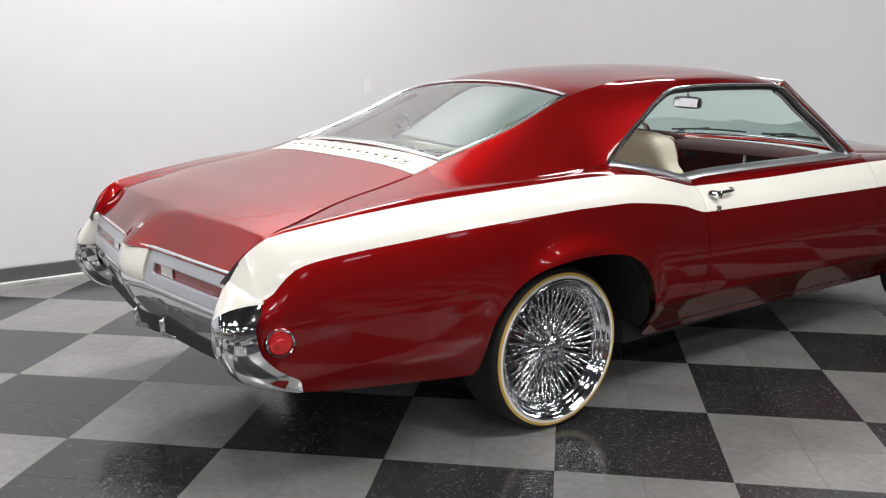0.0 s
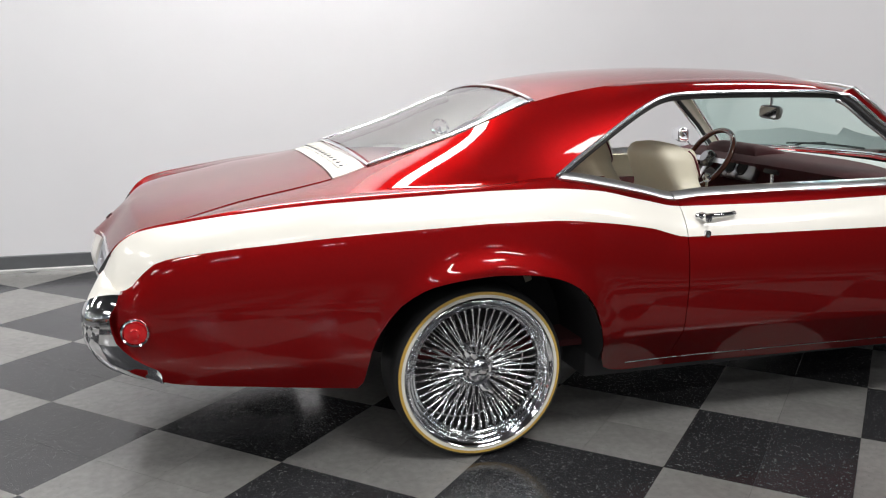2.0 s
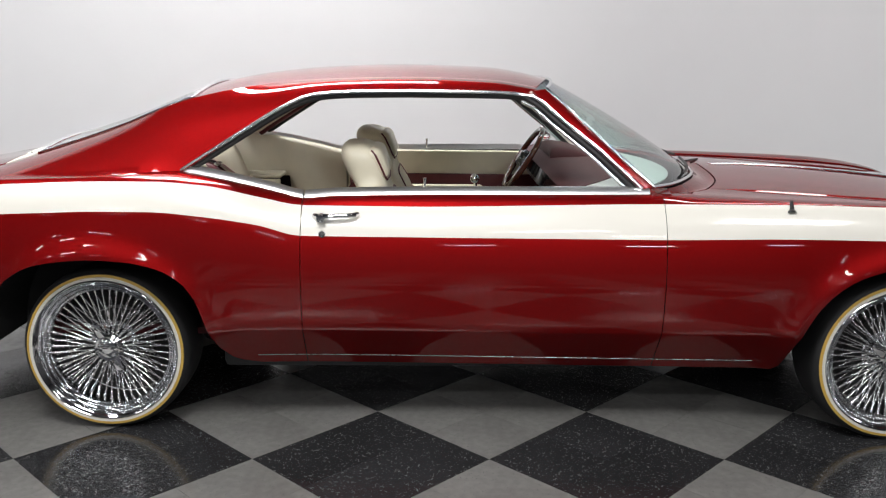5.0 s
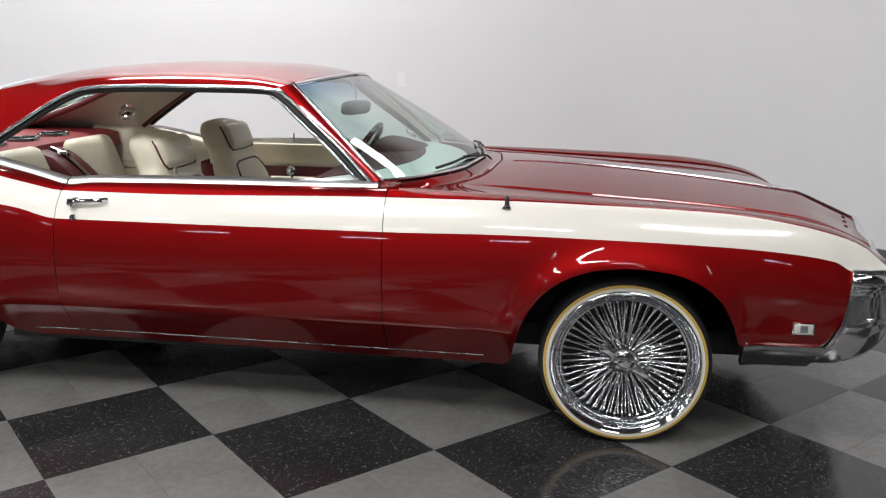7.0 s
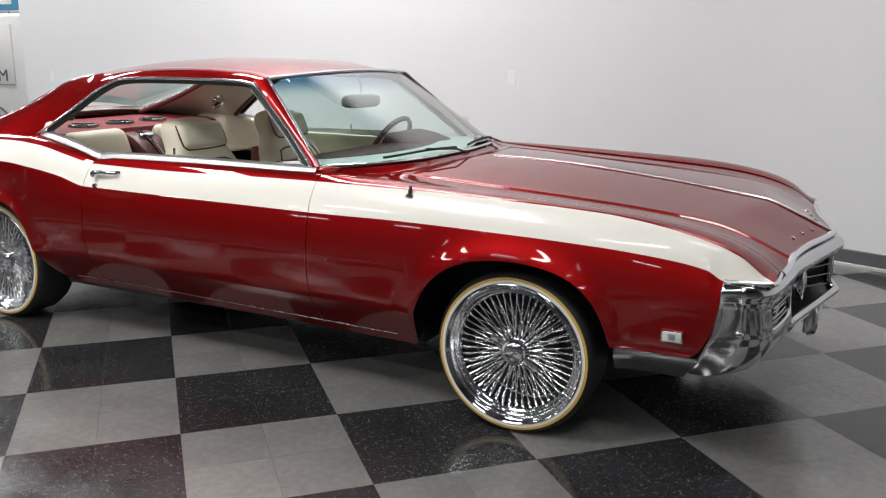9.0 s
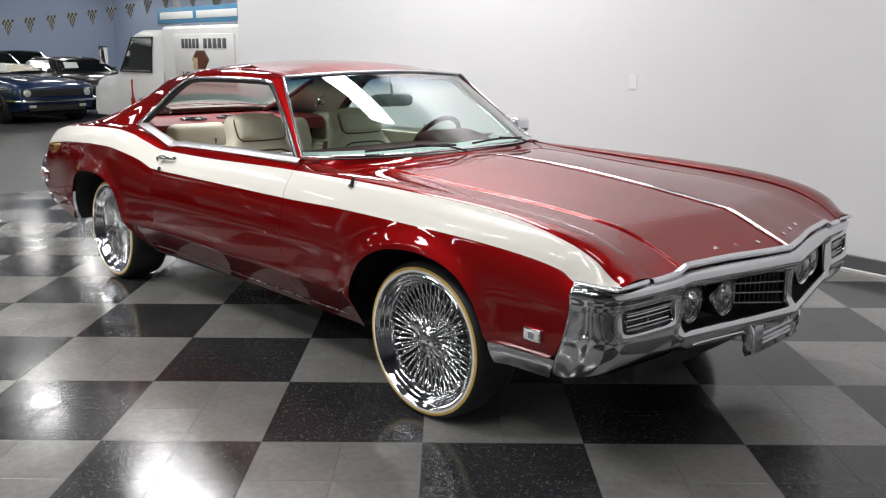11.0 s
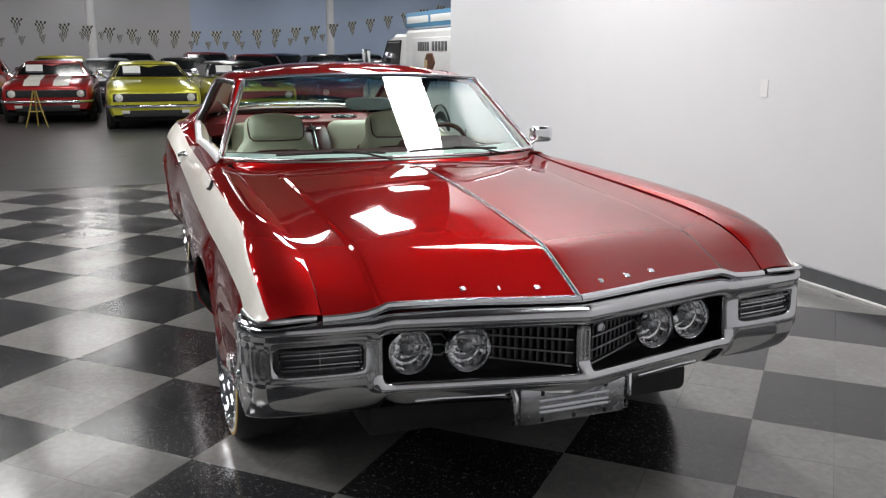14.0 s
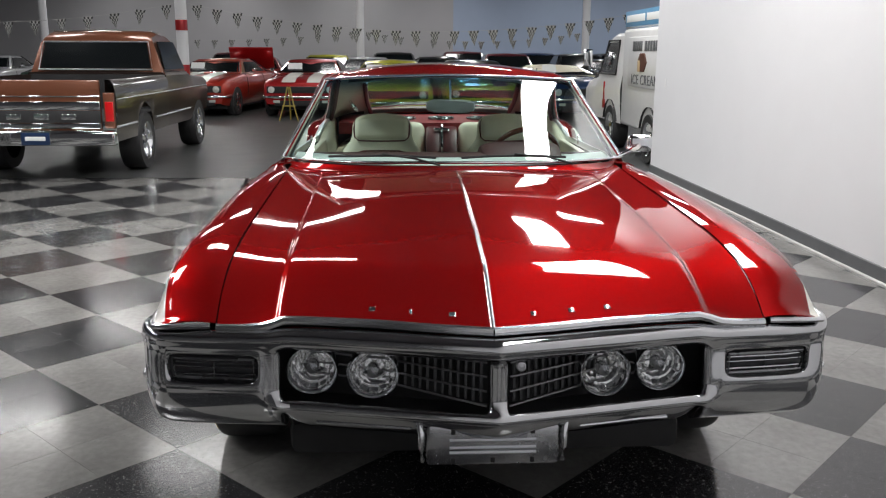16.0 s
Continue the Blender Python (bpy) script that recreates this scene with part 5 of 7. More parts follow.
# ---------- the car: cabin ----------
def cushion(bm, sx, sy, sz, m, r=0.05, puff=0.0, mi=0):
    """A soft block with rounded edges."""
    vs = box(bm, -sx / 2, sx / 2, -sy / 2, sy / 2, -sz / 2, sz / 2, r, seg=4, mi=mi)
    for v in vs:
        a, b = v.co.y / (sy / 2), v.co.z / (sz / 2)
        v.co.x += math.copysign(puff * (1 - min(1, a * a)) * (1 - min(1, b * b)), v.co.x)
    bmesh.ops.transform(bm, matrix=m, verts=vs)


bm = bmesh.new()
box(bm, -0.2, 2.2, -0.72, 0.72, 0.35, 0.375)
box(bm, 0.55, 1.9, -0.12, 0.12, 0.36, 0.50, 0.04)
part("cabin_floor", bm, M_CARPET, CAR, "maroon carpeted cabin floor")
bm = bmesh.new()
box(bm, 2.08, 2.11, -0.78, 0.78, 0.36, 0.93)
part("firewall", bm, M_UNDER, CAR)

# Headliner under the roof skin, pillar linings.
bm = bmesh.new()
patch(bm, [[(x, y * 0.985, z - 0.03) for x, y, z in r] for r in roof_rows()[1:-1]], flip=True)
part("headliner", bm, M_HEADLINER, CAR, "cream cloth headliner", sharp=70)
for s in (-1, 1):
    bm = bmesh.new()
    rows = []
    for x in stations(-0.30, 0.80):
        a = (SHOULDER_Y(x), SHOULDER_Z(x)) if x < 0.34 else (OPEN_Y(x), OPEN_Z(x))
        rows.append([(x, s * (y - 0.035), z - 0.012) for y, z in bow(a, (EDGE_Y(x), EDGE_Z(x)), 6, 0.01)])
    patch(bm, rows, flip=s < 0)
    part("pillar_lining", bm, M_HEADLINER, CAR, "cream lining of the rear roof pillar", sharp=70)
    bm = bmesh.new()
    tube(bm, [(x - 0.012, s * (OPEN_Y(x) - 0.034), OPEN_Z(x) - 0.008) for x in stations(0.34, 0.8, (), 0.06)], 0.014, 8)
    part("pillar_welt", bm, M_MAROON, CAR, "maroon welt along the window edge")
    bm = bmesh.new()
    tube(bm, [rg_point(s * 0.93, v) + Vector((0, 0, -0.03)) for v in [k / 10 for k in range(11)]], 0.016, 8)
    part("pillar_welt", bm, M_MAROON, CAR, "maroon welt along the rear glass")
    bm = bmesh.new()
    lathe(bm, [(0.05, 0.0), (0.05, -0.012), (0.042, -0.018), (0.036, -0.010), (0.02, -0.012), (0.0, -0.014)], 28, Matrix.Translation((0.31, s * 0.585, 1.095)) @ pose(0, 0, 0, -38 if s > 0 else 38, 0, 0) @ pose(0, 0, 0, 0, 0, 0 if s > 0 else 180))
    part("courtesy_lamp", bm, M_CHROME, CAR, "round chrome courtesy lamp on the pillar", normals=True)
    # Door and quarter linings.
    bm = bmesh.new()
    box(bm, 0.80, 2.05, s * 0.735 - 0.02, s * 0.735 + 0.02, 0.40, 0.925, 0.015)
    dp = part("door_lining", bm, M_CREAM, CAR, "cream vinyl door lining")
    bm = bmesh.new()
    box(bm, 0.82, 2.03, s * 0.705 - 0.012, s * 0.705 + 0.012, 0.42, 0.80, 0.01)
    part("lower_lining", bm, M_MAROON, dp, "maroon lower door panel")
    bm = bmesh.new()
    box(bm, 1.1, 1.55, s * 0.675 - 0.03, s * 0.675 + 0.03, 0.70, 0.745, 0.018)
    part("armrest", bm, M_CREAM, dp, "cream padded armrest")
    bm = bmesh.new()
    lathe(bm, [(0.0, 0.052), (0.007, 0.05), (0.006, 0.04), (0.0045, 0.0)], 12, Matrix.Translation((1.24, s * 0.765, 0.935)) @ pose(0, 0, 0, 90, 0, 0))
    part("lock_pin", bm, M_CHROME, dp, "chrome door lock pin")
    bm = bmesh.new()
    rows = []
    for x in stations(0.0, 0.80):
        top = min(BELT_Z(max(x, 0.33)) + 0.005, 1.0)
        rows.append([(x, s * 0.70, 0.40 if x > 0.5 else 0.78), (x, s * 0.70, 0.75 if x > 0.5 else 0.80), (x, s * 0.71, top - 0.02), (x, s * 0.725, top), (x, s * 0.76, top + 0.003)])
    patch(bm, rows, flip=s < 0)
    solid(part("quarter_lining", bm, M_CREAM, CAR, "cream vinyl rear side lining", sharp=50), 0.01)
    bm = bmesh.new()
    box(bm, -0.15, 0.47, s * 0.60 - 0.09, s * 0.60 + 0.09, 0.79, 0.81, 0.008)
    box(bm, -0.15, 0.47, s * 0.50 - 0.010, s * 0.50 + 0.010, 0.38, 0.79, 0.006)
    part("wheel_box", bm, M_CREAM, CAR, "cream cover over the rear wheel housing")


def front_seat(y):
    st = new("front_seat")
    st.parent = CAR
    st["label"] = "cream vinyl bucket seat with maroon back"
    st.location = (-0.018, y, 0.020)
    bm = bmesh.new()
    cushion(bm, 0.50, 0.50, 0.16, pose(1.38, 0, 0.50, 0, -6, 0), 0.055)
    part("seat_cushion", bm, M_CREAM, st)
    thick = pch([0.44, 0.50, 0.62, 0.78, 0.88, 0.94, 1.0, 1.04, 1.062, 1.072], [0.06, 0.082, 0.097, 0.090, 0.068, 0.084, 0.086, 0.072, 0.046, 0.004])
    wide = pch([0.44, 0.50, 0.62, 0.78, 0.84, 0.875, 0.905, 0.94, 1.0, 1.04, 1.062, 1.072], [0.23, 0.247, 0.252, 0.247, 0.238, 0.218, 0.190, 0.178, 0.174, 0.155, 0.112, 0.02])

    def back_point(h, a, grow=1.0, dx=0.0):
        ca, sa = math.cos(a), math.sin(a)
        return Vector((1.10 - 0.375 * (h - 0.73) + dx + grow * thick(h) * math.copysign(abs(ca) ** 0.62, ca), wide(h) * grow * math.copysign(abs(sa) ** 0.55, sa), h))

    hs = [0.44, 0.46, 0.5, 0.56, 0.62, 0.68, 0.74, 0.79, 0.83, 0.86, 0.885, 0.91, 0.94, 0.97, 1.0, 1.02, 1.04, 1.052, 1.062, 1.068, 1.072]
    turn_ = [2 * math.pi * k / 32 for k in range(33)]
    bm = bmesh.new()
    patch(bm, [[back_point(h, a) for a in turn_] for h in hs])
    part("backrest", bm, M_CREAM, st, "cream padded backrest with rounded shoulders", normals=True, weld=0.0005, sharp=80)
    bm = bmesh.new()
    patch(bm, [[back_point(h, a, 0.985, -0.055) for a in turn_] for h in hs if h < 0.87])
    part("back_shell", bm, M_REDVINYL, st, "deep red seat back shell", normals=True, weld=0.0005, sharp=80)
    bm = bmesh.new()
    head = pose(1.018, 0, 0.972, 0, -20, 0)
    cushion(bm, 0.075, 0.325, 0.145, head @ pose(0.040, 0, -0.008), 0.0365, 0.012)
    hr = part("headrest", bm, M_CREAM, st, "cream headrest pad with dark piping", sharp=70)
    bm = bmesh.new()
    edge_ = [(0.044, 0.150, 0.056), (0.054, 0.160, 0.03), (0.058, 0.163, -0.01), (0.060, 0.158, -0.055), (0.062, 0.135, -0.078), (0.066, 0.0, -0.082)]
    edge_ += [(x_, -y_, z_) for x_, y_, z_ in edge_[-2::-1]]
    tube(bm, [head @ Vector(p_) for p_ in edge_], 0.0045, 6)
    part("piping", bm, M_MAROON, hr)
    bm = bmesh.new()
    tube(bm, [back_point(h, a) for h, a in ((0.52, 0.62), (0.62, 0.62), (0.72, 0.62), (0.80, 0.60), (0.845, 0.48), (0.86, 0.25), (0.862, 0.0), (0.86, -0.25), (0.845, -0.48), (0.80, -0.60), (0.72, -0.62), (0.62, -0.62), (0.52, -0.62))], 0.0055, 6)
    part("piping", bm, M_MAROON, st)
    return st


front_seat(-0.37)
front_seat(0.37)

rs = new("rear_seat")
rs.parent = CAR
rs["label"] = "cream vinyl rear bench with a dark centre band"
for y in (-0.32, 0.32):
    bm = bmesh.new()
    cushion(bm, 0.15, 0.42, 0.50, pose(0.26, y, 0.74, 0, -22, 0), 0.06, 0.012)
    part("backrest", bm, M_CREAM, rs)
    bm = bmesh.new()
    cushion(bm, 0.48, 0.38, 0.16, pose(0.52, y * 0.94, 0.50, 0, -5, 0), 0.05)
    part("seat_cushion", bm, M_CREAM, rs)
CONSOLE = [(0.14, 0.955), (0.20, 0.952), (0.27, 0.925), (0.34, 0.87), (0.42, 0.79), (0.50, 0.70), (0.57, 0.61), (0.61, 0.52), (0.62, 0.42)]
for y0, y1 in ((-0.105, -0.006), (0.006, 0.105)):
    bm = bmesh.new()
    rows = []
    for x_, z_ in CONSOLE:
        rows.append([(x_ - 0.012, y0, 0.40), (x_ - 0.012, y0, z_ - 0.02), (x_, y0 + 0.006, z_ - 0.006), (x_, y0 + 0.02, z_), (x_, y1 - 0.02, z_), (x_, y1 - 0.006, z_ - 0.006), (x_ - 0.012, y1, z_ - 0.02), (x_ - 0.012, y1, 0.40)])
    patch(bm, rows, flip=True)
    part("centre_band", bm, M_MAROON, rs, "dark maroon centre console", normals=True)
bm = bmesh.new()
tube(bm, [(x_ + 0.004, 0, z_ + 0.003) for x_, z_ in CONSOLE[1:]], 0.010, 8, flat=1.0)
part("band_trim", bm, M_CHROME, rs, "chrome strip along the console")
bm = bmesh.new()
box(bm, -0.012, 0.012, -0.05, 0.05, -0.006, 0.012, 0.004, pose(0.27, 0, 0.93, 0, 32, 0))
part("band_latch", bm, M_CHROME, rs)
bm = bmesh.new()
patch(bm, [[(x, y, z) for y in (-0.68, -0.5, -0.3, 0, 0.3, 0.5, 0.68)] for x, z in ((-0.31, 1.0), (-0.1, 0.995), (0.12, 0.99), (0.19, 0.975), (0.20, 0.9))])
shelf = solid(part("parcel_shelf", bm, M_REDVINYL, CAR, "deep red parcel shelf with three chrome speakers", sharp=60), 0.012)
for y in (-0.26, 0.0, 0.26):
    bm = bmesh.new()
    lathe(bm, [(0.090, -0.004), (0.090, 0.008), (0.086, 0.012), (0.080, 0.006)], 32, pose(0.05, y, 0.995, 90, 0, 0) @ Matrix.Diagonal((0.85, 1, 1.0, 1)))
    part("speaker", bm, M_DARKMETAL, shelf, "chrome ringed speaker", normals=True)
    bm = bmesh.new()
    lathe(bm, [(0.082, 0.006), (0.0, 0.009)], 32, pose(0.05, y, 0.995, 90, 0, 0) @ Matrix.Diagonal((0.85, 1, 1.0, 1)))
    part("grid", bm, M_UNDER, shelf)
    bm = bmesh.new()
    box(bm, -0.06, 0.06, -0.009, 0.009, 0.0, 0.008, 0.003, pose(0.05, y, 1.005, 0, 0, 35))
    part("speaker_bar", bm, M_DARKMETAL, shelf)

# Dashboard with cluster, column and wheel.
bm = bmesh.new()
rows, ledge = [], []
for y in [-0.77 + 1.54 * k / 16 for k in range(17)]:
    c = abs(y) / 0.77
    f = 2.30 - 0.26 * c ** 2.2
    ledge.append([(f + 0.02, y, 0.950), (f - 0.09, y, 0.957), (f - 0.19, y, 0.962)])
    rows.append([(f - 0.175, y, 0.940), (f - 0.185, y, 0.965), (min(1.90, f - 0.2), y, 0.962), (1.80, y, 0.953), (1.77, y, 0.93), (1.80, y, 0.90), (1.86, y, 0.82), (1.90, y, 0.62), (2.0, y, 0.55)])
patch(bm, rows)
dash = solid(part("dashboard", bm, M_DASH, CAR, "maroon padded dashboard", sharp=50), 0.012)
bm = bmesh.new()
patch(bm, ledge)
solid(part("dash_ledge", bm, M_LEDGE, dash, "pale ledge below the windscreen", sharp=60), 0.006)
bm = bmesh.new()
rows = []
for x_, z_, k_ in ((1.845, 0.93, 0.98), (1.835, 0.985, 0.97), (1.845, 1.008, 0.95), (1.88, 1.014, 0.93), (1.95, 1.004, 0.90), (2.05, 0.975, 0.86), (2.09, 0.945, 0.84)):
    rows.append([(x_, 0.35 + 0.22 * k_ * math.copysign(abs(math.cos(a)) ** 0.4, math.cos(a)), 0.93 + (z_ - 0.93) * abs(math.sin(a)) ** 0.4) for a in [math.pi * q / 20 for q in range(21)]])
patch(bm, rows)
part("binnacle", bm, M_DASH, dash, "maroon hood over the gauges", normals=True, sharp=70)
bm = bmesh.new()
box(bm, -0.02, 0.02, -0.24, 0.24, -0.06, 0.06, 0.015, pose(1.80, 0.30, 0.89, 0, 20, 0))
part("gauge_panel", bm, M_DARKMETAL, dash, "metal gauge panel")
for y in (0.16, 0.26, 0.36, 0.46):
    bm = bmesh.new()
    lathe(bm, [(0.0, -0.022), (0.03, -0.022), (0.036, -0.028), (0.04, -0.02), (0.04, 0)], 24, pose(1.80, y, 0.89, 0, 20, 0) @ pose(0, 0, 0, 0, 0, -90))
    part("gauge", bm, M_UNDER, dash, normals=True)
for y in (-0.45, -0.05):
    bm = bmesh.new()
    box(bm, -0.012, 0.012, -0.05, 0.05, -0.028, 0.028, 0.006, pose(1.80, y, 0.915, 0, 20, 0))
    part("dash_vent", bm, M_UNDER, dash)
bm = bmesh.new()
box(bm, 1.35, 1.85, -0.10, 0.10, 0.45, 0.74, 0.03)
part("console", bm, M_ALU, CAR, "metal centre console")
bm = bmesh.new()
tube(bm, [(1.48, 0.0, 0.72), (1.47, 0, 0.86)], 0.008, 8)
bmesh.ops.create_uvsphere(bm, u_segments=14, v_segments=8, radius=0.022, matrix=Matrix.Translation((1.468, 0, 0.875)))
part("shifter", bm, M_CHROME, CAR, "chrome gear shifter")
sw = new("steering_wheel")
sw.parent = CAR
sw["label"] = "walnut rimmed steering wheel"
tilt = pose(1.735, 0.40, 0.925, 0, 32, 0)
bm = bmesh.new()
tube(bm, [tilt @ Vector((0, 0.172 * math.cos(a), 0.172 * math.sin(a))) for a in [2 * math.pi * k / 48 for k in range(48)]], 0.0145, 10, closed=True)
part("rim", bm, M_WOOD, sw, "varnished walnut rim")
for a in (0, 180, 270):
    bm = bmesh.new()
    box(bm, -0.003, 0.003, 0.03, 0.168, -0.014, 0.014, 0.002, tilt @ pose(0.01, 0, 0, a, 0, 0))
    part("spoke", bm, M_ALU, sw)
bm = bmesh.new()
lathe(bm, [(0.0, -0.03), (0.03, -0.028), (0.045, -0.01), (0.045, 0.02)], 24, tilt @ pose(0, 0, 0, 0, 0, -90))
part("horn_button", bm, M_DARKMETAL, sw, normals=True)
bm = bmesh.new()
tube(bm, [tilt @ Vector((0.02, 0, 0)), (1.95, 0.38, 0.80)], 0.03, 12)
part("column", bm, M_MAROON, sw)

# Interior mirror.
M_GREYPLASTIC = mat("grey_plastic", (0.24, 0.26, 0.26), 0.45, var=0.08, scale=40)
bm = bmesh.new()
rows = []
for x_, k in ((-0.012, 0.0), (-0.012, 0.93), (-0.006, 1.0), (0.006, 0.98), (0.016, 0.85), (0.018, 0.0)):
    rows.append([(x_, 0.128 * k * math.copysign(abs(math.cos(a)) ** 0.45, math.cos(a)), 0.034 * k * math.copysign(abs(math.sin(a)) ** 0.6, math.sin(a))) for a in [2 * math.pi * q / 32 for q in range(33)]])
patch(bm, rows)
bmesh.ops.transform(bm, matrix=pose(1.80, 0.0, 1.185, 0, 6, -17), verts=bm.verts)
bmesh.ops.remove_doubles(bm, verts=bm.verts, dist=0.0004)
bmesh.ops.recalc_face_normals(bm, faces=bm.faces)
rm = part("rear_view_mirror", bm, M_GREYPLASTIC, CAR, "grey rear-view mirror")
bm = bmesh.new()
box(bm, -0.0135, -0.0125, -0.108, 0.108, -0.024, 0.024, 0.0, pose(1.80, 0.0, 1.185, 0, 6, -17))
part("mirror_glass", bm, M_CHROME, rm, smooth=False)
bm = bmesh.new()
tube(bm, [(1.80, 0, 1.20), (1.80, 0, 1.26), (1.775, 0, 1.315)], 0.006, 8)
part("mirror_stalk", bm, M_ALU, rm)


# The car stands a little askew: its tail lies further from the camera's side than its nose.
def askew(x):
    return 0.080 * min(max((1.7 - x) / 3.0, 0), 1) ** 1.2


def set_askew(ob, m):
    here = m @ ob.matrix_basis
    if ob.name.startswith("wheel") and not ob.data:
        return
    if ob.data and ob.data.users == 1:
        back = here.inverted()
        for v in ob.data.vertices:
            p = here @ v.co
            p.y += askew(p.x) * (1 + p.y / 0.86)
            v.co = back @ p
    for c_ in ob.children:
        set_askew(c_, here)


for c_ in CAR.children:
    set_askew(c_, Matrix.Identity(4))


# ---------- the hall behind ----------
def paint(name, colour):
    return mat(name, colour, 0.3, 0.35, coat=1.0, var=0.05, scale=40)


P_ORANGE, P_RED, P_YELLOW, P_BLUE = paint("orange_red_paint", (0.42, 0.03, 0.015)), paint("bright_red_paint", (0.38, 0.012, 0.015)), paint("acid_yellow_paint", (0.52, 0.50, 0.03)), paint("deep_blue_paint", (0.015, 0.04, 0.11))
P_BLACK, P_SILVER, P_GREEN, P_MAROON = paint("black_paint", (0.012, 0.012, 0.013)), paint("silver_paint", (0.42, 0.43, 0.45)), paint("dark_green_paint", (0.02, 0.07, 0.04)), paint("wine_paint", (0.13, 0.01, 0.02))
P_BRONZE, P_GREY = paint("bronze_paint", (0.16, 0.055, 0.026)), mat("warm_grey_paint", (0.050, 0.040, 0.029), 0.32, 0.6, coat=0.9, coat_rough=0.05, var=0.08, scale=30)
P_DARKBROWN = mat("dark_brown_paint", (0.022, 0.012, 0.009), 0.35, 0.4, coat=0.5, coat_rough=0.06, var=0.08, scale=30)
P_VAN = mat("white_van_paint", (0.74, 0.74, 0.73), 0.35, coat=0.5, var=0.04, scale=8)
M_PAPER = mat("white_paper", (0.8, 0.82, 0.8), 0.7, var=0.03, scale=9)
M_DARKGLASS = mat("dark_glass", (0.006, 0.008, 0.009), 0.1, coat=0.0, var=0.1, scale=4)
M_SIGN = mat("blue_sign", (0.09, 0.27, 0.45), 0.45, var=0.06, scale=10)


def loft(bm, secs, mi=0, flip=False):
    """A hull from cross sections: (x, half width, z low, z high, roundness at top, tuck at the bottom)."""
    rows = []
    for x, w_, z0, z1, r, tk in secs:
        half = [(w_ - tk, z0), (w_ - tk * 0.3, z0 + (z1 - z0) * 0.25), (w_, z0 + (z1 - z0) * 0.55), (w_ - r * 0.25, z1 - r * 0.9), (w_ - r * 0.9, z1 - r * 0.22), (w_ * 0.55, z1), (w_ * 0.2, z1 + 0.006)]
        pts = [(x, -y, z) for y, z in half] + [(x, y, z) for y, z in half[::-1]]
        rows.append(pts)
    V = patch(bm, rows, mi, flip=flip)
    for r in (V[0], V[-1]):
        bm.faces.new(r).material_index = mi


def small_wheel(parent, x, y, r=0.33, rim=None, w_=0.11):
    s = -1 if y < 0 else 1
    m = pose(x, y, r, 0, 0, 0 if s < 0 else 180)
    bm = bmesh.new()
    lathe(bm, [(r * 0.62, w_), (r * 0.95, w_), (r, w_ * 0.7), (r, -w_ * 0.7), (r * 0.95, -w_), (r * 0.64, -w_), (r * 0.6, -w_ * 0.5)], 28, m)
    wh = part("wheel", bm, M_TYRE, parent, "black tyre on a bright rim", normals=True)
    bm = bmesh.new()
    lathe(bm, [(r * 0.66, -w_ * 1.01), (r * 0.6, -w_ * 0.9), (r * 0.5, -w_ * 0.4), (r * 0.2, -w_ * 0.6), (0, -w_ * 0.7)], 28, m)
    for k in range(5):
        box(bm, -0.03, 0.03, -w_ * 0.9, -w_ * 0.5, 0.03, r * 0.58, 0.008, m @ pose(0, 0, 0, 0, 72 * k, 0))
    part("rim", bm, rim or M_CHROME, wh, normals=True)


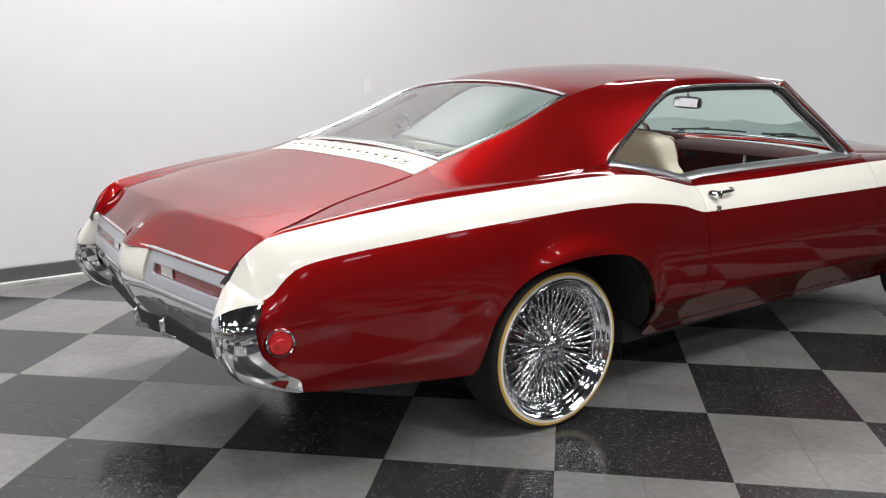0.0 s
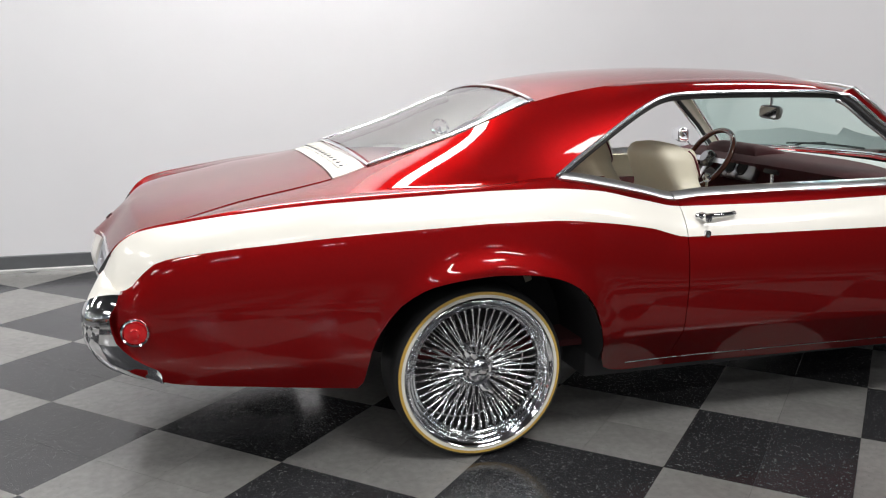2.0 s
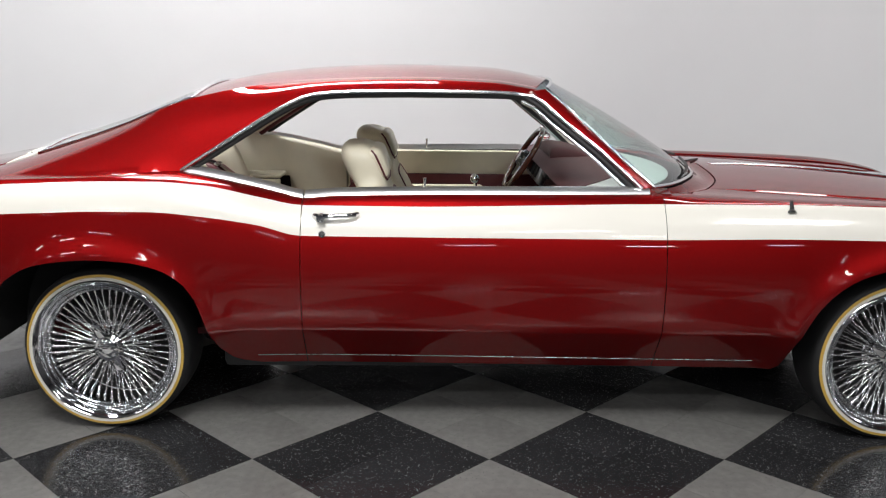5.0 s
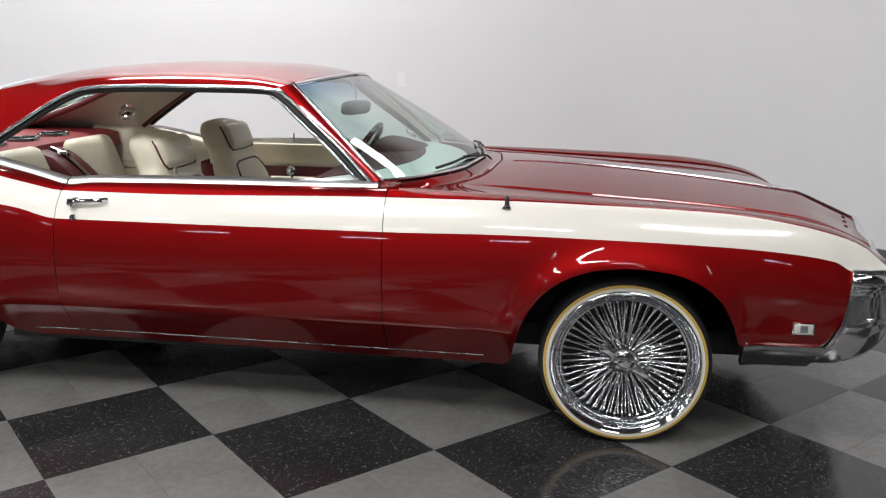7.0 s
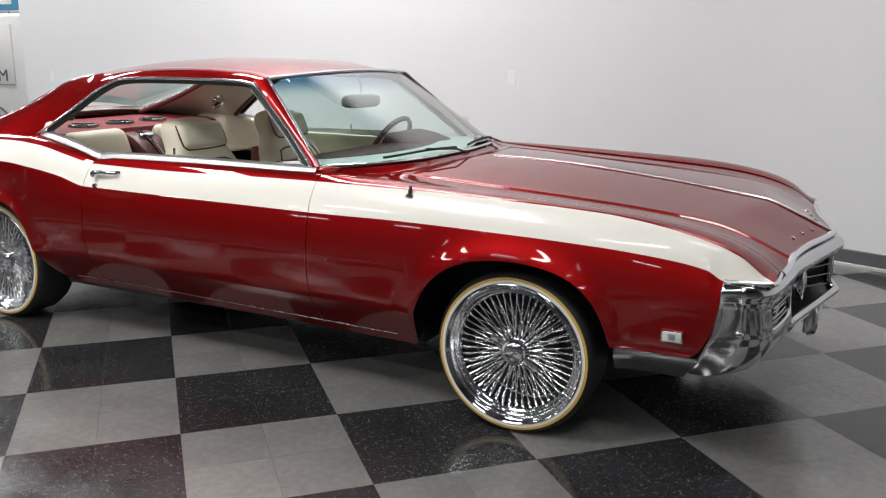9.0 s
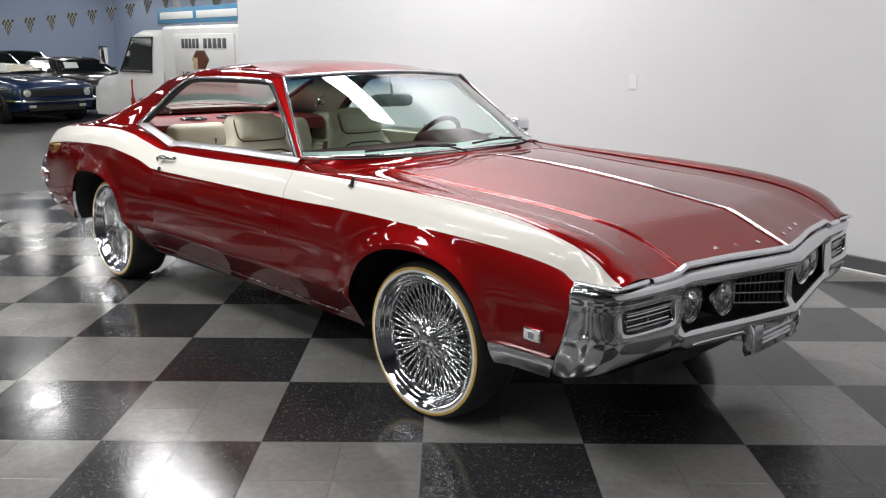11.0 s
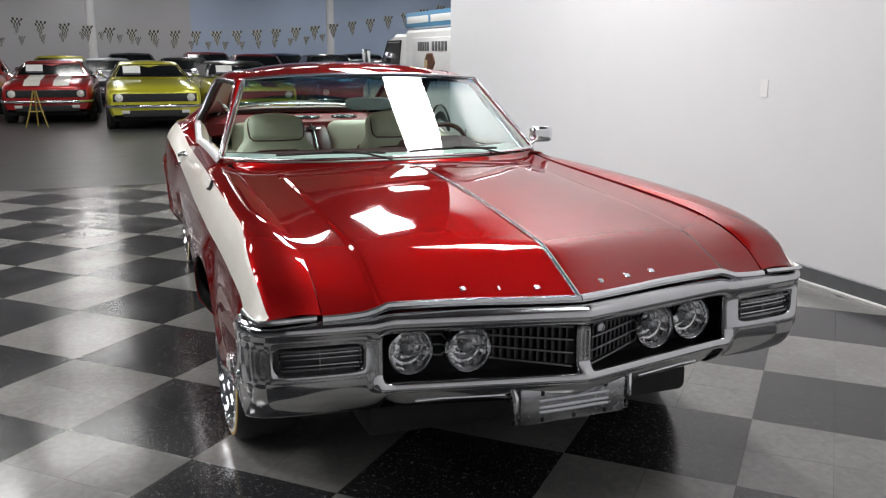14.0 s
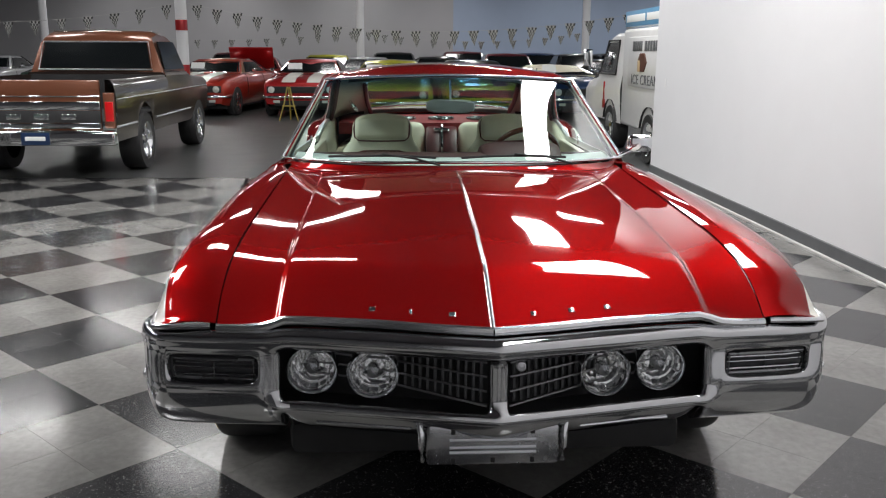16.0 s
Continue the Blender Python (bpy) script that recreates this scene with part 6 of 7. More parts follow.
def parked_car(label, colour, x, y, yaw=0.0, stripe=None, size=1.0, paper=False, low=False, grp="parked cars in the hall", hood_up=False, top=None):
    """A two-door coupe; its nose points along its own +x, which faces the camera's end of the hall."""
    c = group("car", label, "car", grp)
    wi, h = 0.91 * size, (1.20 if low else 1.29) * size
    bm = bmesh.new()
    loft(bm, [(0.0, wi * 0.90, 0.30, 0.70, 0.06, 0.05), (-0.05, wi * 0.95, 0.27, 0.78, 0.07, 0.07), (-0.35, wi * 0.99, 0.24, 0.86, 0.09, 0.08), (-1.2, wi, 0.22, 0.93, 0.10, 0.09), (-1.55, wi, 0.22, 0.95, 0.10, 0.09), (-2.6, wi * 0.985, 0.22, 0.94, 0.12, 0.09), (-3.4, wi, 0.24, 0.96, 0.12, 0.08), (-4.2, wi * 0.97, 0.30, 0.92, 0.10, 0.06), (-4.55, wi * 0.9, 0.36, 0.82, 0.06, 0.04)])
    body = part("body", bm, colour, c, sharp=45, normals=True)
    bm = bmesh.new()
    rows = []
    for xx, zz, ww in ((-1.42, 0.93, 0.80), (-1.62, 1.02, 0.76), (-2.02, h - 0.04, 0.62), (-2.16, h, 0.60), (-2.9, h + 0.01, 0.60), (-3.15, h - 0.04, 0.61), (-3.75, 0.97, 0.72), (-3.85, 0.93, 0.74)):
        ww *= size
        rows.append([(xx, -ww - 0.10 * (h - zz), 0.90), (xx, -ww, zz - 0.03), (xx, -ww + 0.05, zz), (xx, 0, zz + 0.025), (xx, ww - 0.05, zz), (xx, ww, zz - 0.03), (xx, ww + 0.10 * (h - zz), 0.90)])
    patch(bm, rows)
    part("roof", bm, top or colour, c, sharp=45, normals=True)
    bm = bmesh.new()
    box(bm, -4.3, -0.25, -wi * 0.86, wi * 0.86, 0.16, 0.34, 0.04)
    part("underbody", bm, M_UNDER, c)
    for s in (-1, 1):
        for xx in (-0.78, -3.55):
            bm = bmesh.new()
            lathe(bm, [(0.0, -0.02), (0.37, -0.02), (0.385, 0.0), (0.37, 0.10)], 28, pose(xx, s * (wi * 0.955), 0.35, 0, 0, 0 if s < 0 else 180))
            part("wheel_arch", bm, M_UNDER, c, normals=True)
    def pane(name, pts, m_):
        b2 = bmesh.new()
        b2.faces.new([b2.verts.new(p) for p in pts])
        o = part(name, b2, m_, c, smooth=False)
        solid(o, 0.012, 0.0)
        return o
    w0, w1 = 0.72 * size, 0.56 * size
    pane("windscreen", [(-1.46, -w0 * 0.95, 0.99), (-1.46, w0 * 0.95, 0.99), (-1.93, w1, h - 0.075), (-1.93, -w1, h - 0.075)], M_DARKGLASS)
    pane("rear_window", [(-3.80, -w0, 0.985), (-3.80, w0, 0.985), (-3.17, w1, h - 0.01), (-3.17, -w1, h - 0.01)], M_DARKGLASS)
    for s in (-1, 1):
        k = size
        pane("side_window", [(-1.75, s * 0.80 * k, 0.97), (-3.3, s * 0.80 * k, 0.97), (-3.0, s * 0.635 * k, h - 0.06), (-2.12, s * 0.635 * k, h - 0.06)], M_DARKGLASS)
        bm = bmesh.new()
        tube(bm, [(-1.45, s * w0 * 1.02, 0.965), (-1.95, s * w1 * 1.03, h - 0.06)], 0.016, 6)
        part("pillar_trim", bm, M_CHROME, c)
        for zz, rr in ((0.62, 0.062),):
            bm = bmesh.new()
            lathe(bm, [(rr + 0.012, 0.02), (rr + 0.012, -0.02), (rr, -0.025), (rr * 0.6, -0.035), (0, -0.04)], 24, pose(0.02, s * 0.67 * size, zz, 0, 0, 90))
            part("head_lamp", bm, M_CLEARLENS, c, "round head lamp", normals=True)
        for xx in (-0.78, -3.55):
            small_wheel(c, xx, s * (wi - 0.10))
    bm = bmesh.new()
    tube(bm, [(-1.45, -w0, 0.965), (-1.42, 0, 0.972), (-1.45, w0, 0.965)], 0.014, 6)
    tube(bm, [(-1.95, -w1, h - 0.06), (-1.94, 0, h - 0.05), (-1.95, w1, h - 0.06)], 0.012, 6)
    part("windscreen_trim", bm, M_CHROME, c)
    bm = bmesh.new()
    box(bm, -0.02, 0.026, -0.78 * size, 0.78 * size, 0.545, 0.695, 0.012)
    gr = part("grille", bm, M_UNDER, c, "black grille")
    for k in range(4):
        bm = bmesh.new()
        tube(bm, [(0.026, -0.5 * size, 0.56 + 0.037 * k), (0.026, 0.5 * size, 0.56 + 0.037 * k)], 0.005, 6)
        part("grille_bar", bm, M_BLACK, gr)
    bm = bmesh.new()
    tube(bm, [(-0.35, -wi * 0.99, 0.46), (-0.05, -wi * 0.96, 0.46), (0.05, -wi * 0.8, 0.46), (0.075, 0, 0.46), (0.05, wi * 0.8, 0.46), (-0.05, wi * 0.96, 0.46), (-0.35, wi * 0.99, 0.46)], 0.03, 8, flat=0.8)
    part("bumper", bm, M_CHROME, c, "chrome front bumper")
    bm = bmesh.new()
    box(bm, -0.10, 0.012, -0.62 * size, 0.62 * size, 0.255, 0.385, 0.02)
    part("air_intake", bm, M_UNDER, c, "black opening below the bumper")
    for s in (-1, 1):
        bm = bmesh.new()
        box(bm, -0.01, 0.022, -0.075, 0.075, -0.03, 0.03, 0.008, pose(-0.005, s * 0.56 * size, 0.355))
        part("turn_signal", bm, M_CLEARLENS, c, "pale turn signal lamp")
        bm = bmesh.new()
        box(bm, -0.05, 0.03, -0.055, 0.055, -0.042, 0.042, 0.018, pose(-1.92, s * (wi + 0.07), 1.03))
        tube(bm, [(-1.93, s * (wi - 0.05), 0.94), (-1.93, s * (wi + 0.05), 1.0)], 0.013, 6)
        part("door_mirror", bm, M_CHROME, c, "chrome door mirror")
        for xx in (-1.62, -3.0):
            bm = bmesh.new()
            tube(bm, [(xx, s * (wi - 0.088), 0.30), (xx, s * (wi - 0.012), 0.45), (xx, s * (wi + 0.002), 0.62), (xx, s * (wi - 0.02), 0.84), (xx, s * (wi - 0.075), 0.925)], 0.005, 5)
            part("door_seam", bm, M_UNDER, body)
        bm = bmesh.new()
        tube(bm, [(-0.10, s * wi * 0.76, 0.80), (-0.6, s * wi * 0.78, 0.90), (-1.38, s * wi * 0.79, 0.955)], 0.005, 5)
        part("hood_seam", bm, M_UNDER, body)
        bm = bmesh.new()
        tube(bm, [(-1.50, s * 0.10 - 0.12, 1.005), (-1.56, s * 0.10 + 0.36, 1.03)], 0.006, 5)
        part("wiper", bm, M_UNDER, c)
    if stripe:
        for s in (-1, 1):
            bm = bmesh.new()
            rows = []
            for xx, zz in ((-0.03, 0.775), (-0.36, 0.868), (-0.8, 0.904), (-1.2, 0.938), (-1.43, 0.948)):
                rows.append([(xx, s * y, zz + 0.008) for y in (0.13, 0.30, 0.44)])
            patch(bm, rows, flip=s < 0)
            part("hood_stripe", bm, stripe, body, "broad painted hood stripe")
    if paper:
        bm = bmesh.new()
        box(bm, -0.006, 0.0, -0.17, 0.17, -0.11, 0.11, 0.0, pose(-1.62, -0.36 * size, 1.10, 0, -32, 0))
        part("price_sheet", bm, M_PAPER, c, "white paper sheet in the windscreen")
    if hood_up:
        bm = bmesh.new()
        box(bm, 0.0, 1.0, -0.60, 0.60, -0.02, 0.02, 0.012, pose(-1.3, 0, 0.98, 0, -36, 0))
        part("open_hood", bm, colour, c, "raised hood panel")
    c.matrix_world = pose(x, y, 0, 0, 0, yaw)
    return c


parked_car("bright red coupe with two broad white hood stripes", P_RED, -13.7, -2.45, -2, M_WHITE, 0.98, True)
parked_car("orange-red coupe with white hood stripes", P_ORANGE, -13.9, -5.0, -8, M_WHITE, 0.98, True)
parked_car("acid yellow coupe with black grille", P_YELLOW, -11.41, -0.42, 0, None, 0.98, True)
parked_car("yellow coupe with two black hood stripes", P_YELLOW, -11.94, 1.59, 3, P_BLACK, 0.98, True, top=P_BLACK)
parked_car("deep blue sports car with raised fenders", P_BLUE, -12.90, 3.87, 8, None, 0.96, True, low=True, top=M_CREAM)
parked_car("dark coupe with a pale windscreen sheet", P_BLACK, -13.95, 5.84, 8, None, 1.0, True)
parked_car("silver coupe in the second row", P_SILVER, -19.6, -1.2, 0)
parked_car("black coupe in the second row", P_BLACK, -19.8, 1.0, 0, None, 1.02)
parked_car("wine red tall car in the second row", P_MAROON, -20.5, 3.3, 0, None, 1.1)
parked_car("black tall car in the second row", P_BLACK, -21.0, 5.8, 0, None, 1.1)
parked_car("dark green coupe in the second row", P_GREEN, -19.4, -10.2, 4)
parked_car("silver coupe in the second row", P_SILVER, -19.3, -12.5, 4)
parked_car("bright red car with its hood raised", P_RED, -18.2, -4.3, 5, None, 1.0, hood_up=True)
parked_car("yellow coupe in the second row", P_YELLOW, -20.2, -3.4 + 0.9, 0, None, 1.05)
parked_car("blue coupe in the second row", P_BLUE, -19.5, -7.6, 4, None, 1.0, True)
parked_car("black coupe in the third row", P_BLACK, -24.6, -0.4, 0, None, 1.12)
parked_car("wine red car in the third row", P_MAROON, -24.8, 2.2, 0, None, 1.15)
parked_car("dark blue car in the third row", P_BLUE, -24.5, 4.9, 0, None, 1.12)
parked_car("black car in the third row", P_BLACK, -24.2, 7.9, 0, None, 1.12)
parked_car("wine red car in the third row", P_MAROON, -24.3, -6.2, 0, None, 1.1)


def pickup(x, y, yaw):
    """An old pickup seen from its tail: local +x is the tail, bed in front of it, cab beyond."""
    c = group("pickup_truck", "bronze and grey old pickup truck with chrome tailgate", "truck")
    w_ = 0.97
    for s in (-1, 1):
        bm = bmesh.new()
        rows = []
        for xx in (0.0, -0.4, -0.8, -0.86, -0.95, -1.1, -1.25, -1.4, -1.49, -1.55, -2.0, -2.3):
            zl = 0.45 if xx > -0.81 or xx < -1.54 else 0.45 + 0.38 * math.sqrt(max(0, 1 - ((xx + 1.175) / 0.375) ** 2))
            rows.append([(xx, s * (w_ - 0.02), zl), (xx, s * w_, max(zl + 0.02, 0.75)), (xx, s * (w_ + 0.005), max(zl + 0.05, 0.93)), (xx, s * (w_ - 0.015), 1.09), (xx, s * (w_ - 0.05), 1.14), (xx, s * (w_ - 0.11), 1.14), (xx, s * (w_ - 0.12), 0.75)])
        patch(bm, rows, lambda i, j: 1 if j < 3 else 0, flip=s < 0)
        part("bed_side", bm, [P_DARKBROWN, P_GREY], c, "grey and brown pickup bed side", sharp=40)
    bm = bmesh.new()
    box(bm, -2.3, -0.02, -w_ + 0.1, w_ - 0.1, 0.62, 0.68)
    box(bm, -2.32, -2.28, -w_ + 0.1, w_ - 0.1, 0.62, 1.14)
    part("bed_floor", bm, M_UNDER, c)
    bm = bmesh.new()
    box(bm, -0.03, 0.02, -0.80, 0.80, 0.58, 1.135, 0.015)
    tg = part("tailgate", bm, P_BRONZE, c, "bronze tailgate")
    for z0, z1, m_ in ((0.60, 0.66, M_CHROME), (0.665, 0.80, M_BLACK), (0.805, 0.90, M_CHROME), (0.95, 0.965, M_CHROME)):
        bm = bmesh.new()
        box(bm, 0.018, 0.032, -0.80, 0.80, z0, z1, 0.005)
        part("tailgate_band", bm, m_, tg, "bright and dark tailgate band")
    for y0 in (-0.45, -0.15, 0.15, 0.45):
        bm = bmesh.new()
        box(bm, 0.03, 0.04, y0 - 0.08, y0 + 0.08, 0.70, 0.765, 0.004)
        part("badge_bar", bm, M_CHROME, tg)
    for s in (-1, 1):
        bm = bmesh.new()
        box(bm, -0.03, 0.03, s * 0.895 - 0.06, s * 0.895 + 0.06, 0.60, 1.0, 0.012)
        part("tail_post", bm, P_BRONZE, c)
        bm = bmesh.new()
        box(bm, 0.0, 0.045, s * 0.90 - 0.045, s * 0.90 + 0.045, 0.68, 0.90, 0.01)
        part("tail_lamp", bm, M_REDLENS, c, "red upright tail lamp")
        bm = bmesh.new()
        tube(bm, [(0.0, s * (w_ + 0.008), 0.925), (-2.3, s * (w_ + 0.008), 0.925), (-3.9, s * (w_ + 0.01), 0.93), (-4.8, s * (w_ - 0.02), 0.92)], 0.008, 6)
        tube(bm, [(0.0, s * (w_ + 0.0), 0.62), (-0.75, s * (w_ + 0.0), 0.62)], 0.012, 6)
        tube(bm, [(-1.6, s * (w_ + 0.0), 0.62), (-3.5, s * (w_ + 0.0), 0.62)], 0.012, 6)
        part("side_trim", bm, M_ALU, c)
        small_wheel(c, -1.175, s * 0.83, 0.36, M_CHROME, 0.13)
        small_wheel(c, -4.12, s * 0.83, 0.36, M_CHROME, 0.13)
    bm = bmesh.new()
    box(bm, 0.03, 0.17, -0.98, 0.98, 0.42, 0.585, 0.03, seg=3)
    bp = part("rear_bumper", bm, M_CHROME, c, "chrome rear bumper with two plates")
    for y0 in (-0.3, 0.12):
        bm = bmesh.new()
        box(bm, 0.168, 0.176, y0 - 0.155, y0 + 0.155, 0.43, 0.57, 0.006)
        pl = part("plate", bm, P_BLUE if y0 > 0 else M_DULL, bp, "small plate with unreadable bars")
        bm = bmesh.new()
        box(bm, 0.176, 0.179, y0 - 0.11, y0 + 0.11, 0.48, 0.525, 0.002)
        part("plate_bar", bm, M_PAPER if y0 > 0 else M_DARKMETAL, pl)
    # Cab and front.
    bm = bmesh.new()
    loft(bm, [(-2.33, 0.95, 0.44, 1.18, 0.06, 0.03), (-3.6, 0.97, 0.44, 1.17, 0.06, 0.03), (-3.8, 0.97, 0.50, 1.12, 0.08, 0.03), (-4.9, 0.94, 0.55, 1.06, 0.08, 0.03), (-5.0, 0.90, 0.6, 1.0, 0.05, 0.02)])
    part("cab_body", bm, P_DARKBROWN, c, "dark brown cab and hood", normals=True)
    bm = bmesh.new()
    rows = []
    for xx, zz, ww in ((-2.34, 1.15, 0.90), (-2.46, 1.60, 0.76), (-2.54, 1.68, 0.72), (-2.75, 1.72, 0.72), (-3.25, 1.71, 0.72), (-3.45, 1.64, 0.74), (-3.85, 1.16, 0.86)):
        rows.append([(xx, -ww - 0.12 * (1.72 - zz) * 0.5, 1.12), (xx, -ww, zz - 0.05), (xx, -ww + 0.07, zz), (xx, 0, zz + 0.02), (xx, ww - 0.07, zz), (xx, ww, zz - 0.05), (xx, ww + 0.06 * (1.72 - zz), 1.12)])
    patch(bm, rows)
    part("cab_roof", bm, P_BRONZE, c, "bronze cab roof", normals=True)
    for nm, pts in (("rear_window", [(-2.335, -0.74, 1.22), (-2.335, 0.74, 1.22), (-2.43, 0.68, 1.56), (-2.43, -0.68, 1.56)]),
                    ("side_window", [(-2.55, 0.855, 1.2), (-3.6, 0.875, 1.2), (-3.35, 0.79, 1.58), (-2.6, 0.775, 1.58)]),
                    ("side_window", [(-2.55, -0.855, 1.2), (-3.6, -0.875, 1.2), (-3.35, -0.79, 1.58), (-2.6, -0.775, 1.58)])):
        bm = bmesh.new()
        bm.faces.new([bm.verts.new(p) for p in pts])
        solid(part(nm, bm, M_DARKGLASS, c, smooth=False), 0.03, 0.0)
    bm = bmesh.new()
    tube(bm, [(-2.32, -0.76, 1.205), (-2.32, 0.76, 1.205), (-2.425, 0.70, 1.575), (-2.425, -0.70, 1.575)], 0.012, 6, closed=True)
    part("window_trim", bm, M_ALU, c)
    c.matrix_world = pose(x, y, 0, 0, 0, yaw)
    return c


pickup(-3.72, -4.38, 0)


def van():
    c = group("ice_cream_van", "white vintage ice cream van with a blue roof sign", "van")
    y0 = 3.05
    w_ = 1.75
    bm = bmesh.new()
    box(bm, -6.75, -4.55, y0 + 0.02, y0 + w_, 0.42, 1.80, 0.05, seg=3)
    part("box_body", bm, P_VAN, c, "white insulated box body")
    bm = bmesh.new()
    rows = []
    for xx, zz in ((-6.74, 1.76), (-7.62, 1.76), (-7.84, 1.71), (-8.27, 1.16), (-8.34, 1.10), (-9.0, 1.02), (-9.1, 0.92), (-9.15, 0.55)):
        rows.append([(xx, y0 + 0.03, 0.42), (xx, y0 + 0.0, min(0.9, zz - 0.05)), (xx, y0 + (0.03 if zz < 1.2 else 0.10), zz - 0.05), (xx, y0 + 0.10 + (0.07 if zz > 1.2 else 0), zz), (xx, y0 + w_ - 0.15, zz), (xx, y0 + w_ - 0.04, zz - 0.05), (xx, y0 + w_, 0.42)])
    patch(bm, rows)
    part("cab", bm, P_VAN, c, "white cab and hood", normals=True, sharp=35)
    bm = bmesh.new()
    bm.faces.new([bm.verts.new(p) for p in ((-7.14, y0 + 0.035, 1.16), (-8.14, y0 + 0.035, 1.16), (-7.80, y0 + 0.095, 1.62), (-7.16, y0 + 0.095, 1.62))])
    solid(part("side_window", bm, M_DARKGLASS, c, smooth=False), 0.04, 0.0)
    bm = bmesh.new()
    tube(bm, [(-7.12, y0 + 0.02, 1.14), (-8.17, y0 + 0.02, 1.14), (-7.81, y0 + 0.07, 1.65), (-7.14, y0 + 0.07, 1.65)], 0.016, 6, closed=True)
    part("window_trim", bm, M_BLACK, c)
    for xx in (-7.35, -5.2):
        bm = bmesh.new()
        lathe(bm, [(0.20, -0.03), (0.32, -0.05), (0.34, 0.0), (0.34, 0.18)], 28, pose(xx, y0 + 0.05, 0.34))
        wh = part("wheel", bm, M_TYRE, c, "black tyre", normals=True)
        bm = bmesh.new()
        lathe(bm, [(0.22, -0.05), (0.19, -0.03), (0.12, 0.0), (0.05, -0.03), (0.0, -0.04)], 28, pose(xx, y0 + 0.05, 0.34))
        part("rim", bm, M_CHROME, wh, normals=True)
        bm = bmesh.new()
        lathe(bm, [(0.40, -0.052), (0.40, 0.02), (0.0, 0.02)], 28, pose(xx, y0 + 0.04, 0.36))
        bmesh.ops.delete(bm, geom=[v for v in bm.verts if v.co.z < 0.40 and math.hypot(v.co.x - xx, v.co.z - 0.36) > 0.1], context="VERTS")
        part("wheel_arch", bm, M_UNDER, c)
    # Roof sign, side hatch, writing as plain bars, treat picture as plain shapes.
    bm = bmesh.new()
    box(bm, -7.0, -4.7, y0 + 0.10, y0 + 0.15, 1.84, 2.06, 0.01)
    sg = part("roof_sign", bm, M_SIGN, c, "blue roof sign with white bars")
    for a, b in ((-6.9, -5.95), (-5.85, -4.8)):
        bm = bmesh.new()
        box(bm, a, b, y0 + 0.094, y0 + 0.10, 1.90, 2.0, 0.003)
        part("sign_bar", bm, M_PAPER, sg)
    bm = bmesh.new()
    for xx in (-6.8, -5.8, -4.9):
        box(bm, xx - 0.015, xx + 0.015, y0 + 0.11, y0 + 0.14, 1.78, 1.85)
    tube(bm, [(-7.0, y0 + 0.125, 1.83), (-4.7, y0 + 0.125, 1.83)], 0.012, 6)
    part("sign_rack", bm, M_ALU, c)
    bm = bmesh.new()
    box(bm, -6.35, -4.75, y0 - 0.0, y0 + 0.03, 1.00, 1.68, 0.012)
    ht = part("side_hatch", bm, P_VAN, c, "white freezer hatch")
    for a, b, z0, z1 in ((-6.12, -5.62, 1.49, 1.62), (-5.52, -4.9, 1.49, 1.62)):
        n = 5
        for k in range(n):
            bm = bmesh.new()
            xa = a + (b - a) * k / n
            box(bm, xa, xa + (b - a) / n * 0.7, y0 - 0.008, y0 + 0.002, z0, z1, 0.002)
            part("letter_bar", bm, M_BASE, ht, "dark bar of writing")
    cu = bpy.data.curves.new("lettering", "FONT")
    cu.body, cu.size, cu.extrude, cu.space_character = "ICE CREAM", 0.19, 0.003, 1.12
    src = bpy.data.objects.new("lettering", cu)
    bpy.context.scene.collection.objects.link(src)
    bm = bmesh.new()
    me = bpy.data.meshes.new_from_object(src.evaluated_get(bpy.context.evaluated_depsgraph_get()))
    bm.from_mesh(me)
    bpy.data.meshes.remove(me)
    bpy.data.objects.remove(src)
    bpy.data.curves.remove(cu)
    bm.transform(pose(-6.14, y0 - 0.004, 1.04, 90, 0, 0) @ Matrix.Diagonal((1.25, 1, 1, 1)))
    part("lettering", bm, M_BASE, ht, "dark block letters reading ICE CREAM", smooth=False)
    bm = bmesh.new()
    lathe(bm, [(0.0, -0.012), (0.185, -0.012), (0.20, 0.0)], 6, pose(-5.62, y0, 1.335) @ Matrix.Diagonal((1.15, 1, 0.72, 1)))
    part("treat_picture", bm, mat("chocolate_brown", (0.09, 0.03, 0.014), 0.5, var=0.1, scale=20), ht, "brown chocolate bar picture")
    bm = bmesh.new()
    box(bm, -5.80, -5.68, y0 - 0.018, y0 - 0.0135, 1.21, 1.36, 0.002)
    part("treat_stick", bm, mat("pale_wood", (0.5, 0.36, 0.2), 0.6, var=0.1, scale=20), ht)
    bm = bmesh.new()
    tube(bm, [(-8.35, y0 - 0.02, 1.1), (-8.4, y0 - 0.12, 1.2), (-8.4, y0 - 0.14, 1.5)], 0.012, 6)
    box(bm, -8.41, -8.39, y0 - 0.21, y0 - 0.07, 1.25, 1.52, 0.006)
    part("door_mirror", bm, M_CHROME, c, "tall chrome door mirror")
    bm = bmesh.new()
    box(bm, -7.78, -7.74, y0 - 0.012, y0 + 0.01, 0.74, 1.02, 0.01)
    box(bm, -7.82, -7.70, y0 - 0.012, y0 + 0.01, 0.60, 0.74, 0.02)
    part("side_mark", bm, P_RED, c, "small red painted mark")
    bm = bmesh.new()
    tube(bm, [(-9.18, y0 + 0.1, 0.5), (-9.22, y0 + w_ / 2, 0.5), (-9.18, y0 + w_ - 0.1, 0.5)], 0.05, 8)
    part("front_bumper", bm, M_CHROME, c)
    return c


van()

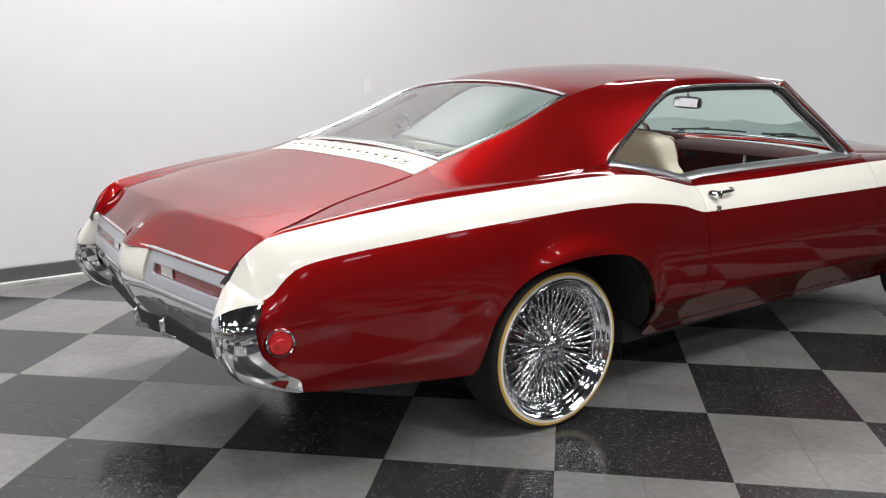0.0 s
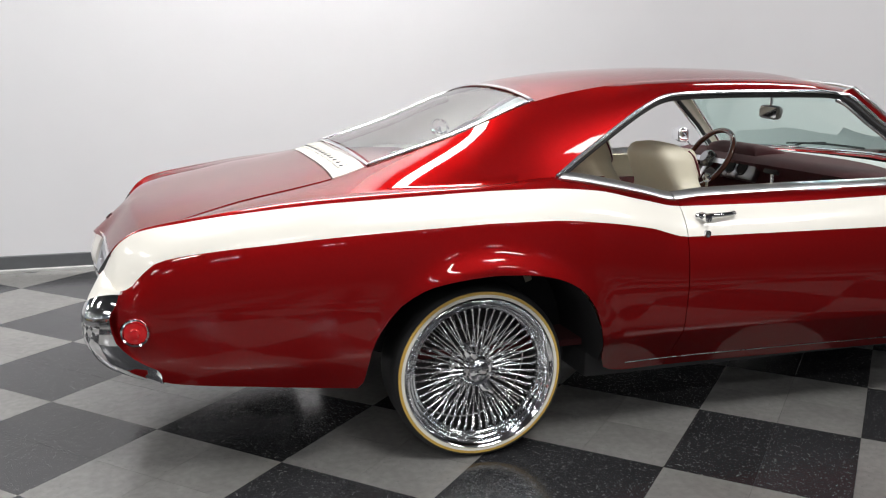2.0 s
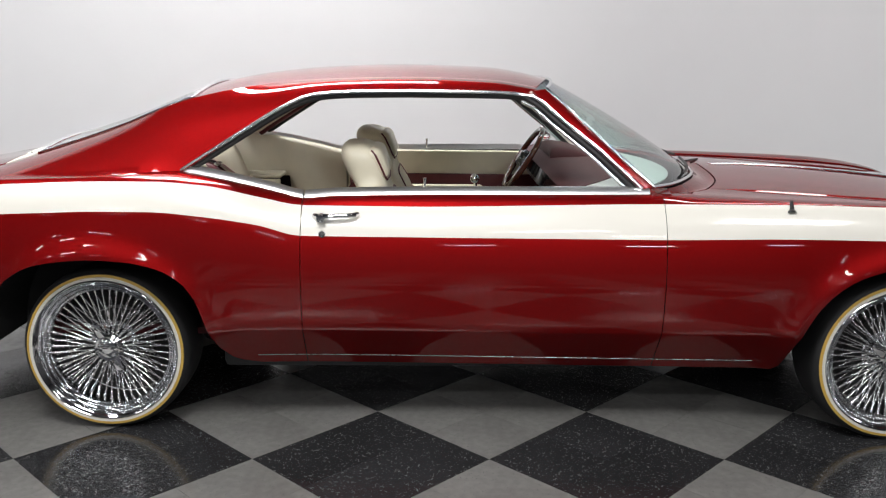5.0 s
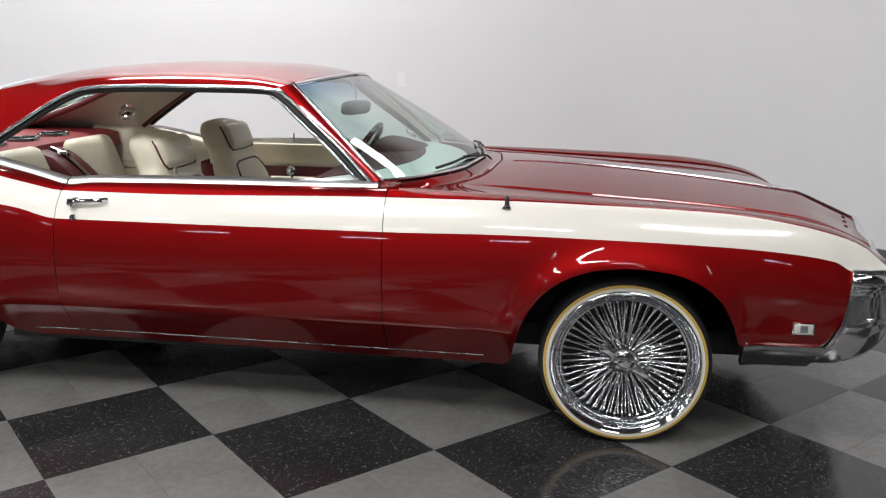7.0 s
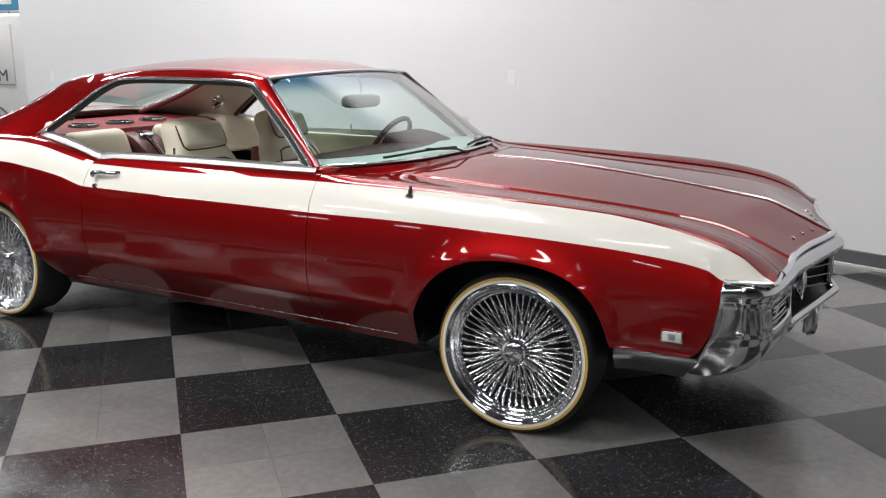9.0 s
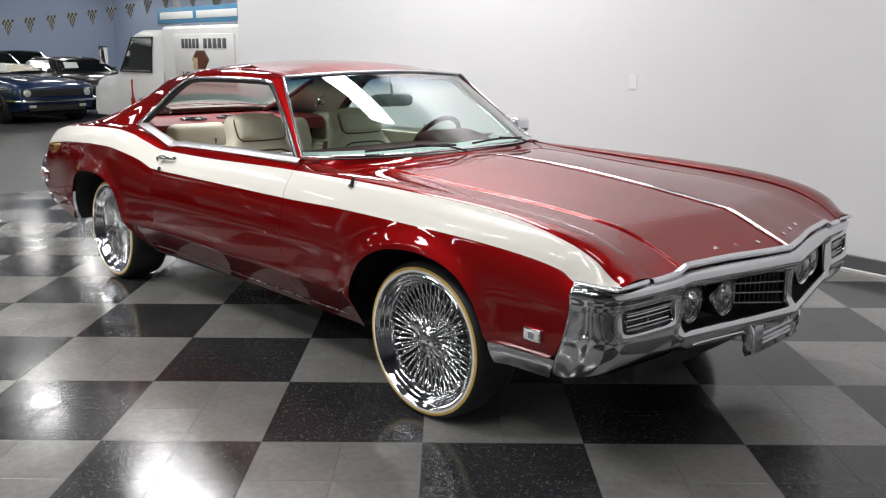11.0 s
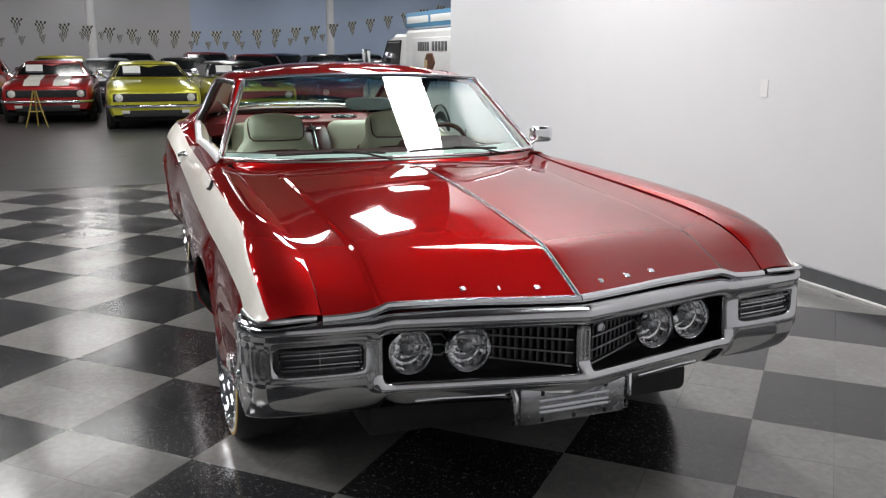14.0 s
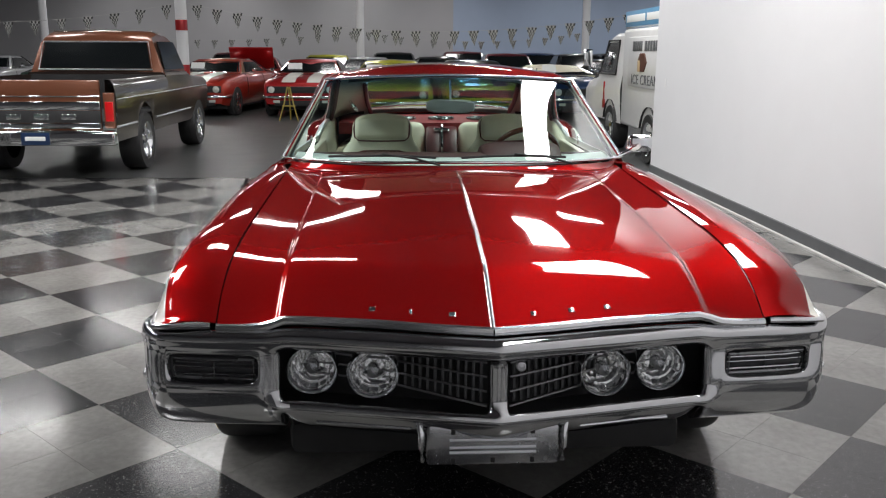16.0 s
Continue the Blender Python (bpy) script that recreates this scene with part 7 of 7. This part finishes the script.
# Columns, bunting and a yellow easel.
def column(x, y, r, bands):
    c = group("column", "round white column with red bands", "column", kind="structure")
    bm = bmesh.new()
    lathe(bm, [(r, 0.0), (r, ZC)], 28, pose(x, y, 0, 90, 0, 0) @ pose(0, 0, 0, 0, 0, 0))
    part("shaft", bm, M_WALL, c, normals=True)
    for z0, z1 in bands:
        bm = bmesh.new()
        lathe(bm, [(r + 0.004, z0), (r + 0.006, z0 + 0.01), (r + 0.006, z1 - 0.01), (r + 0.004, z1)], 28, pose(x, y, 0, 90, 0, 0))
        part("band", bm, P_RED, c, normals=True)


column(-12.8, -4.8, 0.12, ((1.88, 2.10), (0.95, 1.18)))
column(-26.0, 6.6, 0.14, ())
column(-26.0, -1.6, 0.14, ())

M_FLAGW = mat("flag_white", (0.50, 0.50, 0.48), 0.8, var=0.04, scale=30)
M_FLAGB = mat("flag_black", (0.05, 0.05, 0.05), 0.8, var=0.04, scale=30)


def pennant():
    me = bpy.data.meshes.new("pennant")
    bm = bmesh.new()
    n = 6
    for i in range(n):
        z0, z1 = -0.32 * i / n, -0.32 * (i + 1) / n
        for j in range(n):
            a0, a1 = 0.12 * (1 - i / n), 0.12 * (1 - (i + 1) / n)
            q = [(0.004 * math.sin(j), a0 * (2 * j / n - 1), z0), (0.004 * math.sin(j + 1), a0 * (2 * (j + 1) / n - 1), z0), (0.004 * math.sin(j + 1), a1 * (2 * (j + 1) / n - 1), z1), (0.004 * math.sin(j), a1 * (2 * j / n - 1), z1)]
            if i == n - 1:
                q = [q[0], q[1], (0, 0, z1)]
            f = bm.faces.new([bm.verts.new(p) for p in q])
            f.material_index = (i + j) % 2
    bmesh.ops.remove_doubles(bm, verts=bm.verts, dist=0.0001)
    bm.to_mesh(me)
    bm.free()
    me.materials.append(M_FLAGW)
    me.materials.append(M_FLAGB)
    return me


PEN = pennant()


def bunting(x, ya, yb, za, zb, sag, n):
    c = group("bunting", "string of black and white chequered pennants", "bunting", "pennant strings")
    def at(t):
        return Vector((x, ya + (yb - ya) * t, za + (zb - za) * t - 4 * sag * t * (1 - t)))
    bm = bmesh.new()
    tube(bm, [at(k / 30) for k in range(31)], 0.003, 5)
    part("cord", bm, M_FLAGW, c)
    for k in range(n):
        ob = new("pennant", PEN)
        ob.parent = c
        p = at((k + 0.5) / n)
        ob.matrix_local = Matrix.Translation(p) @ pose(0, 0, 0, random.uniform(-6, 6), random.uniform(-8, 8), random.uniform(-14, 14))


bunting(-12.9, -4.7, 6.6, 2.44, 2.68, 0.66, 27)
bunting(-12.9, -12.5, -4.85, 2.3, 2.45, 0.35, 14)
column(-12.9, -12.6, 0.12, ())
column(-12.9, 6.65, 0.08, ())
bunting(-12.9, 6.7, 13.0, 2.75, 2.9, 0.3, 10)
bunting(-25.9, -1.6, 6.55, 2.2, 2.2, 0.35, 14)
bunting(-25.9, -12.6, -1.6, 2.2, 2.2, 0.35, 18)
column(-25.9, -12.7, 0.14, ())

M_EASEL = mat("ochre_wood", (0.36, 0.27, 0.05), 0.55, var=0.15, scale=25)
ez = group("easel", "ochre yellow wooden folding easel stand", "easel")
for y0 in (-0.2, 0.2):
    bm = bmesh.new()
    tube(bm, [(-12.75, -2.62 + y0, 0.0), (-12.83, -2.62 + y0 * 0.5, 0.36), (-12.87, -2.62 + y0 * 0.12, 0.72)], 0.014, 6)
    part("leg", bm, M_EASEL, ez)
bm = bmesh.new()
tube(bm, [(-13.12, -2.62, 0.0), (-12.89, -2.62, 0.70)], 0.014, 6)
part("leg", bm, M_EASEL, ez)
bm = bmesh.new()
box(bm, -12.84, -12.815, -2.76, -2.48, 0.30, 0.325, 0.004)
part("crossbar", bm, M_EASEL, ez)

# Wall plates on the white wall.
def wall_plate(x, z, w_, h, m_, label):
    bm = bmesh.new()
    box(bm, x - w_ / 2, x + w_ / 2, BACK_Y - 0.0045, BACK_Y + 0.002, z - h / 2, z + h / 2, 0.0012)
    return tagged(part("wall_plate", bm, m_, None, smooth=False), label, "wall plate", "wall plates")


M_PLATE = mat("white_plastic_plate", (0.80, 0.80, 0.80), 0.4, var=0.02, scale=9)
wall_plate(1.475, 1.225, 0.072, 0.116, M_PLATE, "blank white cover plate on the white wall")
wall_plate(-3.9, 1.12, 0.05, 0.10, M_PLATE, "small white cover plate on the white wall")


# ---------- floor tiles ----------
TILE, D45 = 0.3048, 0.3048 / math.sqrt(2)
ORX, ORY = 2.343, -1.098


def tile_mesh(name, m):
    bm = bmesh.new()
    a, c = TILE / 2 - 0.0005, 0.0004
    lo = [bm.verts.new((sx * a, sy * a, -0.0038)) for sx, sy in ((-1, -1), (1, -1), (1, 1), (-1, 1))]
    mid = [bm.verts.new((sx * a, sy * a, -c * 0.5)) for sx, sy in ((-1, -1), (1, -1), (1, 1), (-1, 1))]
    hi = [bm.verts.new((sx * (a - c), sy * (a - c), 0)) for sx, sy in ((-1, -1), (1, -1), (1, 1), (-1, 1))]
    for p, q in ((lo, mid), (mid, hi)):
        for k in range(4):
            bm.faces.new((p[k], p[(k + 1) % 4], q[(k + 1) % 4], q[k]))
    bm.faces.new(hi)
    me = bpy.data.meshes.new(name)
    bm.to_mesh(me)
    bm.free()
    me.materials.append(m)
    return me


TILES = [tile_mesh("tile_charcoal", M_DARKTILE), tile_mesh("tile_grey", M_GREYTILE)]
cells = []
for i in range(-60, 61):
    for j in range(-60, 61):
        # i, j count single tiles along the two diagonals; 2 x 2 of them make a square of one colour
        x = ORX + (i + 0.5 - j - 0.5) * D45
        y = ORY + (i + 0.5 + j + 0.5) * D45
        if TILE_X - 0.2 < x < 8.2 and -8.0 < y < 2.95 and not (x > 3.0 and math.hypot(x - BEND_X, y - (BACK_Y - BEND_R)) > BEND_R + 0.25 and y > 0):
            tone = (math.floor(i / 2) + math.floor(j / 2) + 1) % 2
            cells.append((x, y, tone))
near = sorted(cells, key=lambda c: math.hypot(min(max(c[0], -0.5), 4.5) - c[0], c[1] + 1.7))
chosen = set(near[:300])
for x, y, tone in near[:300]:
    if x - D45 < TILE_X:
        continue
    ob = new("tile", TILES[tone])
    ob.parent = tile_bed
    ob.matrix_local = pose(x, y, 0, 0, 0, 45 + 90 * random.randrange(4))
for tone, m in ((0, M_DARKTILE2), (1, M_GREYTILE2)):
    bm = bmesh.new()
    a = TILE / 2 - 0.0006
    for x, y, t in cells:
        if t != tone or (x, y, t) in chosen:
            continue
        h = a * math.sqrt(2)
        pts = [(x - h, y), (x, y - h), (x + h, y), (x, y + h)]
        pts = [(max(px, TILE_X + 0.001), py) for px, py in pts]
        if len({(round(px, 4), round(py, 4)) for px, py in pts}) < 4 or x + h < TILE_X + 0.02:
            continue
        bm.faces.new([bm.verts.new((*p, 0.0)) for p in pts])
    ob = part("tile_field", bm, m, tile_bed, smooth=False)
    solid(ob, 0.0036)
    tagged(ob, kind="stuff")
